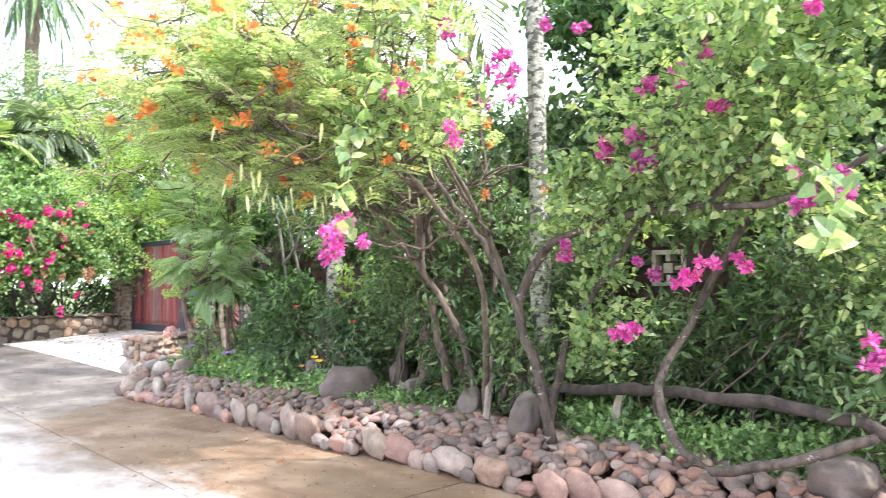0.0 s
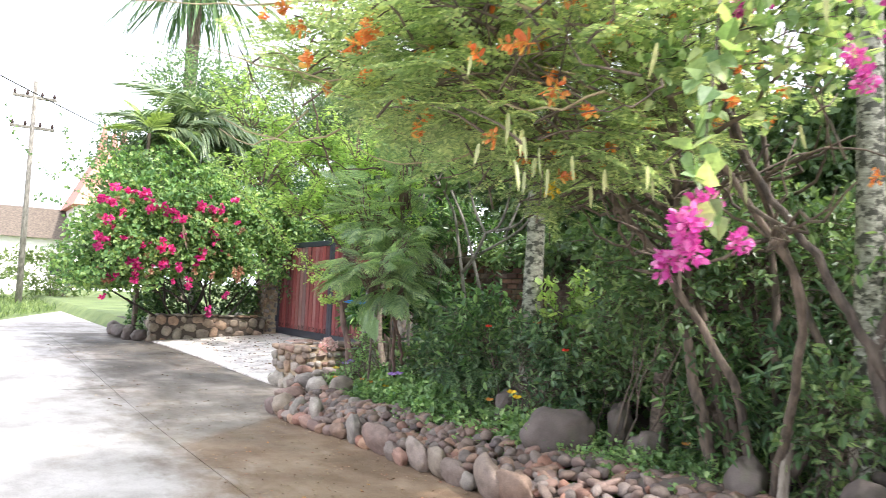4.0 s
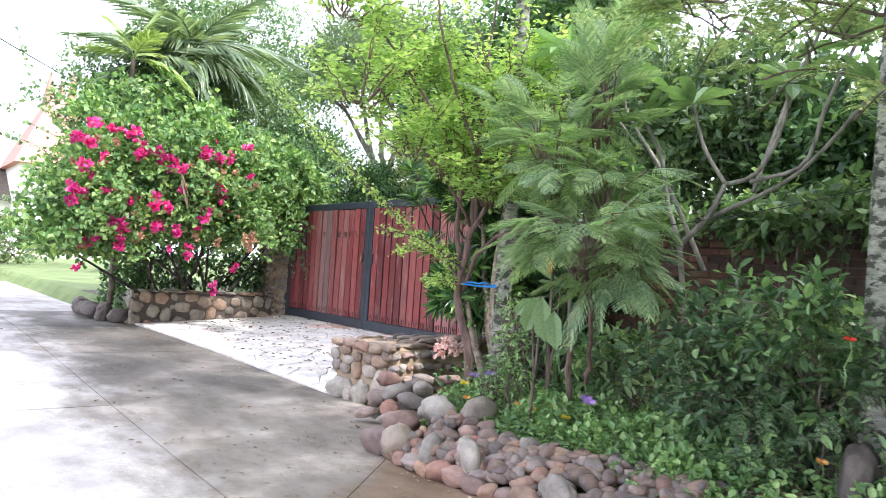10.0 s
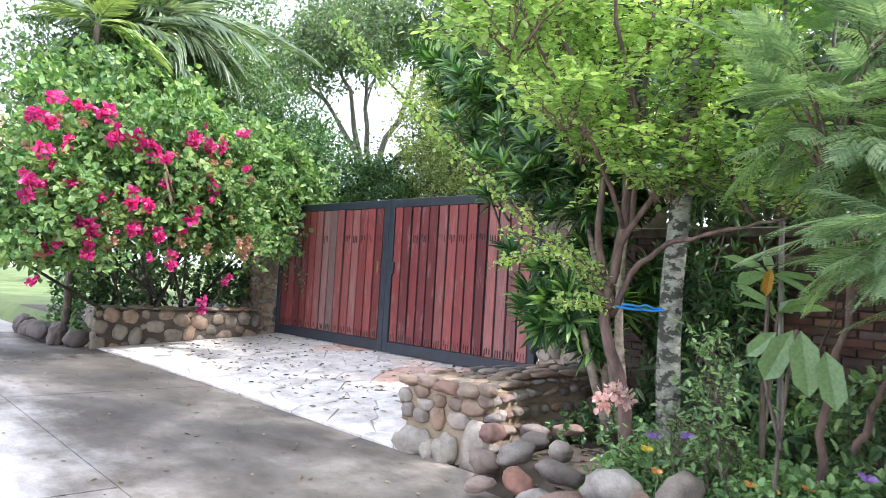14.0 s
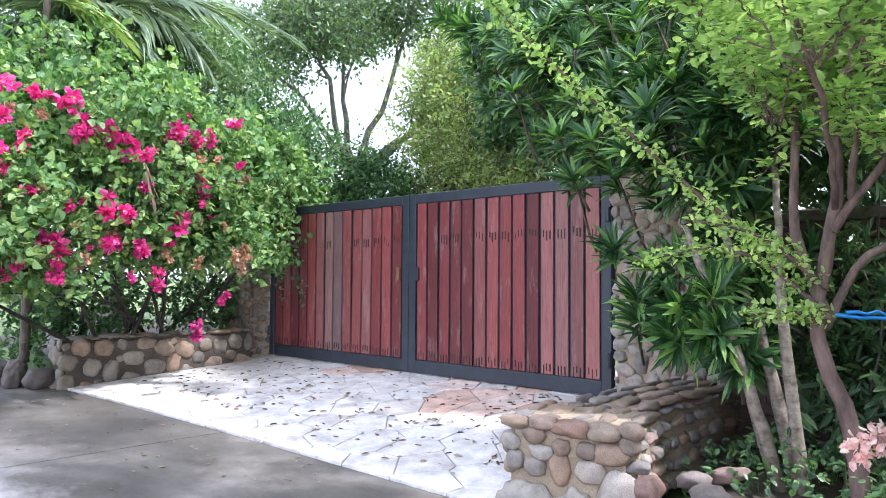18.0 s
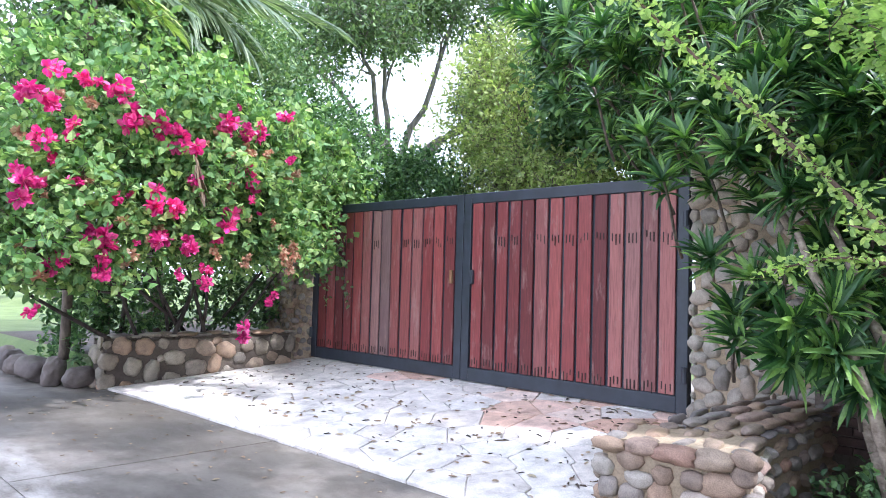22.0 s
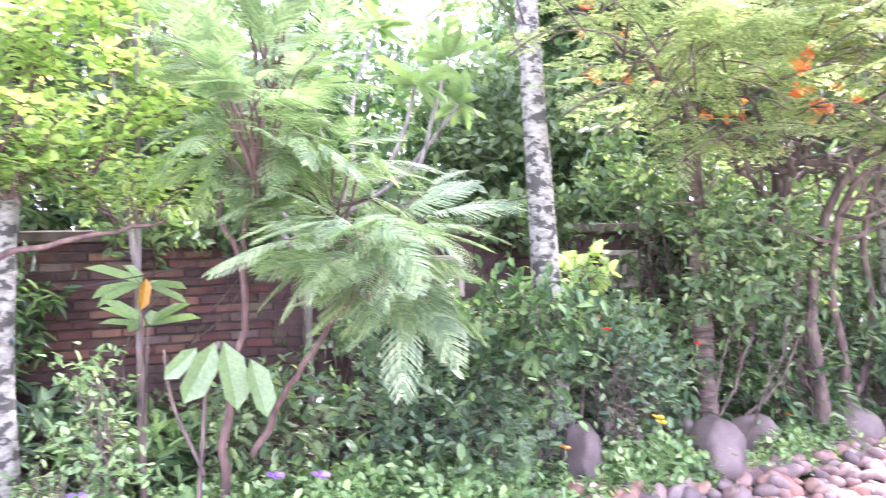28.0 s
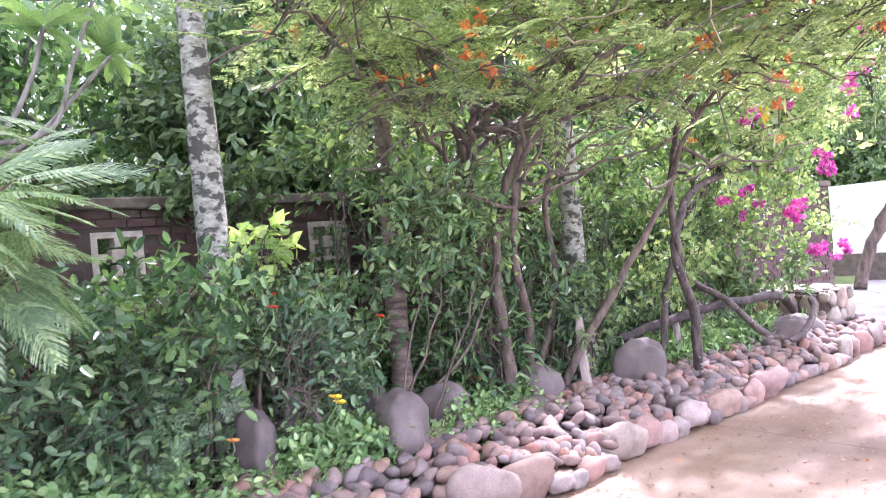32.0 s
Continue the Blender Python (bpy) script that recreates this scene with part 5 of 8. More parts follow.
# ---- magenta bougainvillea at the start of the bed ----
def build_magenta():
    r = rng(111)
    ob = plant("bougainvillea", (4.4, 3.55, 0.3), "bougainvillea with magenta bracts on crooked bare trunks", "shrub", "bougainvilleas")
    wood, leaves = Soup(), Soup()
    lines = [([(4.4, 3.5, 0.3), (4.35, 3.56, 0.8), (4.35, 3.76, 1.24), (4.35, 3.52, 1.72), (4.35, 2.91, 1.94), (4.35, 2.4, 1.98), (4.3, 1.72, 1.97), (4.35, 1.2, 2.2)], 0.052, 0.02),
             ([(4.35, 3.7, 1.2), (4.2, 3.96, 1.77), (3.9, 4.2, 2.3), (3.5, 4.1, 2.7), (3.0, 3.7, 2.85)], 0.035, 0.012),
             ([(4.75, 1.9, 2.3), (5.0, 2.35, 1.75), (5.08, 2.70, 1.25), (5.03, 2.73, 1.10), (4.80, 2.76, 0.93), (4.55, 2.68, 0.78), (4.40, 2.53, 0.52), (4.26, 2.22, 0.37), (4.25, 1.85, 0.44), (4.35, 1.49, 0.58), (4.45, 1.32, 0.65)], 0.034, 0.04),
             ([(4.35, 3.0, 1.9), (4.6, 2.6, 2.6), (4.7, 2.3, 3.3)], 0.03, 0.012), ([(4.3, 2.2, 1.95), (4.5, 1.7, 2.6), (4.6, 1.4, 3.2)], 0.025, 0.01),
             ([(4.6, 3.7, 0.3), (4.62, 3.5, 1.05), (4.65, 3.0, 1.75), (4.8, 2.6, 2.4)], 0.04, 0.02)]
    for i, (line, a, b) in enumerate(lines):
        p = through_points(line, 30) + r.normal(size=(30, 3)) * 0.007
        wood.tube(p, np.linspace(a, b, 30) * 0.82, 9, i, 0.16)
    clumps = [((4.5, 2.2, 2.75), (0.75, 0.9, 0.75), 420), ((4.7, 1.4, 2.6), (0.7, 0.8, 0.9), 380), ((4.25, 1.75, 3.5), (0.8, 0.9, 0.6), 300), ((4.6, 3.0, 2.15), (0.45, 0.6, 0.4), 160), ((3.3, 3.75, 2.75), (0.5, 0.5, 0.35), 90), ((4.9, 1.2, 1.6), (0.5, 0.8, 0.6), 200), ((4.75, 3.3, 1.3), (0.3, 0.4, 0.35), 90), ((4.45, 2.3, 2.2), (0.35, 0.8, 0.22), 150), ((3.2, 1.5, 3.1), (0.7, 0.6, 0.4), 130)]
    for c, rad, n in clumps:
        p, d = clump_points(r, c, rad, n)
        sprigs(leaves, wood, r, p, d, T_BOUG, 0.062, 8, 0.28, 0.15, 0.7, 0.6)
    # long leafy runner hanging out over the road with its flower head
    for line, n, sz in (([(3.1, 3.75, 2.95), (2.75, 3.55, 2.75), (2.5, 3.4, 2.3), (2.42, 3.37, 2.0), (2.4, 3.36, 1.8)], 46, 0.085), ([(3.4, 3.6, 3.3), (2.95, 3.45, 3.2), (2.72, 3.4, 3.05), (2.65, 3.36, 2.8)], 30, 0.07), ([(3.9, 1.6, 2.2), (3.0, 1.0, 1.85), (2.6, 0.9, 1.62)], 40, 0.08), ([(4.6, 3.3, 2.4), (4.5, 3.1, 2.9), (4.45, 3.05, 3.3)], 30, 0.06)):
        p = through_points(line, 30)
        wood.tube(p, np.linspace(0.008, 0.003, 30), 5)
        q = p[r.integers(3, 30, n)] + r.normal(size=(n, 3)) * 0.025
        leaves.bake(*T_BOUG, q, unit(r.normal(size=(n, 3)) + np.array([0, 0, -0.5])), r.normal(size=(n, 3)) + np.array([-0.8, -0.8, 0.4]), sz * r.uniform(0.8, 1.3, n))
    local(ob, wood.mesh("trunk", M_BARK_LICHEN, True), "trunk", "crooked dark brown trunk flecked with lichen")
    local(ob, leaves.mesh("crown", M_LEAF_SOFT), "crown")
    zs = [(2.46, 2.77), (2.26, 2.75), (2.05, 2.86), (1.99, 2.54), (2.61, 2.41), (2.8, 2.4), (2.51, 2.26), (3.1, 1.74), (3.2, 1.68), (2.23, 1.53), (2.1, 1.62), (1.93, 1.64), (1.58, 2.12), (1.51, 1.94), (1.34, 2.0), (1.23, 1.2), (1.24, 1.06)]
    flowers_on(ob, [(4.12 + r.uniform(-0.1, 0.1), y, z) for y, z in zs], T_SPRAYS, 0.085, M_FL_MAGENTA, 112, label="magenta bract cluster")
    flowers_on(ob, [(2.36, 3.46, 1.66), (2.46, 3.26, 1.73), (2.42, 3.37, 1.85), (2.29, 3.33, 1.78), (2.4, 3.42, 1.74), (2.35, 3.36, 1.69), (2.89, 3.58, 2.70), (2.95, 3.52, 2.74), (3.12, 3.24, 2.47), (3.14, 3.22, 2.38), (4.0, 3.7, 3.1), (3.95, 3.72, 2.85), (4.05, 3.55, 2.86)], T_CLUSTER, 0.066, M_FL_MAGENTA, 113, label="magenta bract cluster")
    flowers_on(ob, [(5.2, 2.5, 2.4), (4.75, 2.5, 2.46), (4.3, 2.6, 2.37), (4.2, 2.6, 1.64), (4.4, 2.6, 1.52), (3.8, 2.45, 1.2), (4.1, 0.9, 2.5), (3.7, 1.3, 2.9), (4.4, 0.8, 3.0), (3.9, 3.5, 3.15), (3.85, 3.4, 2.95), (3.6, 3.75, 3.3), (4.1, 3.3, 3.35), (4.0, 2.9, 3.2)], T_SPRAYS, 0.09, M_FL_MAGENTA, 114, label="magenta bract cluster")


build_magenta()

# ---- hot-pink bougainvillea over the low wall by the gate ----
def bunches(masses, seed, thin, size, sprigs_each):
    """Break broad leaf masses into a sparse core and many small dense bunches over their outside."""
    r = rng(seed)
    out = [(c, rad, int(n * thin)) for c, rad, n in masses]
    for c, rad, n in masses:
        for _ in range(max(2, int(n * (1 - thin) / sprigs_each))):
            e = unit(r.normal(size=3) + np.array([-0.2, -0.7, 0.2]))
            k = size * r.uniform(0.7, 1.4)
            out.append((tuple(np.asarray(c) + e * np.asarray(rad) * r.uniform(0.8, 1.08)), (k, k, k * 0.7), sprigs_each))
    return out


BOU = [((3.4, 18.0, 2.35), (0.95, 0.95, 0.88), 850), ((4.5, 17.95, 2.6), (0.95, 0.9, 1.0), 950), ((5.4, 18.1, 2.7), (0.9, 0.85, 0.95), 850), ((2.9, 17.3, 1.7), (0.6, 0.45, 0.4), 170), ((3.9, 17.4, 3.35), (0.5, 0.4, 0.35), 110), ((6.4, 18.6, 3.0), (0.95, 0.6, 0.65), 560), ((4.3, 18.7, 3.5), (1.7, 0.9, 0.9), 800), ((2.7, 18.2, 2.1), (0.55, 0.7, 0.75), 280), ((5.1, 18.4, 2.0), (0.9, 0.6, 0.35), 280), ((7.1, 18.9, 2.8), (0.75, 0.5, 0.45), 330), ((3.5, 18.2, 1.75), (0.8, 0.6, 0.3), 180), ((6.6, 18.45, 2.4), (0.2, 0.22, 0.25), 70), ((6.68, 18.32, 1.9), (0.1, 0.12, 0.35), 46)]
bou = shrub("bougainvillea", (5.2, 19.6, 0.5), "tall bougainvillea with hot-pink bracts spilling over the low wall", bunches(BOU, 120, 0.45, 0.24, 17),
            T_BOUG, 0.094, M_LEAF_PINKB, M_BARK_DARK, 121, per=7, length=0.28, stems=16, stem_r=0.03, up=0.1, group="bougainvilleas", spread_base=0.7, flat=0.6)


def vine(ob, lines, leaf, n, seed, tmpl, mat, r0=0.006):
    r = rng(seed)
    leaves = Soup()
    for line in lines:
        wood = Soup()
        p = through_points(line, 24)
        wood.tube(p, np.linspace(r0, r0 * 0.4, 24), 5)
        q = p[r.integers(2, 24, n)] + r.normal(size=(n, 3)) * 0.03
        leaves.bake(*tmpl, q, unit(r.normal(size=(n, 3)) + np.array([0, 0, -0.4])), r.normal(size=(n, 3)) + np.array([-0.6, -0.8, 0.5]), leaf * r.uniform(0.7, 1.2, n))
        local(ob, wood.mesh("runner", M_BARK_BROWN, True), "runner")
    local(ob, leaves.mesh("runner_foliage", mat), "runner_foliage")


vine(bou, [[(6.6, 18.5, 2.9), (6.8, 18.3, 2.3), (6.9, 18.1, 1.7), (6.95, 17.98, 1.15)], [(6.5, 18.5, 2.8), (6.75, 18.5, 2.2), (6.85, 18.45, 1.6), (6.9, 18.4, 1.2)], [(6.2, 18.4, 2.6), (6.4, 18.4, 2.1), (6.5, 18.45, 1.5)], [(3.0, 18.0, 3.0), (2.2, 18.5, 3.4), (1.4, 19.3, 4.3), (1.1, 19.8, 5.1)], [(3.2, 18.0, 3.1), (2.4, 18.8, 3.9), (2.1, 19.4, 5.0)], [(2.9, 17.6, 2.4), (2.2, 17.4, 2.9), (1.6, 17.3, 3.0)], [(2.9, 17.5, 1.9), (2.2, 17.2, 2.2), (1.7, 17.1, 2.0)], [(3.0, 17.8, 3.0), (2.4, 17.9, 3.5), (2.1, 18.0, 3.8)], [(3.9, 17.5, 3.4), (3.7, 17.5, 3.9), (3.4, 17.4, 4.1)], [(3.0, 17.4, 1.4), (2.4, 17.2, 1.5), (2.1, 17.1, 1.2)]], 0.07, 70, 122, T_BOUG, M_LEAF_BOUG)
# flower heads over the face: along, height, size
FACE = [(2.84, 3.29, 1.2), (2.66, 3.05, 1), (3.17, 3.24, 1), (2.9, 2.99, 1), (3.49, 3.17, 1.3), (3.63, 3.01, 1.3), (3.88, 2.94, 1.3), (3.07, 2.85, 1), (2.76, 2.71, 1), (4.53, 3.05, 1.1), (4.74, 3.04, 0.7), (4.96, 3.04, 1), (5.18, 3.29, 0.8), (5.3, 2.82, 0.6), (4.07, 2.81, 0.8), (2.93, 2.5, 0.7)]
FACE += [(2.7, 2.34, 0.8), (2.81, 2.29, 0.9), (3.11, 2.34, 0.8), (2.66, 2.14, 1.2), (3.48, 2.23, 0.7), (4.2, 2.47, 0.8), (4.78, 2.63, 0.8), (4.88, 2.52, 0.6), (4.84, 2.37, 0.6), (3.84, 2.25, 1), (3.99, 2.17, 1.1), (4.58, 2.05, 1), (4.5, 1.92, 0.8), (3.22, 1.85, 0.9)]
FACE += [(3.35, 1.78, 0.9), (2.98, 1.57, 1.2), (3.29, 1.53, 1), (3.86, 1.87, 0.8), (4.16, 1.82, 0.7), (4.37, 1.61, 0.8), (4.36, 1.48, 0.8), (4.08, 1.52, 0.5), (5.15, 1.3, 0.6), (4.81, 1.02, 1.1), (2.85, 1.21, 0.7), (2.85, 1.61, 0.5)]
for k, (x, z, w) in enumerate(FACE):
    flowers_on(bou, [(x, 17.02 + 0.06 * math.sin(x * 9), z)], T_SPRAYS[k % 4], 0.15 * w, M_FL_PINK, 1230 + k, label="hot-pink bract cluster")
rr = rng(124)
flowers_on(bou, [(rr.uniform(2.7, 5.5), 17.12, rr.uniform(1.4, 3.1)) for _ in range(34)], T_SPRAYS, 0.085, M_FL_CORAL, 125, label="faded coral and buff bract cluster")

flowers_on(bou, [(rr.uniform(2.5, 5.4), rr.uniform(17.0, 17.3), rr.uniform(1.3, 3.5)) for _ in range(14)], T_SPRAYS, 0.05, M_FL_PINK, 126, label="hot-pink bract cluster")

young = Soup()
for c, rad, n in (((3.2, 17.5, 1.9), (0.8, 0.5, 0.7), 240), ((4.5, 17.3, 2.5), (0.9, 0.4, 0.8), 240), ((5.6, 17.7, 2.2), (0.6, 0.45, 0.7), 150)):
    p, d = clump_points(rr, c, rad, n)
    sprigs(young, None, rr, p, d, T_BOUG, 0.085, 7, 0.3, 0.2, 0.7, 0.6)
local(bou, young.mesh("young_foliage", M_LEAF_PINKB), "young_foliage", "young yellow-green leaves")
s = Soup()
s.tube([(4.17, 16.95, 2.7), (4.2, 16.95, 2.63), (4.22, 16.95, 2.55)], [0.012, 0.015, 0.008], 5)
s.bake(*t_blade(0.16, 0.1, 4, 0.0), np.array([(4.2, 16.95, 2.62)] * 7) + rr.normal(size=(7, 3)) * 0.006, np.array([0.25, 0, -1.0]) + rr.normal(size=(7, 3)) * 0.12, rr.normal(size=(7, 3)), rr.uniform(0.3, 0.45, 7))
tagged(put("dead_frond", s.mesh("dead_frond", M_LEAF_DRY)), "dry bleached dead frond caught in the bougainvillea", "leaf")

# ---- small-leaved lime tree by the low wall, leaning trunk ----
def build_lime():
    r = rng(131)
    ob = plant("small_tree", (4.72, 10.4, 0.3), "small tree with smooth reddish trunks and lime-green leaves", "tree")
    wood, leaves = Soup(), Soup()
    lines = [([(4.84, 10.55, 0.2), (4.8, 10.62, 0.85), (4.74, 10.75, 1.27), (4.8, 10.74, 1.55), (4.8, 10.66, 1.95), (4.85, 10.7, 2.5), (4.95, 10.8, 3.2)], 0.05, 0.015),
             ([(4.8, 10.72, 1.3), (4.8, 10.58, 1.6), (4.8, 10.32, 1.79), (4.8, 10.02, 1.86), (4.85, 9.6, 1.95)], 0.03, 0.01),
             ([(4.8, 10.7, 1.35), (4.8, 10.85, 1.7), (4.82, 10.85, 2.3), (4.95, 10.9, 3.0), (5.0, 11.0, 3.9)], 0.035, 0.01),
             ([(4.8, 10.68, 1.8), (4.82, 10.4, 2.2), (4.9, 10.2, 2.7), (5.0, 10.1, 3.5)], 0.028, 0.01), ([(4.8, 10.6, 1.95), (4.7, 10.5, 2.6), (4.7, 10.45, 3.4), (4.75, 10.4, 4.3)], 0.025, 0.008), ([(4.8, 10.66, 1.9), (4.35, 10.6, 2.35), (3.9, 10.6, 2.7), (3.45, 10.6, 3.2)], 0.022, 0.007), ([(4.82, 10.7, 2.3), (4.3, 10.8, 3.0), (3.7, 10.8, 3.6), (3.4, 10.8, 4.1)], 0.022, 0.007), ([(4.7, 10.5, 2.5), (4.2, 10.45, 3.4), (3.9, 10.4, 4.4)], 0.02, 0.007)]
    for i, (line, a, b) in enumerate(lines):
        wood.tube(through_points(line, 18) + r.normal(size=(18, 3)) * 0.006, np.linspace(a, b, 18) * (1.0 if i < 1 else 0.82), 8, i, 0.08)
    for c, rad, n in [((4.8, 10.6, 2.7), (0.45, 0.6, 0.5), 250), ((4.9, 10.05, 2.35), (0.4, 0.45, 0.35), 170), ((4.95, 11.0, 3.4), (0.4, 0.4, 0.7), 220), ((4.8, 10.35, 3.5), (0.4, 0.4, 0.8), 230), ((4.95, 9.75, 2.05), (0.3, 0.45, 0.2), 120), ((4.6, 10.9, 2.5), (0.4, 0.35, 0.35), 140), ((4.5, 11.2, 3.3), (0.35, 0.35, 0.5), 120), ((4.9, 9.85, 3.0), (0.3, 0.35, 0.5), 130), ((4.55, 10.5, 4.4), (0.4, 0.5, 0.5), 130), ((4.7, 10.3, 2.15), (0.35, 0.4, 0.2), 110), ((3.5, 10.6, 3.0), (0.5, 0.5, 0.45), 190), ((3.95, 10.5, 2.6), (0.45, 0.5, 0.35), 150), ((3.4, 10.8, 3.75), (0.5, 0.5, 0.5), 170), ((4.1, 10.9, 3.4), (0.45, 0.45, 0.5), 140), ((3.9, 10.4, 4.3), (0.5, 0.5, 0.5), 140)]:
        # ascending shoots with small leaf whorls set in tiers
        c, rad = np.asarray(c), np.asarray(rad)
        for k in range(n // 10):
            d0 = unit(r.normal(size=3) * np.array([1, 1, 0.5]))
            a = c + d0 * rad * 0.35 * r.random() - np.array([0, 0, rad[2] * 0.5])
            b = a + d0 * rad * r.uniform(0.7, 1.25) + np.array([0, 0, r.uniform(0.15, 0.55)])
            p = curve(a, b, 14, np.array([0, 0, 0.05]), 0.012, int(r.integers(9999)))
            wood.tube(p, np.linspace(0.007, 0.0025, 14), 4)
            for q in p[3:]:
                m = int(r.integers(5, 10))
                out = unit(r.normal(size=(m, 3)) * np.array([1, 1, 0.35]) + np.array([0, 0, 0.1]))
                leaves.bake(*T_ROUND, q + out * r.uniform(0.005, 0.09, (m, 1)), out, np.array([0, 0, 1.0]) + 0.3 * r.normal(size=(m, 3)), 0.056 * r.uniform(0.6, 1.25, m))
    # long arching shoots clothed in small leaves
    for k, (line, n) in enumerate(((([(4.8, 10.75, 1.55), (4.4, 11.06, 1.85), (4.1, 11.35, 2.2), (3.87, 11.6, 2.51), (3.6, 11.85, 2.85), (3.35, 12.05, 3.2)], 420), ([(4.75, 10.75, 1.42), (4.7, 11.04, 1.66), (4.7, 11.25, 1.71), (4.68, 11.66, 1.64)], 170), ([(4.72, 10.68, 1.36), (4.6, 10.8, 1.38), (4.58, 11.02, 1.36)], 100), ([(4.75, 10.7, 1.5), (4.4, 10.9, 1.75), (4.1, 11.1, 1.82)], 90)))):
        p = through_points(line, 30)
        wood.tube(p, np.linspace(0.015, 0.004, 30), 6, k)
        n *= 2
        q = p[r.integers(2, 30, n)] + r.normal(size=(n, 3)) * np.array([0.035, 0.035, 0.025])
        leaves.bake(*T_ROUND, q, unit(r.normal(size=(n, 3)) + np.array([0, 0.2, 0.2])), np.array([0, 0, 0.9]) + 0.5 * r.normal(size=(n, 3)), 0.037 * r.uniform(0.7, 1.3, n))
    local(ob, wood.mesh("trunk", M_BARK_RED, True), "trunk")
    local(ob, leaves.mesh("crown", M_LEAF_LIME), "crown")
    s = Soup()
    s.tube(curve((4.74, 10.66, 1.37), (5.0, 10.33, 1.37), 8, (0, 0, -0.01), 0.006, 3), np.full(8, 0.009), 6)
    s.tube(curve((4.76, 10.62, 1.385), (5.0, 10.35, 1.355), 8, (0, 0, 0.01), 0.006, 4), np.full(8, 0.008), 6)
    cord = put("plastic_cord", s.mesh("plastic_cord", M_RIBBON, True))
    tagged(cord, "bright blue plastic cord tied between small tree and palm", "cord")


build_lime()

# ---- tall palms with lichen-patched trunks ----
palm_tree("palm", [(5.02, 10.38, 0.2), (5.0, 10.40, 1.5), (5.0, 10.34, 2.4), (5.05, 10.42, 4.0), (5.1, 10.5, 7.4)], [0.085, 0.07, 0.062, 0.06, 0.055], "slender palm with grey lichen-spotted trunk", M_PALM_BARK, M_LEAF_PALM, 11, 1.9, 141)
palm_tree("palm", [(5.06, 7.26, 0.2), (5.07, 7.27, 1.45), (5.12, 7.28, 3.3), (5.2, 7.35, 8.0)], [0.115, 0.078, 0.072, 0.066], "tall palm with pale trunk blotched dark by lichen", M_PALM_BARK, M_LEAF_PALM, 12, 2.3, 142)
palm_tree("palm", [(5.08, 4.12, 0.2), (5.08, 4.14, 2.0), (5.08, 4.17, 4.0), (5.05, 4.2, 7.8)], [0.11, 0.08, 0.076, 0.07], "tall palm with pale trunk blotched dark by lichen", M_PALM_BARK, M_LEAF_PALM, 12, 2.3, 143)
palm_tree("palm", [(5.27, 5.88, 0.2), (5.29, 5.86, 1.2), (5.31, 5.84, 2.6), (5.35, 5.8, 5.2)], [0.075, 0.062, 0.055, 0.05], "palm with dark scaly ringed trunk", M_SCALY_BARK, M_LEAF_PALM, 10, 1.8, 144, rings=0.14)

def rosettes(leaves, r, tips, template, leaf, count, up=0.3, flat=0.9, lo=-0.35, hi=1.0, roll=0.0):
    for t, d in tips:
        a = r.uniform(0, 6.28, count) + np.arange(count)
        e = r.uniform(lo, hi, count)
        base = unit(d)
        ref = unit(np.cross(base, [0.2, 0.3, 0.9]))
        sd = np.cross(base, ref)
        out = np.cos(a)[:, None] * ref + np.sin(a)[:, None] * sd
        D = unit(out + base * e[:, None] + np.array([0, 0, up]) * 0.5)
        leaves.bake(*template, np.repeat([t], count, 0) + D * 0.015, D, np.repeat([base], count, 0) + np.array([0, 0, flat]) + roll * r.normal(size=(count, 3)), leaf * r.uniform(0.7, 1.15, count))


# ---- feathery young tree ----
def build_fern_tree(name, place, stems, lobes, size, seed, label):
    """Feathery leaves set left and right along arching branchlets, in layered sprays."""
    r = rng(seed)
    ob = plant(name, place, label, "tree")
    wood, leaves = Soup(), Soup()
    for i, (line, a, b) in enumerate(stems):
        wood.tube(through_points(line, 18) + r.normal(size=(18, 3)) * 0.008, np.linspace(a, b, 18), 7, i, 0.08)
    for c, rad, n, rise in lobes:
        c, rad = np.asarray(c, float), np.asarray(rad, float)
        root = c - np.array([0, 0, rad[2] * 0.9])
        for k in range(n):
            a = k * 2.399 + r.uniform(-0.4, 0.4)
            tip = c + np.array([math.cos(a), math.sin(a), 0]) * rad * r.uniform(0.35, 0.95) + np.array([0, 0, rad[2] * r.uniform(-0.75, 1.0)])
            p = curve(root + r.normal(size=3) * 0.03, tip, 8, (0, 0, 0.12), 0.012, int(r.integers(9999)))
            wood.tube(p, np.linspace(0.009, 0.003, 8), 4)
            d = unit(p[-1] - p[-3])
            side = unit(np.cross([0, 0, 1.0], d) + 1e-6)
            for q in range(5):
                sg = (1, -1)[q % 2] if q < 4 else 0
                out = unit(d * r.uniform(0.5, 0.9) + side * sg * r.uniform(0.6, 1.1) + np.array([0, 0, rise + r.uniform(-0.1, 0.25)]))
                up = np.array([0, 0, 1.0]) - out * out[2] + 0.3 * r.normal(size=3)
                leaves.bake(*T_FERNS[int(r.integers(3))], [p[3 + q] if q < 4 else p[-1]], [out], [up], [size * r.uniform(0.7, 1.12)])
    local(ob, wood.mesh("trunk", M_BARK_RED, True), "trunk")
    local(ob, leaves.mesh("crown", M_LEAF_FERN), "crown")


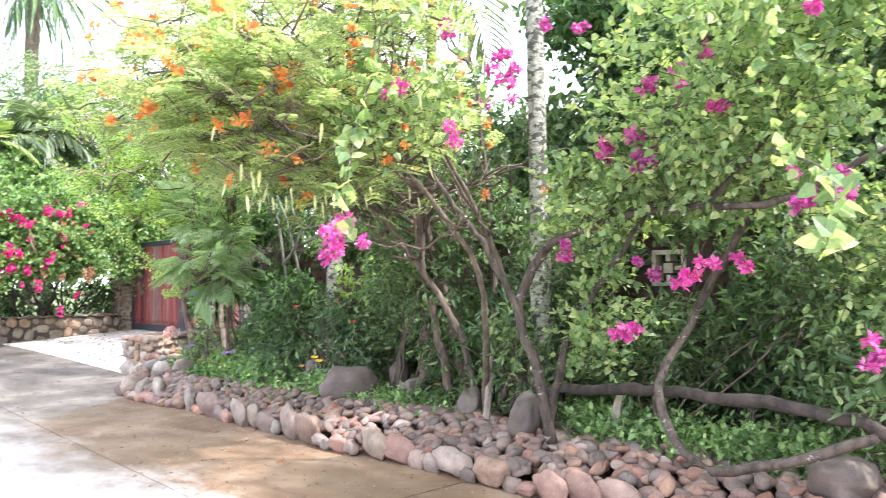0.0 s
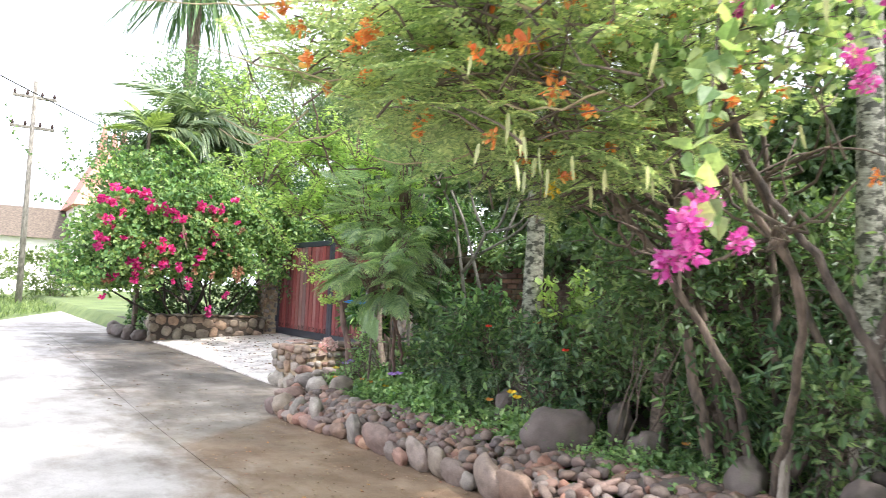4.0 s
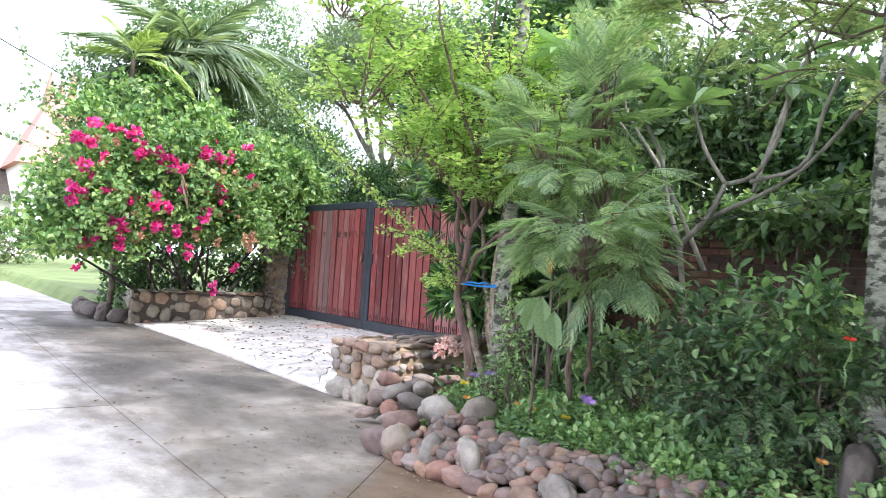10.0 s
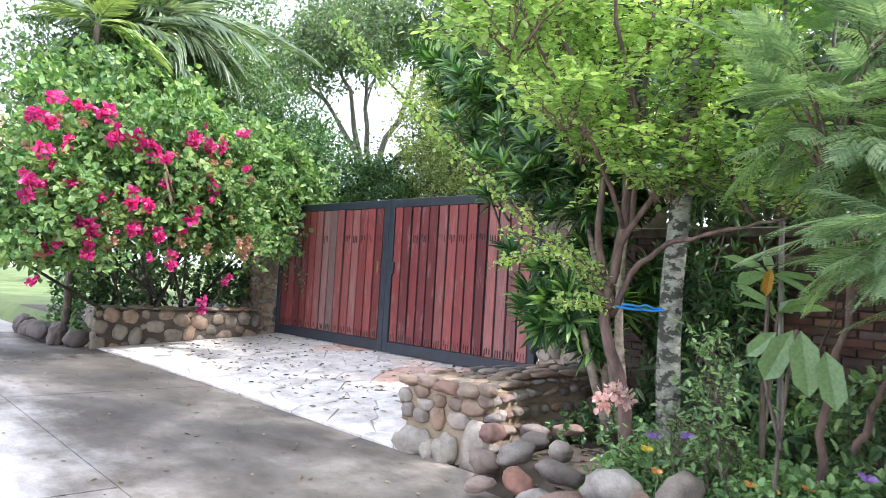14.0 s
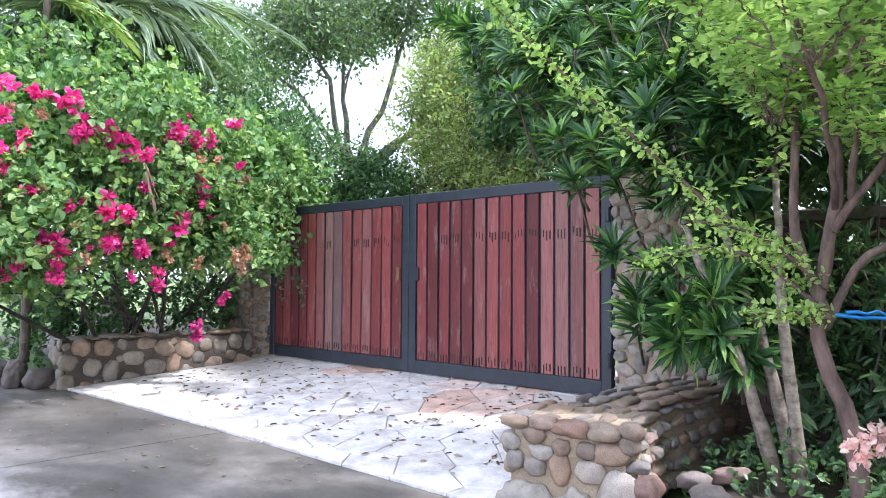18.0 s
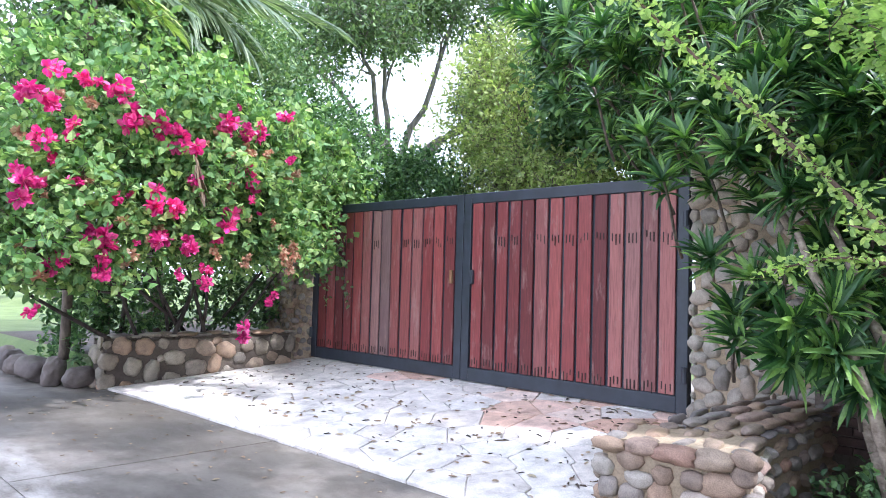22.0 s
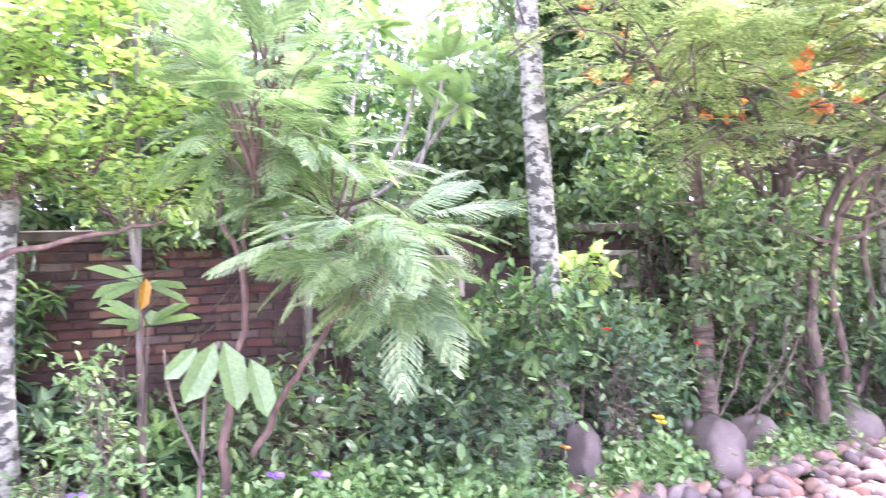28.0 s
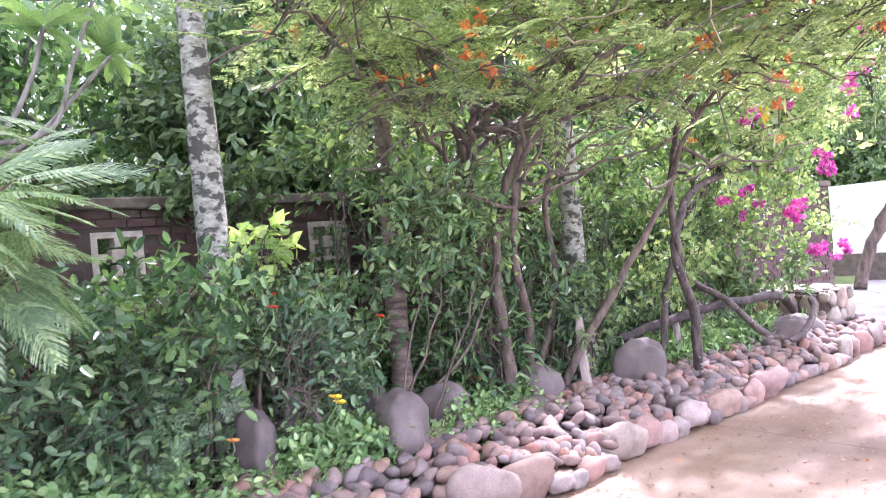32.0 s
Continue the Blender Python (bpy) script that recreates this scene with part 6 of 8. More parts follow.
build_fern_tree("feathery_tree", (4.74, 9.3, 0.3), [([(4.78, 9.34, 0.2), (4.76, 9.34, 0.82), (4.74, 9.31, 1.1), (4.74, 9.23, 1.44), (4.74, 9.26, 1.79), (4.74, 9.32, 1.92), (4.7, 9.26, 2.3), (4.5, 9.15, 2.6)], 0.026, 0.01), ([(4.74, 9.22, 1.5), (4.74, 9.19, 2.05), (4.6, 9.05, 2.45), (4.6, 8.95, 2.8)], 0.017, 0.007), ([(4.8, 9.2, 0.7), (4.6, 9.0, 1.1), (4.3, 8.8, 1.45), (4.1, 8.7, 1.6)], 0.02, 0.01)],
                [((4.1, 8.7, 1.78), (0.5, 0.55, 0.3), 20, -0.12), ((4.3, 9.2, 2.42), (0.46, 0.46, 0.4), 20, -0.15), ((4.45, 8.8, 2.1), (0.4, 0.42, 0.28), 12, -0.12), ((4.65, 9.05, 2.85), (0.28, 0.3, 0.42), 14, 0.3), ((4.3, 8.55, 1.55), (0.42, 0.42, 0.18), 10, -0.1)], 0.33, 157, "young tree with soft feathery grey-green fronds")


# ---- broad-leaved plants: frangipani and saplings ----
def build_frangipani(name, place, branches, leaf, count, seed, label, mat=M_LEAF_PLUM, bark=M_BARK_GREY, tmpl=None, thick=0.028):
    """Thick forked grey branches, each ending in a whorl of broad leaves."""
    r = rng(seed)
    ob = plant(name, place, label, "tree")
    tips = []
    for i, (line, a, b, leafy) in enumerate(branches):
        p = through_points(line, 12)
        s = Soup()
        s.tube(p, np.linspace(a, b, 12), 8, i, 0.06)
        local(ob, s.mesh("branch", bark, True), "branch")
        if leafy:
            tips.append((p[-1], p[-1] - p[-3]))
    s = Soup()
    s.add(*(tmpl or t_oval(0.34, 0.05, 0.18, 0.5)))
    blade = s.mesh("leaf", mat)
    for t, d in tips:
        base = Vector(unit(d))
        ref = base.cross(Vector((0.2, 0.3, 0.9))).normalized()
        for k in range(count):
            a = r.uniform(0, 6.28)
            D = (math.cos(a) * ref + math.sin(a) * base.cross(ref) + base * r.uniform(-0.35, 1.0) + Vector((0, 0, 0.15))).normalized()
            side = (base + Vector((0, 0, 0.9))).cross(D).normalized()
            m = Matrix((D, side, D.cross(side))).transposed().to_4x4()
            m.translation = Vector(t) + D * 0.015 - ob.location
            put("leaf", blade, ob, m @ Matrix.Scale(leaf * r.uniform(0.7, 1.15), 4))
    return ob


FR = [([(5.5, 8.75, 0.3), (5.4, 8.78, 1.2), (5.3, 8.79, 1.78)], 0.034, 0.03, 0), ([(5.3, 8.79, 1.78), (5.35, 8.95, 2.1), (5.3, 9.02, 2.51), (5.2, 9.1, 2.75)], 0.03, 0.02, 1), ([(5.3, 8.79, 1.78), (5.35, 8.6, 2.0), (5.4, 8.5, 2.24)], 0.034, 0.028, 0), ([(5.4, 8.5, 2.24), (5.35, 8.65, 2.5), (5.3, 8.74, 2.85)], 0.024, 0.018, 1), ([(5.4, 8.5, 2.24), (5.4, 8.31, 2.28), (5.4, 8.1, 2.6), (5.35, 8.02, 2.9)], 0.026, 0.018, 1), ([(5.4, 8.31, 2.25), (5.5, 8.0, 2.35), (5.5, 7.85, 2.75), (5.55, 7.7, 3.15)], 0.024, 0.017, 1), ([(5.4, 8.6, 2.0), (5.6, 8.1, 2.3), (5.65, 7.6, 2.85)], 0.026, 0.018, 1), ([(5.5, 8.7, 1.6), (5.6, 9.2, 2.4), (5.6, 9.66, 3.15), (5.6, 9.6, 3.6)], 0.03, 0.018, 1), ([(5.55, 9.4, 2.6), (5.5, 9.8, 3.1), (5.5, 10.0, 3.4)], 0.02, 0.015, 1), ([(5.6, 8.4, 2.2), (5.9, 8.3, 3.0), (5.95, 8.1, 3.5)], 0.024, 0.016, 1)]
FR = [(line, a * 0.68, b * 0.68, leafy) for line, a, b, leafy in FR]
build_frangipani("frangipani", (5.5, 8.75, 0.3), FR, 0.29, 17, 161, "frangipani with forked bare grey branches and broad leaf whorls")
paddle = build_frangipani("sapling", (4.45, 9.4, 0.3), [([(4.5, 9.5, 0.2), (4.52, 9.46, 0.8), (4.48, 9.4, 1.25), (4.44, 9.37, 1.33)], 0.014, 0.009, 0), ([(4.5, 9.45, 0.7), (4.6, 9.6, 1.1), (4.6, 9.62, 1.3)], 0.01, 0.008, 0)], 0.3, 6, 162, "sapling with large drooping paddle leaves", bark=M_BARK_BROWN)
s = Soup()
s.add(*t_oval(0.5, 0.05, 0.2, 0.5))
blade = s.mesh("leaf", M_LEAF_PLUM)
for k, (dy, oy, oz, size) in enumerate(((0.42, 0.02, 0.0, 0.31), (-0.22, -0.02, 0.0, 0.33), (-0.3, -0.14, -0.09, 0.29), (0.95, 0.1, -0.02, 0.2))):
    d = Vector((-0.12 - 0.06 * k, dy, -0.9)).normalized()
    side = Vector((-0.9, -0.35, 0.25)).cross(d).normalized()
    m = Matrix((d, side, d.cross(side))).transposed().to_4x4()
    m.translation = Vector((4.44, 9.37 + oy, 1.33 + oz)) - paddle.location
    put("leaf", blade, paddle, m @ Matrix.Scale(size, 4))
build_frangipani("sapling", (4.95, 9.75, 0.3), [([(4.95, 9.72, 0.2), (4.95, 9.75, 0.9), (4.92, 9.72, 1.62)], 0.02, 0.01, 1), ([(4.95, 9.74, 0.6), (5.0, 9.72, 1.1), (5.0, 9.7, 1.4)], 0.012, 0.008, 1)], 0.24, 8, 163, "sapling with long dull-green leaves and one yellow leaf", bark=M_BARK_BROWN, tmpl=t_oval(0.36, 0.05, 0.35, 0.5))
LANCE = t_oval(0.24, 0.05, 0.3, 0.5)
build_frangipani("sapling", (5.25, 9.75, 0.3), [([(5.25, 9.75, 0.2), (5.15, 9.75, 1.6), (5.02, 9.73, 2.6), (4.98, 9.72, 3.36)], 0.02, 0.011, 1), ([(5.15, 9.75, 1.6), (5.35, 9.85, 2.5), (5.5, 9.9, 3.3)], 0.016, 0.01, 1), ([(5.05, 9.73, 2.4), (5.2, 9.5, 2.9), (5.25, 9.4, 3.2)], 0.013, 0.009, 1), ([(5.35, 9.85, 2.5), (5.5, 9.6, 3.1), (5.62, 9.5, 3.75)], 0.013, 0.009, 1)], 0.36, 17, 164, "slender sapling ending in whorls of long light-green leaves", mat=M_LEAF_COVER, bark=M_BARK_GREY, tmpl=LANCE)
s = Soup()
s.bake(*t_oval(0.42, 0.06, 0.3, 0.5), [(4.88, 9.7, 1.66)], [(-0.2, 0.1, -1.0)], [(-1, -0.3, 0.1)], [0.165])
tagged(put("yellow_leaf", s.mesh("yellow_leaf", M_LEAF_AMBER)), "single dying yellow leaf hanging from the sapling", "leaf")


# ---- dark strap-leaved dracaena beside the gate pier ----
def build_dracaena():
    r = rng(171)
    ob = plant("dracaena", (5.75, 11.55, 0.3), "dense dracaena tree with dark glossy strap-leaf rosettes", "tree")
    leaves = Soup()
    for i, line in enumerate(([(5.64, 11.22, 0.2), (5.47, 11.38, 0.95), (5.55, 11.8, 1.9)], [(5.66, 11.08, 0.2), (5.56, 11.15, 1.0), (5.8, 11.3, 2.4)], [(5.7, 11.15, 0.2), (5.62, 11.28, 1.0), (5.95, 11.9, 2.4)], [(5.8, 11.3, 0.2), (6.0, 11.7, 1.3), (6.5, 12.9, 3.3)])):
        wood = Soup()
        wood.tube(through_points(line, 14) + r.normal(size=(14, 3)) * 0.006, np.linspace(0.046, 0.02, 14), 8, i, 0.1)
        local(ob, wood.mesh("trunk", M_BARK_PALE, True), "trunk")
    spots = [(13.46, 3.14), (13.36, 3.59), (12.49, 2.32), (12.12, 2.13), (11.89, 1.66), (12.23, 1.22), (12.11, 1.38), (11.89, 1.24), (11.58, 1.48), (11.39, 1.14), (11.48, 2.5), (11.55, 2.99), (11.42, 1.99), (11.72, 2.22), (11.9, 2.78), (12.24, 3.15), (12.74, 2.3), (12.6, 2.6), (12.9, 2.65), (12.4, 2.7), (12.8, 3.0), (12.5, 3.1), (12.85, 3.4), (12.39, 1.75), (12.26, 1.37), (12.1, 1.6), (12.75, 3.75), (12.3, 3.5)]
    high = [(14.6, 3.76), (14.25, 3.35), (13.9, 4.0), (14.1, 3.24), (13.85, 2.95), (13.6, 2.85), (13.3, 3.6), (13.5, 3.2), (14.4, 4.0), (14.9, 4.3), (13.2, 2.75), (13.0, 3.1), (14.0, 3.65), (13.6, 3.9)]
    tips = [(np.array((5.75 + r.uniform(-0.15, 0.15), y, z)), np.array((-0.5, -0.1 + 0.2 * r.normal(), 0.6))) for y, z in spots]
    tips += [(np.array((6.65 + r.uniform(-0.2, 0.2), y, z)), np.array((-0.6, 0.25 * r.normal(), 0.45))) for y, z in high]
    for c, rad, n in (((6.15, 11.9, 2.5), (0.5, 0.6, 1.0), 64), ((6.2, 11.6, 3.0), (0.6, 0.6, 0.9), 50), ((6.6, 12.8, 3.5), (0.7, 0.7, 0.7), 46), ((6.1, 11.5, 1.6), (0.35, 0.45, 0.4), 14), ((5.5, 11.95, 1.55), (0.25, 0.55, 0.55), 34), ((5.6, 11.4, 1.25), (0.3, 0.4, 0.3), 9), ((5.7, 11.8, 2.5), (0.3, 0.5, 0.6), 32), ((6.9, 13.8, 4.0), (0.7, 0.9, 0.6), 40)):
        p, d = clump_points(r, c, rad, n, 0.5)
        tips += [(a, b * 0.7 + np.array([-0.2, 0, 0.6])) for a, b in zip(p, d)]
    # the face of the pier stays open to view
    tips = tips[:42] + [(a, b) for a, b in tips[42:] if not (11.85 < a[1] < 12.75 and 0.6 < a[2] < 2.35)]
    blade = t_blade(0.17, 0.3, 4, 0.12)
    rosettes(leaves, r, tips, blade, 0.24, 30, 0.2, 0.3, 0.2, 1.6)
    # the leafy shoot behind each tip
    rosettes(leaves, r, [(t - unit(d) * 0.1, d) for t, d in tips], blade, 0.22, 16, 0.2, 0.3, 0.1, 0.7)
    twigs = Soup()
    for t, d in tips[::2]:
        twigs.tube(curve(t - unit(d) * 0.5 - np.array([-0.15, 0, 0.15]), t, 5, (0, 0, 0), 0.01, 1), np.linspace(0.014, 0.01, 5), 5)
    tagged(local(ob, twigs.mesh("twig", M_BARK_BROWN, True), "twig"), kind="stuff")
    local(ob, leaves.mesh("crown", M_LEAF_STRAP), "crown")


build_dracaena()

# ---- understorey shrubs ----
U = [((5.05, 7.65, 0.25), [((5.05, 7.65, 1.0), (0.45, 0.55, 0.5), 210), ((4.7, 7.65, 1.3), (0.35, 0.4, 0.25), 80)], T_OVAL, 0.085, M_LEAF_DARK), ((5.1, 8.3, 0.25), [((5.05, 8.3, 1.0), (0.45, 0.5, 0.5), 170)], T_OVAL, 0.09, M_LEAF_DARK),
     ((5.3, 6.6, 0.25), [((5.25, 6.7, 0.95), (0.5, 0.6, 0.45), 200), ((5.6, 6.2, 1.0), (0.5, 0.6, 0.42), 150)], T_OVAL, 0.085, M_LEAF_DARK), ((5.35, 5.4, 0.25), [((5.35, 5.4, 0.95), (0.45, 0.6, 0.55), 190)], T_OVAL, 0.08, M_LEAF_DARK),
     ((5.2, 4.6, 0.25), [((5.3, 4.5, 1.0), (0.5, 0.5, 0.6), 170)], T_LONG, 0.12, M_LEAF_DARK), ((5.4, 3.4, 0.25), [((5.45, 3.4, 0.85), (0.55, 0.6, 0.45), 220), ((5.6, 2.8, 2.25), (0.5, 0.6, 0.35), 120)], T_OVAL, 0.085, M_LEAF_DARK),
     ((5.2, 2.4, 0.25), [((5.75, 2.2, 0.95), (0.4, 0.7, 0.6), 190)], T_LONG, 0.13, M_LEAF_DARK), ((5.0, 1.3, 0.25), [((5.0, 1.3, 0.9), (0.5, 0.6, 0.55), 190)], T_OVAL, 0.09, M_LEAF_BOUG),
     ((5.6, 7.5, 0.25), [((5.7, 7.4, 0.95), (0.5, 0.7, 0.42), 170)], T_OVAL, 0.1, M_LEAF_BOUG), ((5.4, 9.9, 0.25), [((5.5, 9.9, 0.55), (0.4, 0.45, 0.25), 60)], T_LONG, 0.14, M_LEAF_DARK),
     ((5.9, 10.8, 0.25), [((6.1, 10.7, 0.7), (0.35, 0.5, 0.35), 60)], T_LONG, 0.15, M_LEAF_DARK), ((5.2, 9.0, 0.25), [((5.2, 9.0, 0.75), (0.35, 0.45, 0.35), 150)], T_OVAL, 0.085, M_LEAF_DARK), ((4.6, 10.15, 0.25), [((4.75, 10.1, 0.6), (0.22, 0.22, 0.3), 40)], T_OVAL, 0.05, M_LEAF_COVER),
     ((6.1, 5.0, 0.25), [((6.1, 5.0, 1.5), (0.5, 1.0, 0.9), 240)], T_OVAL, 0.09, M_LEAF_FAR), ((6.1, 2.4, 0.25), [((6.1, 2.0, 1.6), (0.5, 0.9, 1.0), 260)], T_OVAL, 0.09, M_LEAF_FAR), ((6.2, 8.0, 0.25), [((6.25, 8.2, 0.85), (0.4, 0.7, 0.42), 130)], T_OVAL, 0.09, M_LEAF_FAR)]
U += [((4.8, 6.95, 0.25), [((4.78, 6.98, 0.85), (0.2, 0.24, 0.4), 110)], T_OVAL, 0.07, M_LEAF_BLUE), ((5.15, 7.5, 0.25), [((5.1, 7.5, 1.0), (0.3, 0.4, 0.45), 170)], T_OVAL, 0.075, M_LEAF_DARK), ((4.72, 9.9, 0.25), [((4.7, 9.9, 0.95), (0.12, 0.12, 0.42), 70)], T_OVAL, 0.055, M_LEAF_COVER), ((4.85, 6.95, 0.25), [((4.95, 6.7, 0.75), (0.3, 0.3, 0.3), 90)], T_OVAL, 0.07, M_LEAF_DARK), ((5.0, 4.3, 0.25), [((4.95, 4.2, 0.8), (0.3, 0.4, 0.4), 130)], T_OVAL, 0.075, M_LEAF_DARK), ((4.95, 5.2, 0.25), [((5.0, 5.2, 0.75), (0.3, 0.4, 0.35), 120)], T_LONG, 0.1, M_LEAF_DARK),
      ((5.0, 3.0, 0.25), [((5.5, 3.0, 0.95), (0.35, 0.5, 0.45), 170), ((5.5, 2.0, 1.6), (0.4, 0.7, 0.45), 190)], T_OVAL, 0.075, M_LEAF_BOUG), ((5.3, 4.0, 0.25), [((5.3, 4.0, 1.9), (0.4, 0.6, 0.5), 190), ((5.4, 5.0, 2.0), (0.5, 0.7, 0.5), 200)], T_OVAL, 0.075, M_LEAF_DARK),
      ((6.3, 6.4, 0.25), [((6.3, 6.5, 0.9), (0.35, 0.7, 0.45), 200), ((6.5, 6.7, 2.05), (0.3, 0.5, 0.25), 110)], T_BOUG, 0.09, M_LEAF_FAR), ((6.3, 4.6, 0.25), [((6.4, 4.7, 2.0), (0.35, 0.7, 0.4), 200)], T_BOUG, 0.1, M_LEAF_FAR), ((6.3, 3.0, 0.25), [((6.4, 2.7, 2.35), (0.35, 0.8, 0.3), 200), ((6.2, 3.0, 0.85), (0.4, 0.7, 0.42), 200)], T_LONG, 0.15, M_LEAF_DARK),
      ((6.4, 8.5, 0.25), [((6.55, 8.3, 2.1), (0.3, 0.7, 0.3), 150)], T_BOUG, 0.1, M_LEAF_FAR), ((5.7, 5.9, 0.25), [((5.7, 5.8, 2.4), (0.5, 0.7, 0.5), 200)], T_OVAL, 0.09, M_LEAF_BOUG), ((6.35, 10.2, 0.25), [((6.4, 10.3, 0.6), (0.3, 0.9, 0.3), 90), ((6.5, 9.6, 2.12), (0.16, 0.45, 0.2), 70), ((6.5, 8.8, 2.12), (0.18, 0.4, 0.24), 80)], T_OVAL, 0.1, M_LEAF_DARK), ((6.4, 1.2, 0.25), [((6.3, 1.0, 1.5), (0.45, 0.8, 0.8), 260)], T_OVAL, 0.09, M_LEAF_DARK), ((5.0, 8.0, 0.25), [((5.0, 8.0, 0.8), (0.35, 0.4, 0.35), 140)], T_OVAL, 0.075, M_LEAF_DARK), ((5.05, 6.05, 0.25), [((4.9, 5.75, 1.75), (0.3, 0.45, 0.5), 230), ((4.9, 5.4, 1.5), (0.3, 0.35, 0.35), 110)], T_OVAL, 0.08, M_LEAF_BOUG)]
U += [((6.45, 10.9, 0.25), [((6.5, 10.9, 1.3), (0.22, 0.45, 0.65), 260), ((6.3, 10.7, 2.5), (0.4, 0.8, 0.3), 220)], T_LONG, 0.13, M_LEAF_DARK)]
for i, (b, cl, tm, lf, mt) in enumerate(U):
    mt = (M_LEAF_DARK, M_LEAF_BLUE, M_LEAF_BOUG)[i % 3] if mt is M_LEAF_DARK else mt
    shrub("shrub", b, "dense leafy green shrub in the garden bed", cl, tm, lf, mt, M_BARK_BROWN, 200 + i, per=7, length=0.26, group="shrubs of the bed", stem_r=0.012, inner=0.35)
shrub("shrub", (5.15, 7.0, 0.25), "shrub with yellow-green heart-shaped leaves beside the palm", [((5.2, 6.98, 1.5), (0.22, 0.24, 0.24), 34)], T_BOUG, 0.09, M_LEAF_LIME, M_BARK_BROWN, 230, per=5, length=0.2)

for i, (x, y, z) in enumerate(((5.0, 7.42, 0.85), (4.75, 7.9, 0.65))):
    shrub("herb", (x, y, 0.25), "feathery blue-green herb among the ground cover", [((x, y, z), (0.17, 0.2, 0.34), 50)], T_FEATHER, 0.12, M_LEAF_HERB, M_BARK_BROWN, 240 + i, per=4, length=0.2, category="plant", group="herbs of the bed", stem_r=0.007, twigs=False)

# ---- trees behind the garden wall and the gate ----
def big_tree(place, clumps, seed, label, leaf=0.14, mat=M_LEAF_FAR, bark=M_BARK_GREY, per=8, trunk=0.12, tmpl=T_OVAL, length=0.55, fork=0.45, stems=None, twigs=False):
    r = rng(seed)
    ob = plant("tree", place, label, "tree", "trees behind the wall")
    wood, leaves = Soup(), Soup()
    base = np.array(place, float)
    top = np.mean([c for c, _, _ in clumps], axis=0)
    f = base + (top - base) * fork
    wood.tube(curve(base, f, 10, (0.1, -0.1, 0), 0.03, seed), np.linspace(trunk, trunk * 0.75, 10), 9, seed, 0.06)
    for i, (c, rad, n) in enumerate(clumps):
        p = curve(f, c, 9, r.uniform(-0.3, 0.3, 3), 0.05, seed + i)
        wood.tube(p, np.linspace(trunk * 0.55, trunk * 0.12, 9), 7, i, 0.08)
        for k in range(5):
            e = np.asarray(c) + unit(r.normal(size=3)) * np.asarray(rad) * 0.85
            wood.tube(curve(p[r.integers(4, 9)], e, 6, r.uniform(-0.15, 0.15, 3), 0.03, k), np.linspace(trunk * 0.18, trunk * 0.05, 6), 5)
        q, d = clump_points(r, c, rad, n, 0.3)
        sprigs(leaves, wood if twigs else None, r, q, d, tmpl, leaf, per, length, 0.15, 0.8, 0.6, 1.0)
    local(ob, wood.mesh("trunk", bark, True), "trunk")
    local(ob, leaves.mesh("crown", mat), "crown")
    return ob


for i, (x, y, z, rx, ry, rz, n) in enumerate(((8.2, 1.0, 2.8, 1.0, 1.6, 1.9, 1500), (8.3, 3.6, 3.0, 1.0, 1.5, 2.1, 1600), (8.2, 5.6, 2.3, 1.0, 1.2, 1.2, 900), (8.4, 4.9, 4.0, 0.9, 0.9, 1.4, 650), (8.5, 9.3, 2.8, 0.8, 0.9, 1.2, 700), (8.6, 7.4, 2.9, 0.9, 1.2, 1.3, 330), (8.5, 11.0, 2.7, 1.0, 1.3, 1.5, 1200), (8.6, -1.5, 3.0, 1.2, 1.6, 2.0, 1300), (8.4, 8.2, 2.3, 0.6, 1.0, 0.75, 800))):
    big_tree((x, y, 0.15), [((x, y, z), (rx, ry, rz), n), ((x - 0.4, y + 0.5, z + rz * 0.8), (rx * 0.9, ry * 0.9, rz * 0.55), n // 2)], 300 + i, "dark leafy tree rising behind the garden wall", mat=M_LEAF_FAR if i in (0, 2, 4, 6) else M_LEAF_DARK, leaf=0.135, length=0.45, tmpl=T_FAR, per=9)
for i, (x, y, z, rx, ry, rz, n) in enumerate(((11.5, 2.5, 4.2, 1.8, 2.8, 3.2, 1800), (11.5, -2.5, 4.2, 1.8, 2.6, 3.2, 1500), (12.0, 7.5, 2.0, 1.6, 2.2, 1.1, 800), (17.0, 4.0, 4.5, 2.0, 5.0, 3.8, 1500), (9.5, -10.5, 3.2, 2.4, 1.4, 2.4, 1300), (4.5, -11.0, 3.0, 2.6, 1.4, 2.4, 1200))):
    big_tree((x, y, 0.1), [((x, y, z), (rx, ry, rz), n)], 320 + i, "broad tree in the grounds behind the wall", leaf=0.26, length=0.8, tmpl=T_FAR)
big_tree((8.6, 19.6, 0.3), [((8.2, 19.6, 3.1), (1.2, 0.9, 1.0), 1700), ((7.6, 20.5, 3.3), (1.0, 0.9, 1.0), 1200), ((9.0, 18.6, 2.9), (0.8, 0.9, 0.8), 1000), ((7.9, 20.3, 4.1), (0.9, 0.7, 0.6), 600)], 331, "dark bush behind the gate", mat=M_LEAF_DARK, leaf=0.085, length=0.35, tmpl=T_FAR)
big_tree((9.6, 17.3, 0.3), [((9.3, 17.2, 3.8), (0.8, 1.2, 1.2), 1900), ((9.2, 16.3, 3.0), (0.7, 1.0, 0.8), 1100), ((9.8, 17.4, 5.0), (0.7, 1.0, 0.7), 700), ((8.6, 15.4, 2.8), (0.5, 0.7, 0.5), 500)], 332, "yellow-green fine-leaved bush behind the gate", mat=M_LEAF_YELLOW, leaf=0.075, tmpl=T_FAR, length=0.35, bark=M_BARK_BROWN, twigs=True)
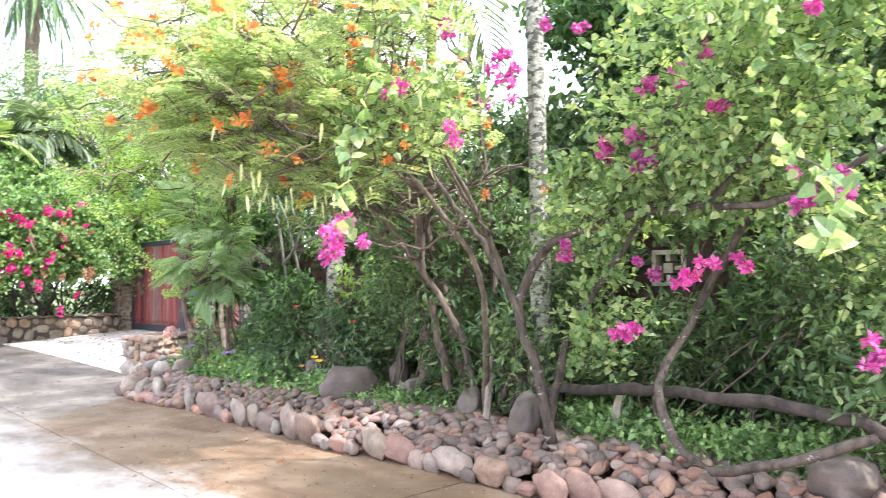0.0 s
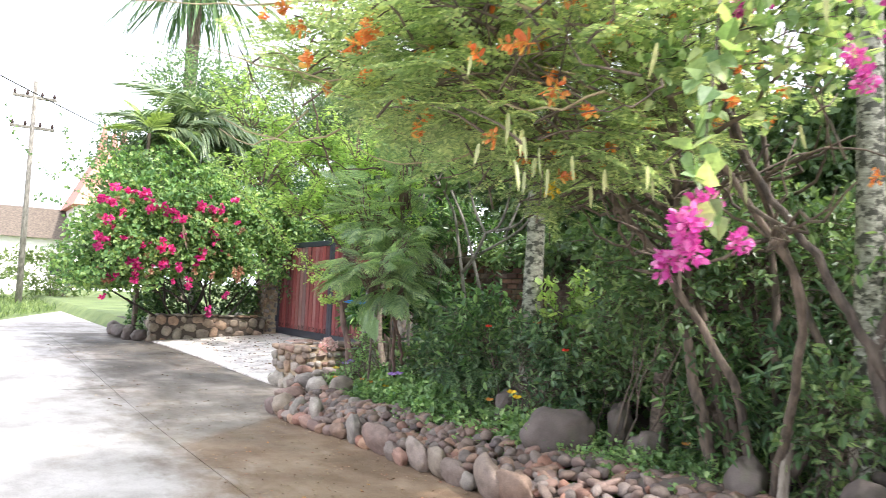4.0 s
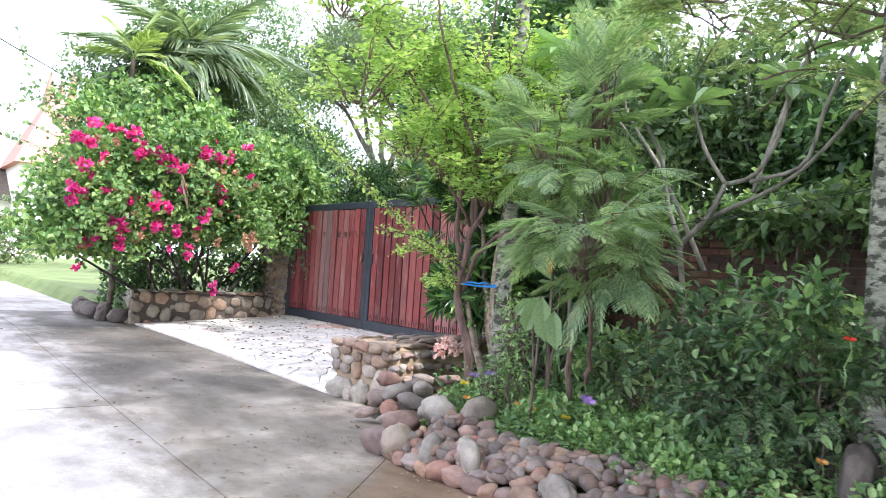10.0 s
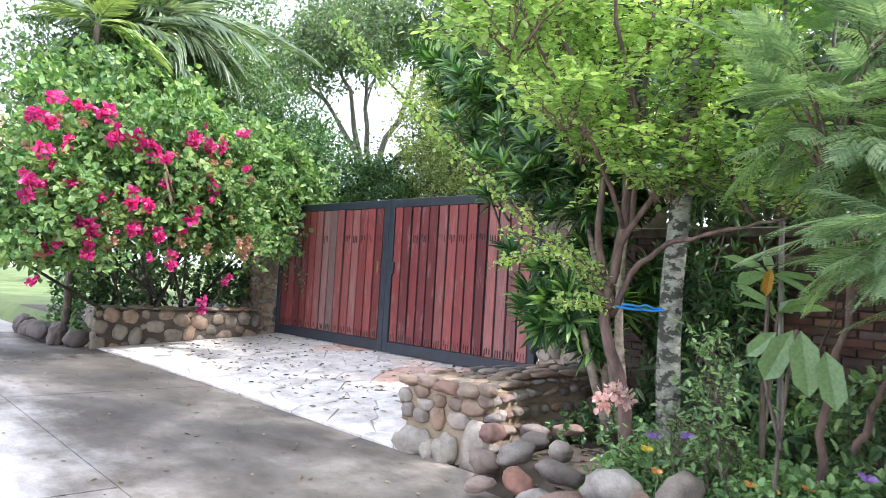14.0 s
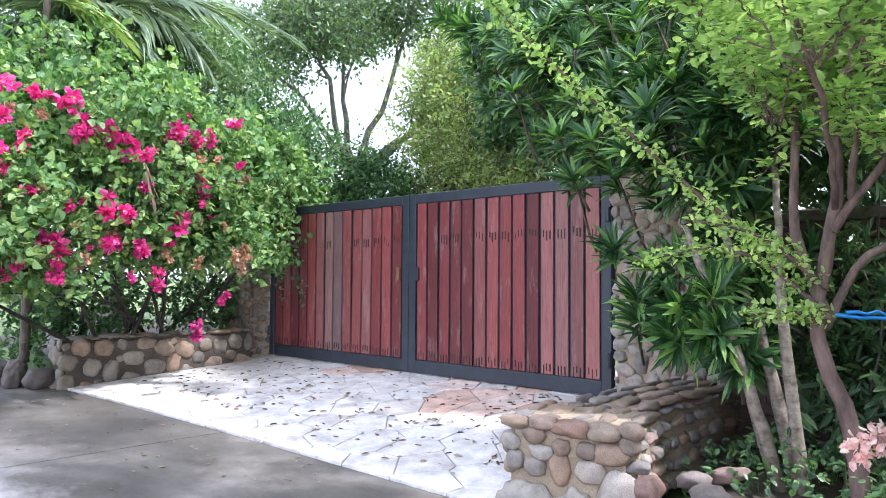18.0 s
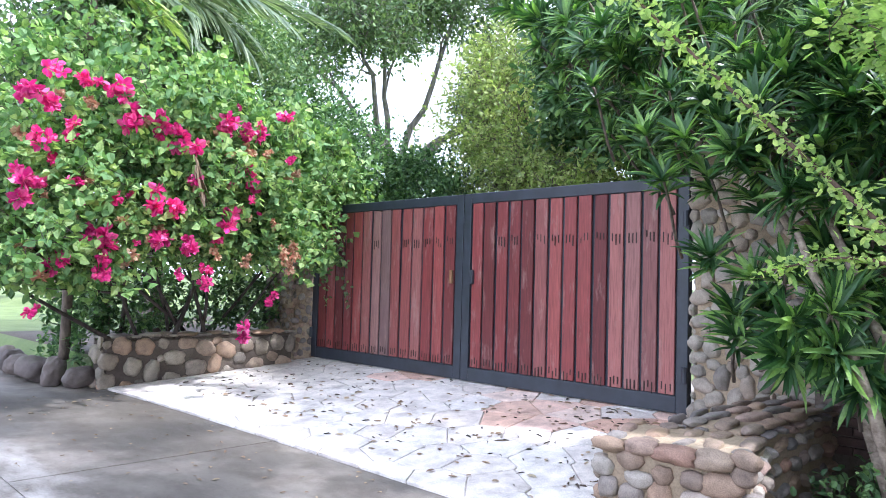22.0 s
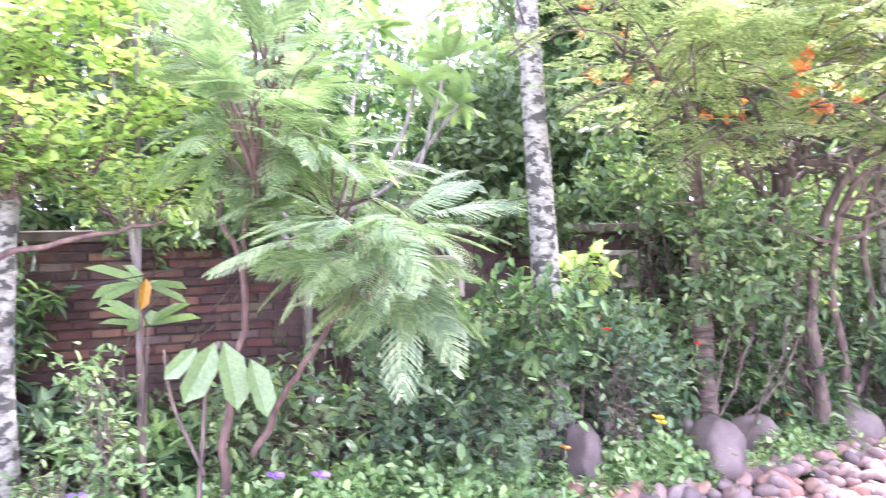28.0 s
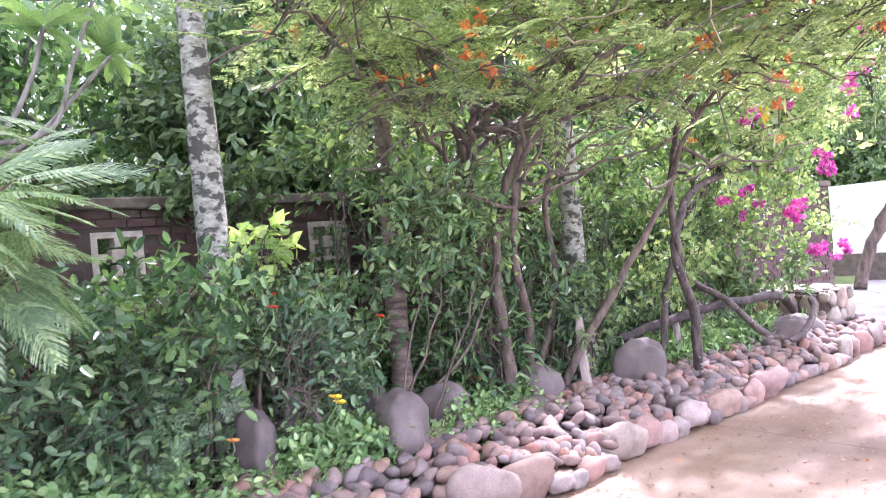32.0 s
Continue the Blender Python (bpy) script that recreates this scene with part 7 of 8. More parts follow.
big_tree((11.0, 22.5, 0.3), [((10.6, 22.0, 7.2), (1.8, 1.4, 0.8), 900), ((9.3, 20.8, 6.4), (1.0, 1.0, 0.7), 500), ((11.6, 20.6, 7.4), (1.6, 1.6, 0.9), 800), ((9.6, 23.5, 6.4), (1.2, 1.2, 0.9), 500), ((12.0, 20.2, 5.4), (0.6, 0.6, 1.2), 420), ((11.6, 19.2, 4.6), (0.5, 0.6, 1.3), 420)], 333, "open-crowned tree with pale branches against the sky", leaf=0.12, trunk=0.16, fork=0.55, twigs=True, tmpl=T_FAR)
big_tree((12.5, 15.5, 0.3), [((12.0, 15.3, 4.4), (1.2, 1.6, 1.5), 1300), ((11.0, 14.3, 5.4), (1.2, 1.2, 1.0), 900), ((13.0, 18.0, 5.6), (1.4, 1.8, 1.4), 1100)], 334, "broad green tree behind the gate", leaf=0.13, tmpl=T_FAR)
big_tree((9.2, 14.6, 0.3), [((8.7, 15.4, 4.1), (0.6, 0.8, 1.1), 900), ((8.5, 14.2, 3.6), (0.8, 0.8, 0.9), 800), ((8.6, 14.6, 4.8), (1.0, 1.1, 0.8), 800), ((8.4, 13.4, 5.2), (1.0, 1.2, 0.8), 800), ((8.0, 12.2, 4.9), (0.8, 0.9, 0.8), 500)], 335, "dark blue-green tree beside the gate pier", mat=M_LEAF_DARK, tmpl=T_FAR, leaf=0.13, length=0.4)

# ---- behind the pink bougainvillea ----
big_tree((5.6, 21.5, 0.6), [((5.2, 20.4, 3.8), (1.6, 0.9, 1.2), 1500), ((6.7, 20.5, 4.2), (1.4, 0.9, 1.4), 1500), ((4.6, 20.4, 4.6), (0.9, 0.8, 1.1), 800), ((5.7, 21.0, 5.6), (1.5, 1.0, 0.9), 1000), ((7.6, 21.5, 5.4), (1.2, 1.0, 1.0), 800), ((4.0, 20.6, 3.3), (0.7, 0.8, 0.9), 500), ((5.3, 21.5, 6.8), (1.4, 0.9, 0.9), 700), ((7.1, 22.0, 6.9), (1.2, 0.9, 1.0), 700), ((3.35, 20.6, 4.5), (0.5, 0.6, 0.8), 300)], 341, "leafy trees with creepers behind the bougainvillea", mat=M_LEAF_BOUG, leaf=0.095, length=0.35, tmpl=T_FAR, per=6)
palm_tree("palm", [(4.6, 20.2, 0.5), (4.5, 20.1, 3.0), (4.45, 20.0, 4.95)], [0.10, 0.085, 0.08], "leaning palm with a shaggy head of grey-green fronds", M_BARK_BROWN, M_LEAF_PALM, 24, 1.15, 351, 1.1, hang=0.9)
palm_tree("palm", [(5.6, 20.9, 0.5), (5.5, 20.6, 3.5), (5.3, 20.3, 5.4)], [0.10, 0.085, 0.08], "leaning palm with a shaggy head of grey-green fronds", M_BARK_BROWN, M_LEAF_PALM, 22, 1.45, 354, 1.05, hang=0.9)
palm_tree("palm", [(3.9, 19.5, 0.5), (3.85, 19.2, 3.0), (3.78, 18.7, 4.75)], [0.06, 0.05, 0.04], "young palm with bright yellow-green fronds", M_BARK_BROWN, M_LEAF_PALM_LIGHT, 6, 0.85, 352, 0.45)
palm_tree("palm", [(8.7, 35.0, 0.2), (8.6, 35.0, 6.0), (8.6, 35.0, 15.0)], [0.30, 0.26, 0.30], "tall palm with a dark ragged crown against the sky", M_BARK_BROWN, M_LEAF_DARK, 34, 2.3, 353, 1.6, hang=1.0)

# ---- river-stone border of the bed ----
border = thing("stone_border", (4.3, 5.5, 0.0), "border of loose rounded river stones in brown, red and grey", "stone border")
BO = Vector((4.3, 5.5, 0.0))


def border_front(y):
    """The foot of the stones along the road."""
    return float(np.interp(y, [-0.5, 0.5, 2.3, 3.8, 5.0, 5.8, 8.4, 9.2, 10.2], [4.28, 4.2, 4.07, 3.95, 3.85, 3.81, 3.78, 3.68, 3.64])) + 0.025 * math.sin(y * 3.1)


def build_border():
    r = rng(401)
    y = -0.4
    while y < 10.3:
        sz = r.uniform(0.26, 0.40) if r.random() < 0.36 else r.uniform(0.14, 0.22)
        thin = 0.62 if sz > 0.24 else 0.95
        x = border_front(y) + sz * thin * 0.42
        pale = r.random() < (0.32 if sz > 0.24 else 0.12)
        ms = ROCKS_PALE if pale else ROCKS
        rock(ms[int(r.integers(len(ms)))], Vector((x, y + sz * 0.4, float(road_z(y)) + sz * 0.33)) - BO, (sz * 1.15, sz * thin * 0.95, sz * r.uniform(1.0, 1.25)), (r.uniform(-0.3, 0.1), r.uniform(-0.3, 0.3), 1.57 + r.uniform(-0.3, 0.3)), border)
        y += sz * 0.82
    placed, k = [], 0
    while len(placed) < 298 and k < 26000:
        k += 1
        y = r.uniform(0.6, 10.2)
        wide = 1.05 - 0.5 * float(smoothstep((y - 7.6) / 1.8)) + 0.1 * math.sin(y * 2.7)
        u = r.random()
        x = border_front(y) + 0.27 + (wide - 0.27) * u
        rad = r.uniform(0.045, 0.08)
        if all((x - a) ** 2 + (y - b) ** 2 > (0.74 * (rad + c)) ** 2 for a, b, c in placed):
            placed.append((x, y, rad))
            z = 0.07 + 0.20 * min(u * 2.0, 1.0) + 0.03 * r.random()
            rock(ROCKS[int(r.integers(len(ROCKS)))] if r.random() < 0.93 else ROCKS_PALE[int(r.integers(5))], Vector((x, y, z + float(road_z(y)))) - BO, (rad * 2.3, rad * 2.2, rad * r.uniform(1.9, 2.5)), (r.uniform(-0.5, 0.5), r.uniform(-0.5, 0.5), r.uniform(0, 3.1)), border)
    # loose second layer, joined
    s = Soup()
    bm = bmesh.new()
    bmesh.ops.create_icosphere(bm, subdivisions=2, radius=0.5)
    bv = np.array([v.co[:] for v in bm.verts])
    bf = np.array([[v.index for v in f.verts] for f in bm.faces])
    bm.free()
    for k in range(1500):
        y = r.uniform(-0.3, 10.1)
        wide = 1.0 - 0.5 * float(smoothstep((y - 7.6) / 1.8))
        x = border_front(y) + 0.14 + (wide - 0.14) * r.random() ** 1.2
        sz = np.array([r.uniform(0.1, 0.18), r.uniform(0.08, 0.13), r.uniform(0.055, 0.10)])
        q = np.array(Euler((r.uniform(-.6, .6), r.uniform(-.6, .6), r.uniform(0, 3))).to_matrix())
        w = bv * (1 + 0.22 * np.sin(bv[:, [1, 2, 0]] * 4.3 + k * 1.7))
        s.add((w * sz) @ q.T + np.array([x, y, 0.06 + 0.06 * r.random() + 0.2 * min((x - border_front(y)) * 1.8, 1)]) - np.array(BO), bf)
    tagged(put("stone_infill", s.mesh("stone_infill", M_STONE_FILL, True), border), "small loose river stones", kind="stuff")


build_border()


def boulder(place, size, turn, k, label, name="boulder", mesh=None):
    ob = rock((mesh or BOULDERS)[k], place, size, turn, None, name)
    return tagged(ob, label, "rock", "boulders of the bed")


LB = "smooth dark brown-grey boulder set among the river stones"
boulder((4.62, 6.36, 0.42), (0.6, 0.46, 0.66), (0.1, -0.1, -0.56), 0, LB)
boulder((4.79, 7.24, 0.44), (0.30, 0.30, 0.58), (0.05, 0.04, 0.3), 1, "squarish brown rock standing beside the yellow flower")
boulder((5.0, 5.75, 0.36), (0.45, 0.36, 0.5), (0, 0.2, 0.4), 2, LB)
boulder((4.92, 4.85, 0.34), (0.38, 0.32, 0.56), (0.2, 0, 0.9), 3, LB)
boulder((4.65, 5.15, 0.24), (0.7, 0.4, 0.26), (0.1, 0, -0.6), 1, "low flat boulder half buried among river stones")
boulder((4.64, 3.95, 0.36), (0.46, 0.36, 0.72), (0.15, 0.05, 0.6), 2, "upright slab-like dark boulder under the bougainvillea")
boulder((4.97, 6.98, 0.42), (0.30, 0.26, 0.36), (0, 0, 0.2), 3, "small tan rock among ground cover")
boulder((5.2, 7.6, 0.42), (0.4, 0.3, 0.45), (0, 0, 0.9), 0, LB)
boulder((5.22, 6.25, 0.42), (0.36, 0.3, 0.6), (0, 0, 0.5), 1, "dark upright rock behind the large boulder")
boulder((4.75, 1.6, 0.32), (0.75, 0.5, 0.42), (0.1, 0.2, 0.4), 2, "pale broad rock lying in the bed")
boulder((4.75, 1.0, 0.3), (0.5, 0.42, 0.42), (0.1, -0.1, 0.7), 3, "round grey boulder at the far end of the bed")
# heap of larger stones at the bed's corner
HP = "rounded pale stone heaped at the corner of the bed"
rr = rng(402)
for k, (x, y, z, sx_, sy_, sz_) in enumerate(((3.79, 10.16, 0.14, 0.40, 0.36, 0.36), (3.80, 9.74, 0.15, 0.24, 0.18, 0.4), (3.85, 9.38, 0.17, 0.34, 0.22, 0.46), (4.0, 10.45, 0.2, 0.34, 0.3, 0.3), (4.25, 10.3, 0.33, 0.36, 0.3, 0.34), (4.4, 9.95, 0.33, 0.34, 0.3, 0.46), (4.12, 10.75, 0.17, 0.3, 0.28, 0.26), (4.35, 10.75, 0.3, 0.36, 0.3, 0.3), (4.3, 11.05, 0.18, 0.34, 0.3, 0.28), (4.5, 11.25, 0.3, 0.34, 0.3, 0.32), (4.45, 11.5, 0.2, 0.36, 0.32, 0.36), (4.2, 11.3, 0.12, 0.26, 0.24, 0.22), (4.55, 10.9, 0.38, 0.3, 0.26, 0.28), (4.62, 11.6, 0.36, 0.3, 0.26, 0.3), (5.0, 11.5, 0.36, 0.3, 0.26, 0.26), (4.75, 11.3, 0.35, 0.34, 0.3, 0.26), (5.25, 11.4, 0.36, 0.32, 0.26, 0.24))):
    low = 0.7 if y > 10.7 else 1.0
    boulder((x, y, z), (sx_ * (0.6 + 0.4 * low), sy_ * (0.6 + 0.4 * low), sz_ * low), (rr.uniform(-.4, .4) * low, rr.uniform(-.4, .4) * low, rr.uniform(0, 3)), k % 5, HP if low == 1.0 else "flattish brown stone heaped beside the low wall", "stone", ROCKS if k % 4 == 3 or (low < 1 and k % 3) else ROCKS_PALE)
# stones along the roadside end of the north bed
for k, (x, y, sz) in enumerate(((3.95, 19.1, 0.36), (3.8, 19.5, 0.42), (3.72, 19.95, 0.44), (3.7, 20.4, 0.4), (3.75, 20.9, 0.45), (3.8, 21.4, 0.4))):
    boulder((x, y, 0.2 + sz * 0.35), (sz, sz * 0.9, sz), (0.2, -0.2, k), k % 4, "dark roadside boulder edging the raised bed")

# weathered stump posts
for x, y, h, tilt in ((4.74, 4.5, 0.62, 3), (5.0, 4.15, 0.5, -4), (4.9, 6.95, 0.5, 2), (4.75, 3.2, 0.4, 5)):
    s = Soup()
    s.tube(curve((0, 0, -0.08), (0.02, 0, h), 7, (0.01, 0, 0), 0.006, int(x * 10)), [0.042, 0.04, 0.036, 0.038, 0.034, 0.034, 0.022], 8, int(y * 10), 0.15)
    ob = put("wooden_post", s.mesh("wooden_post", M_DEADWOOD, False), None, pose(x, y, 0.25, tilt, tilt))
    tagged(ob, "short weathered grey wooden post stuck in the bed", "post", "posts of the bed")


# ---- ground cover ----
def cover(name, zone, n, seed, leaf, mat, label, tall=0.22, tmpl=T_ROUND, per=6):
    r = rng(seed)
    ob = thing(name, (zone[0], zone[1], 0.2), label, "plants", kind="stuff")
    leaves = Soup()
    x, y = r.uniform(zone[0], zone[2], n), r.uniform(zone[1], zone[3], n)
    keep = (0.5 + 0.5 * np.sin(x * 3.1 + 2 * np.sin(y * 1.3)) * np.cos(y * 2.3 + x)) + r.uniform(-0.25, 0.45, n) > 0.42
    x, y = x[keep], y[keep]
    z = ground_z(x, y) + tall * r.uniform(0.25, 1.0, len(x))
    sprigs(leaves, leaves, r, np.stack([x, y, z], -1), np.zeros((len(x), 3)) + np.array([-0.15, -0.1, 0.5]), tmpl, leaf, per, 0.16, 0.6, 0.5, 0.85, 1.1, 0.003)
    local(ob, leaves.mesh("foliage", mat), "foliage")


cover("ground_cover", (4.5, 5.6, 5.7, 10.0), 3400, 411, 0.046, M_LEAF_COVER, "bright green leafy ground cover over the bed")
cover("ground_cover", (4.62, 1.6, 5.1, 3.6), 900, 408, 0.055, M_LEAF_COVER, "bright green weeds and seedlings below the fallen branch", 0.3)
cover("ground_cover", (4.85, 0.8, 6.0, 5.6), 1500, 412, 0.05, M_LEAF_COVER, "bright green leafy ground cover over the bed")
cover("ground_cover", (4.38, 6.4, 4.9, 9.6), 2200, 419, 0.058, M_LEAF_COVER, "lush bright green leafy ground cover along the border", 0.36)
cover("ground_cover", (4.45, 6.75, 4.8, 7.5), 420, 409, 0.05, M_LEAF_COVER, "bright green leafy ground cover round the squarish rock", 0.22)
cover("ground_cover", (4.42, 5.5, 4.95, 10.2), 2400, 417, 0.046, M_LEAF_COVER, "bright green leafy ground cover spilling towards the stones", 0.24)
cover("ground_cover", (4.2, 7.0, 4.65, 9.4), 900, 418, 0.046, M_LEAF_COVER, "bright green leafy ground cover spilling towards the stones", 0.26)
cover("ground_cover", (4.3, 8.0, 5.1, 10.6), 2300, 413, 0.044, M_LEAF_COVER, "bright green leafy ground cover over the bed", 0.3)
cover("ground_cover", (4.9, 9.6, 6.6, 11.8), 350, 414, 0.06, M_LEAF_DARK, "dark leafy undergrowth below the garden wall", 0.3)
cover("ground_cover", (5.6, 0.8, 6.75, 8.5), 1150, 415, 0.07, M_LEAF_DARK, "dark leafy undergrowth below the garden wall", 0.55)
cover("ground_cover", (3.9, 19.2, 6.8, 20.6), 1500, 416, 0.08, M_LEAF_DARK, "dark undergrowth behind the low wall", 1.1)
for k, (x, y) in enumerate(((4.72, 5.35), (4.7, 5.25))):
    cover("ground_cover", (x - 0.25, y - 0.3, x + 0.25, y + 0.3), 150, 420 + k, 0.05, M_LEAF_COVER, "clump of bright green weeds between the stones", 0.2)


# single small flowers in the bed
def bloom(place, size, mat, label, seed):
    s = Soup()
    r = rng(seed)
    n = 5
    a = np.arange(n) * 2 * math.pi / n
    s.bake(*t_oval(0.8, 0.05, 0.2), np.zeros((n, 3)), np.stack([np.cos(a) * 0.9, np.sin(a) * 0.9, np.full(n, 0.35)], -1) + np.array([-0.3, -0.4, 0]), np.tile([-0.5, -0.6, 0.7], (n, 1)), np.full(n, size))
    ob = thing("flower", place, label, "flower", "small flowers of the bed")
    put("corolla", s.mesh("corolla", mat), ob)
    st = Soup()
    st.tube(curve((0, 0, 0), (0.03, 0.03, -0.25), 5), np.full(5, 0.004), 5)
    put("stalk", st.mesh("stalk", M_LEAF_COVER, True), ob)


for k, (x, y, z) in enumerate(((4.52, 6.86, 0.70), (4.55, 6.82, 0.66), (4.6, 9.2, 0.45), (4.45, 10.2, 0.55), (4.8, 7.0, 0.5), (4.5, 9.9, 0.4))):
    bloom((x, y, z), 0.045, M_FL_YELLOW, "small bright yellow flower on a thin stalk", 430 + k)
for k, (x, y, z) in enumerate(((4.5, 9.6, 0.48), (4.55, 9.5, 0.46), (4.62, 9.35, 0.5), (4.7, 7.4, 0.55), (5.0, 5.4, 0.5), (4.4, 10.1, 0.45))):
    bloom((x, y, z), 0.04, M_FL_ORANGE, "small orange flower head above the ground cover", 440 + k)
for k, (x, y, z) in enumerate(((4.55, 10.0, 0.65), (4.5, 8.9, 0.62), (4.7, 9.1, 0.6), (4.6, 10.25, 0.6))):
    bloom((x, y, z), 0.055, M_FL_VIOLET, "small violet flower on a thin stalk", 450 + k)
for k, (x, y, z) in enumerate(((4.5, 7.2, 1.25), (4.7, 6.4, 1.1), (4.9, 7.0, 1.3))):
    bloom((x, y, z), 0.036, M_FL_RED, "small red flower among dark leaves", 460 + k)
flowers_root = plant("pink_flower", (4.45, 10.45, 0.5), "cluster of pale blush-pink flowers at the tree's foot", "flower")
flowers_on(flowers_root, [(4.42, 10.42, 0.86), (4.48, 10.38, 0.82), (4.4, 10.48, 0.8)], T_CLUSTER, 0.09, M_FL_BLUSH, 470)


# ---- fallen leaves and petals ----
def litter(name, zone, n, seed, mat, label, zf, size=0.05, tmpl=T_OVAL):
    r = rng(seed)
    s = Soup()
    x, y = r.uniform(zone[0], zone[2], n), r.uniform(zone[1], zone[3], n)
    z = np.array([zf(a, b) for a, b in zip(x, y)]) + 0.008
    a = r.uniform(0, 6.28, n)
    s.bake(*tmpl, np.stack([x, y, z], -1), np.stack([np.cos(a), np.sin(a), r.uniform(-0.03, 0.12, n)], -1), np.array([0, 0, 1.0]) + 0.2 * r.normal(size=(n, 3)), size * r.uniform(0.4, 1.2, n))
    tagged(put(name, s.mesh(name, mat)), label, "leaves", kind="stuff")


litter("fallen_leaves", (4.6, 12.6, 7.0, 18.6), 260, 501, M_LEAF_DRY, "dry brown leaves scattered over the driveway", lambda x, y: drive_z(max(x, drive_front(y)), y) + 0.008, 0.075)
litter("fallen_leaves", (4.7, 12.6, 7.0, 18.6), 150, 507, M_LEAF_ROT, "dark curled leaf scraps over the driveway", lambda x, y: drive_z(max(x, drive_front(y)), y) + 0.008, 0.07, t_oval(0.3, 0.1, 0.2))
litter("fallen_leaves", (5.0, 12.55, 6.9, 14.2), 80, 508, M_LEAF_ROT, "dark twigs and leaf scraps by the low wall", lambda x, y: drive_z(max(x, drive_front(y)), y) + 0.008, 0.09, t_oval(0.16, 0.08, 0.2))
litter("fallen_leaves", (2.0, 11.0, 4.3, 19.0), 220, 502, M_LEAF_DRY, "dry leaves scattered over the road", lambda x, y: float(road_z(y)), 0.05)
litter("fallen_leaves", (2.2, 1.0, 3.9, 11.0), 1100, 503, M_LEAF_DRY, "fine dry leaf litter along the stone border", lambda x, y: float(road_z(y)), 0.032)
litter("fallen_petals", (2.4, 2.0, 3.8, 9.0), 40, 504, M_FL_ORANGE, "fallen orange petals on the road", lambda x, y: float(road_z(y)), 0.035)
litter("fallen_petals", (2.3, 0.6, 3.85, 8.5), 420, 506, M_FL_CORAL, "small faded petals and chaff scattered along the road edge", lambda x, y: float(road_z(y)), 0.028)
litter("fallen_leaves", (4.3, 0.9, 6.5, 11.5), 500, 505, M_LEAF_DRY, "brown leaf litter on the garden soil", lambda x, y: float(ground_z(np.array(x), np.array(y))) + 0.015, 0.07)


# ---- lawn and distance ----
def grass(zone, n, seed, h, label):
    r = rng(seed)
    s = Soup()
    x, y = r.uniform(zone[0], zone[2], n), r.uniform(zone[1], zone[3], n)
    edge = np.interp(y, [20, 23.0, 25.5, 30.5, 38.5, 53], [-3.4, -0.3, 1.0, 2.6, 5.3, 12.2])
    k = x < edge
    x, y = x[k], y[k]
    p = np.stack([x, y, road_z(y) - 0.06], -1)
    d = np.array([0, 0, 1.0]) + 0.45 * r.normal(size=(len(x), 3))
    s.bake(*t_diamond(0.16), p, d, r.normal(size=(len(x), 3)), h * r.uniform(0.5, 1.3, len(x)))
    tagged(put("grass", s.mesh("grass", M_LEAF_GRASS)), label, "grass", kind="stuff")


grass((-8, 20.5, 12, 48), 15000, 511, 0.3, "bright green rough grass beyond the road")
for k, (x, y, s_) in enumerate(((1.5, 42.0, 1.0), (-2.5, 44.0, 1.2), (5.0, 46.0, 1.2), (-7, 40.0, 1.3))):
    shrub("shrub", (x, y, 0.1), "green roadside bush beyond the lawn", [((x, y, 1.3 * s_), (2.0 * s_, 1.2, 1.1 * s_), 240)], T_OVAL, 0.22, M_LEAF_GRASS, M_BARK_BROWN, 520 + k, per=7, length=0.6, stems=4, stem_r=0.04)


def house(name, x0, y0, x1, y1, h, roof_h, wallm, roofm, label, windows=3, front='s'):
    ob = thing(name, ((x0 + x1) / 2, (y0 + y1) / 2, 0.05), label, "house")
    w, d = (x1 - x0) / 2, (y1 - y0) / 2
    part("wall", box_bm(-w, -d, 0, w, d, h), wallm, ob)
    bm = bmesh.new()
    e = 0.5
    a = [bm.verts.new(v) for v in ((-w - e, -d - e, h), (w + e, -d - e, h), (w + e, d + e, h), (-w - e, d + e, h), (-w - e, 0, h + roof_h), (w + e, 0, h + roof_h))]
    for f in ((0, 1, 5, 4), (2, 3, 4, 5), (0, 4, 3), (1, 2, 5), (3, 2, 1, 0)):
        bm.faces.new([a[i] for i in f])
    bm.normal_update()
    part("roof", bm, roofm, ob)
    for k in range(windows):
        x = -w + 2 * w * (k + 0.5) / windows
        win = part("window", box_bm(x - 0.5, -d - 0.04, h * 0.38, x + 0.5, -d + 0.02, h * 0.75, bevel=0.01), M_STEEL, ob)
        part("window_sill", box_bm(x - 0.6, -d - 0.1, h * 0.34, x + 0.6, -d, h * 0.38), wallm, win)
    return ob


house("house", -4, 62, 9, 70, 4.2, 2.5, M_WHITE, M_COPING, "white house with a grey roof far beyond the lawn")


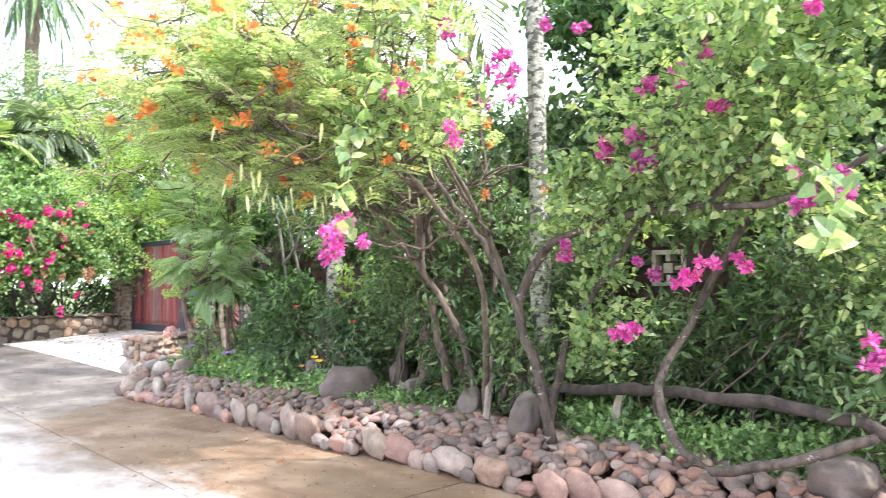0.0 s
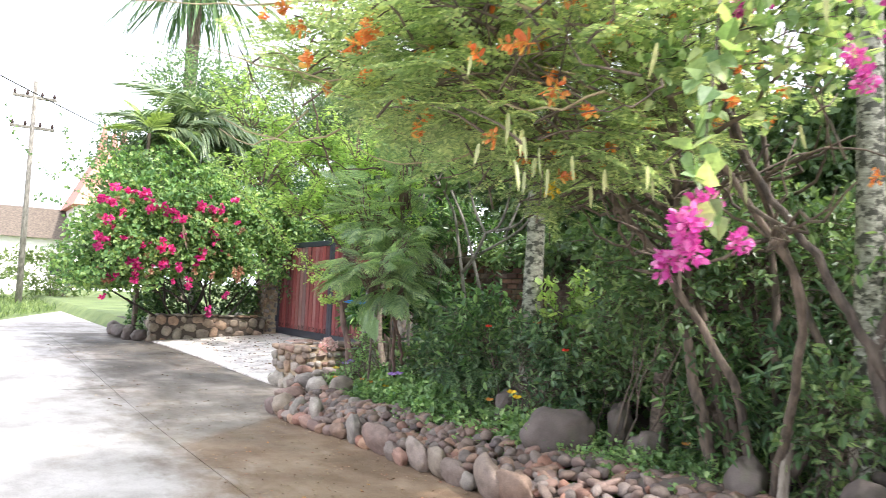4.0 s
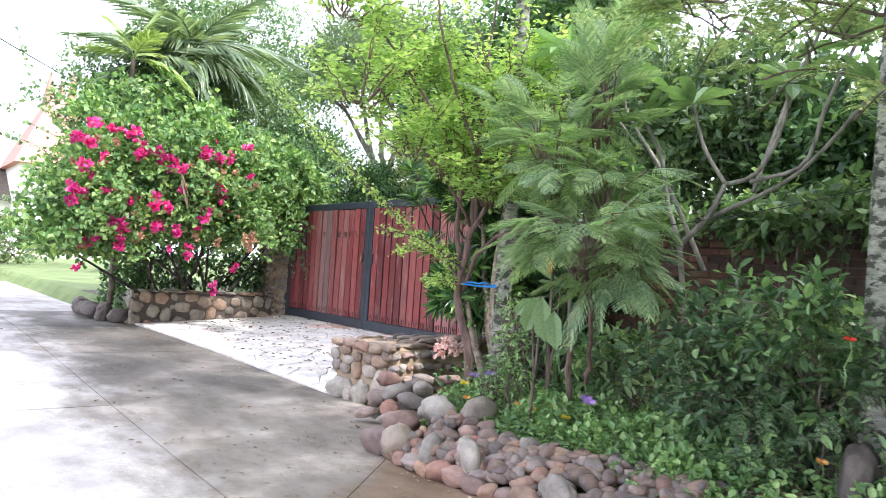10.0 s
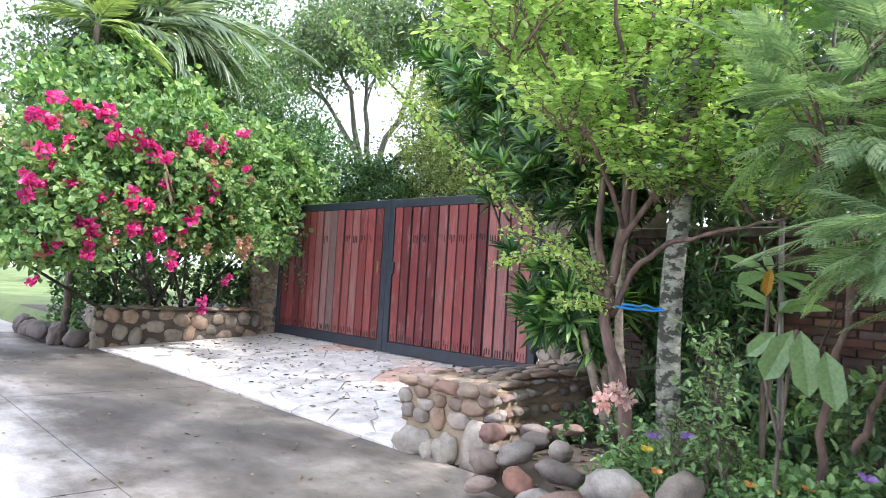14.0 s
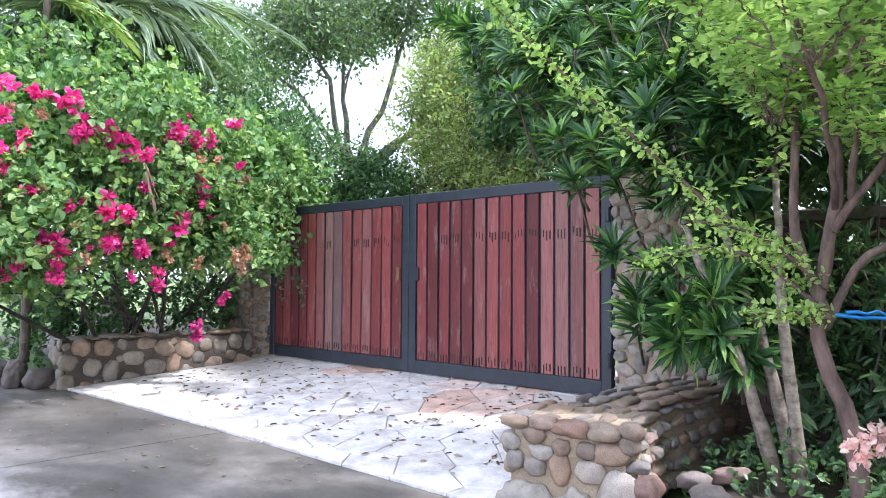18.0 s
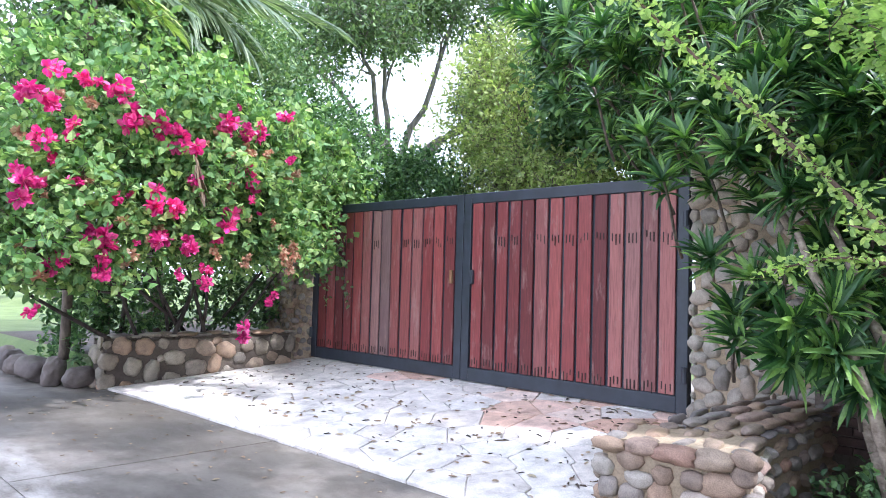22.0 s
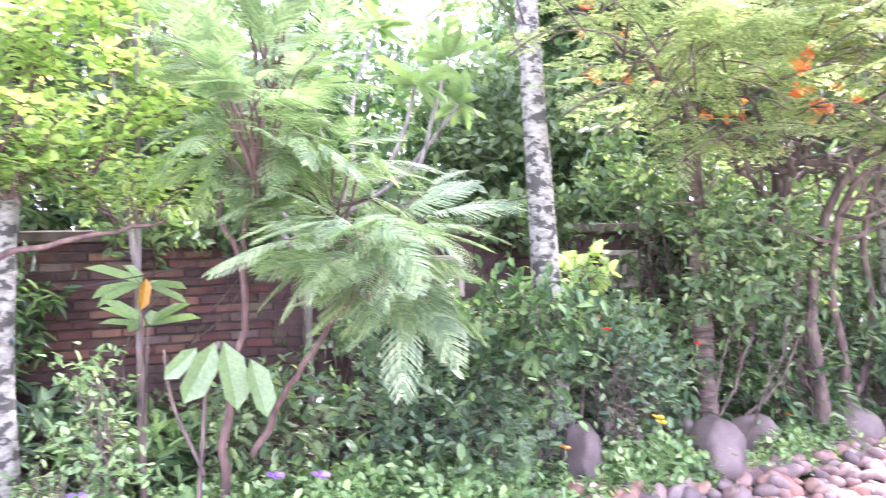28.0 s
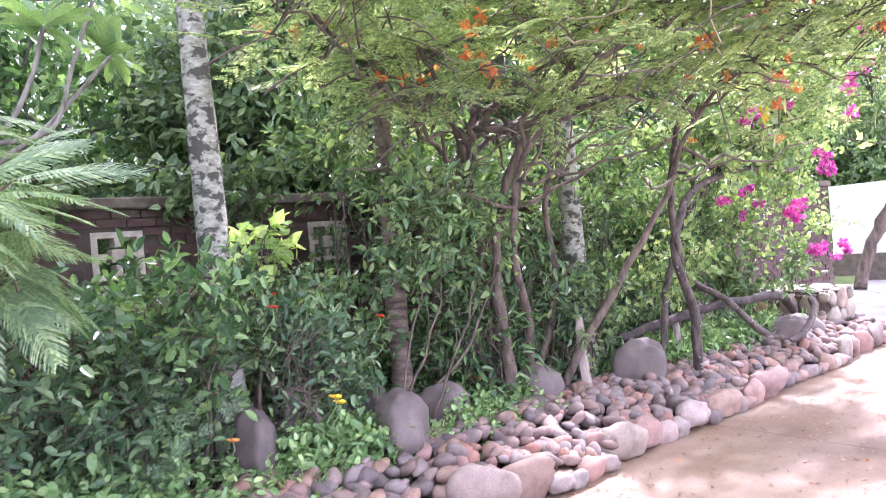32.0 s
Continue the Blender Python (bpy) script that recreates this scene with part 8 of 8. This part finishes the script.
def spire_house():
    ob = thing("gabled_building", (9.2, 62, 0.05), "tall building with a steep salmon-coloured roof and spires", "building")
    part("wall", box_bm(-1.7, -3, 0, 2.9, 4, 7.0), M_WHITE, ob)
    bm = bmesh.new()
    a = [bm.verts.new(v) for v in ((-2.1, -3.5, 6.6), (3.3, -3.5, 6.6), (3.3, 4.5, 6.6), (-2.1, 4.5, 6.6), (0.0, -1, 11.2), (1.4, -1, 11.2), (1.4, 2, 11.2), (0.0, 2, 11.2))]
    for f in ((0, 1, 5, 4), (1, 2, 6, 5), (2, 3, 7, 6), (3, 0, 4, 7), (4, 5, 6, 7), (3, 2, 1, 0)):
        bm.faces.new([a[i] for i in f])
    bm.normal_update()
    part("roof", bm, M_ROOF_PINK, ob)
    for x, h in ((0.0, 2.4), (0.7, 1.9), (1.4, 2.5)):
        bm = bmesh.new()
        bmesh.ops.create_cone(bm, cap_ends=True, segments=8, radius1=0.45, radius2=0.03, depth=h, matrix=Matrix.Translation((x, -0.5, 10.9 + h / 2)))
        part("spire", bm, M_ROOF_PINK, ob)


spire_house()
pole = thing("utility_pole", (3.0, 40.0, 0.0), "grey utility pole with crossarms and insulators", "pole")
s = Soup()
s.tube([(0, 0, -0.2), (0, 0, 5), (0, 0, 10.4)], [0.15, 0.12, 0.09], 10)
put("post", s.mesh("post", M_BARK_GREY, True), pole)
for z in (8.2, 9.6):
    arm = part("crossarm", box_bm(-0.9, -0.06, z, 0.9, 0.06, z + 0.12, bevel=0.01), M_BARK_GREY, pole)
    for x in (-0.8, -0.3, 0.3, 0.8):
        s = Soup()
        s.tube([(x, 0, z + 0.1), (x, 0, z + 0.22), (x, 0, z + 0.34)], [0.05, 0.07, 0.03], 8)
        put("insulator", s.mesh("insulator", M_DARK, True), arm)
s = Soup()
s.tube(curve((-6, 22, 9.3), (14, 48, 8.2), 24, (0, 0, -0.5), 0.0), np.full(24, 0.022), 5)
tagged(put("power_cable", s.mesh("power_cable", M_WIRE, True)), "black power cable sagging across the road", "cable")

# ---- white house at the far end of the bed ----
wh = thing("white_house", (9.0, -8.0, 0.0), "low white-painted wall of a house beyond the forecourt", "house")
part("wall", box_bm(-4.8, -0.1, 0.6, -0.75, 0.1, 2.1, bevel=0.01), M_WHITE, wh)
part("plinth", box_bm(-4.85, -0.14, 0.0, -0.7, 0.14, 0.6), M_COPING, wh)
big_tree((6.9, -5.8, 0.05), [((6.4, -5.5, 4.0), (2.0, 1.6, 1.3), 1300), ((3.9, -6.5, 4.6), (1.6, 1.5, 1.0), 900)], 361, "leafy tree beyond the end of the bed", leaf=0.12, tmpl=T_FAR, bark=M_BARK_BROWN)
pier("low_wall_end", 4.7, -0.3, 5.72, 0.35, 0.0, 0.64, "low cobble wall closing the end of the bed", M_MORTAR_DARK, COB_L, 0.13, 0.06, 65, {'w': 500, 'n': 500, 't': 400})

# ---- fallen dark trunk lying along the start of the bed ----
s = Soup()
s.tube(through_points([(4.81, 3.97, 0.60), (4.71, 3.08, 0.71), (4.62, 2.55, 0.74), (4.58, 2.15, 0.75), (4.62, 1.8, 0.73), (4.68, 1.45, 0.68), (4.75, 1.1, 0.5)], 30) + rng(601).normal(size=(30, 3)) * 0.008, np.linspace(0.038, 0.045, 30), 9, 5, 0.16)
tagged(put("fallen_branch", s.mesh("fallen_branch", M_BARK_DARK, True)), "dark fallen branch resting on the boulder and the bed", "branch")

# ---- thin wire strung through the young trees ----
s = Soup()
s.tube(through_points([(4.82, 10.02, 1.62), (4.88, 9.46, 1.72), (4.92, 9.0, 1.84), (5.02, 8.1, 1.98), (5.07, 7.30, 2.12)], 20), np.full(20, 0.0035), 5)
tagged(put("garden_wire", s.mesh("garden_wire", M_WIRE, True)), "thin dark wire strung from small tree to palm", "wire")
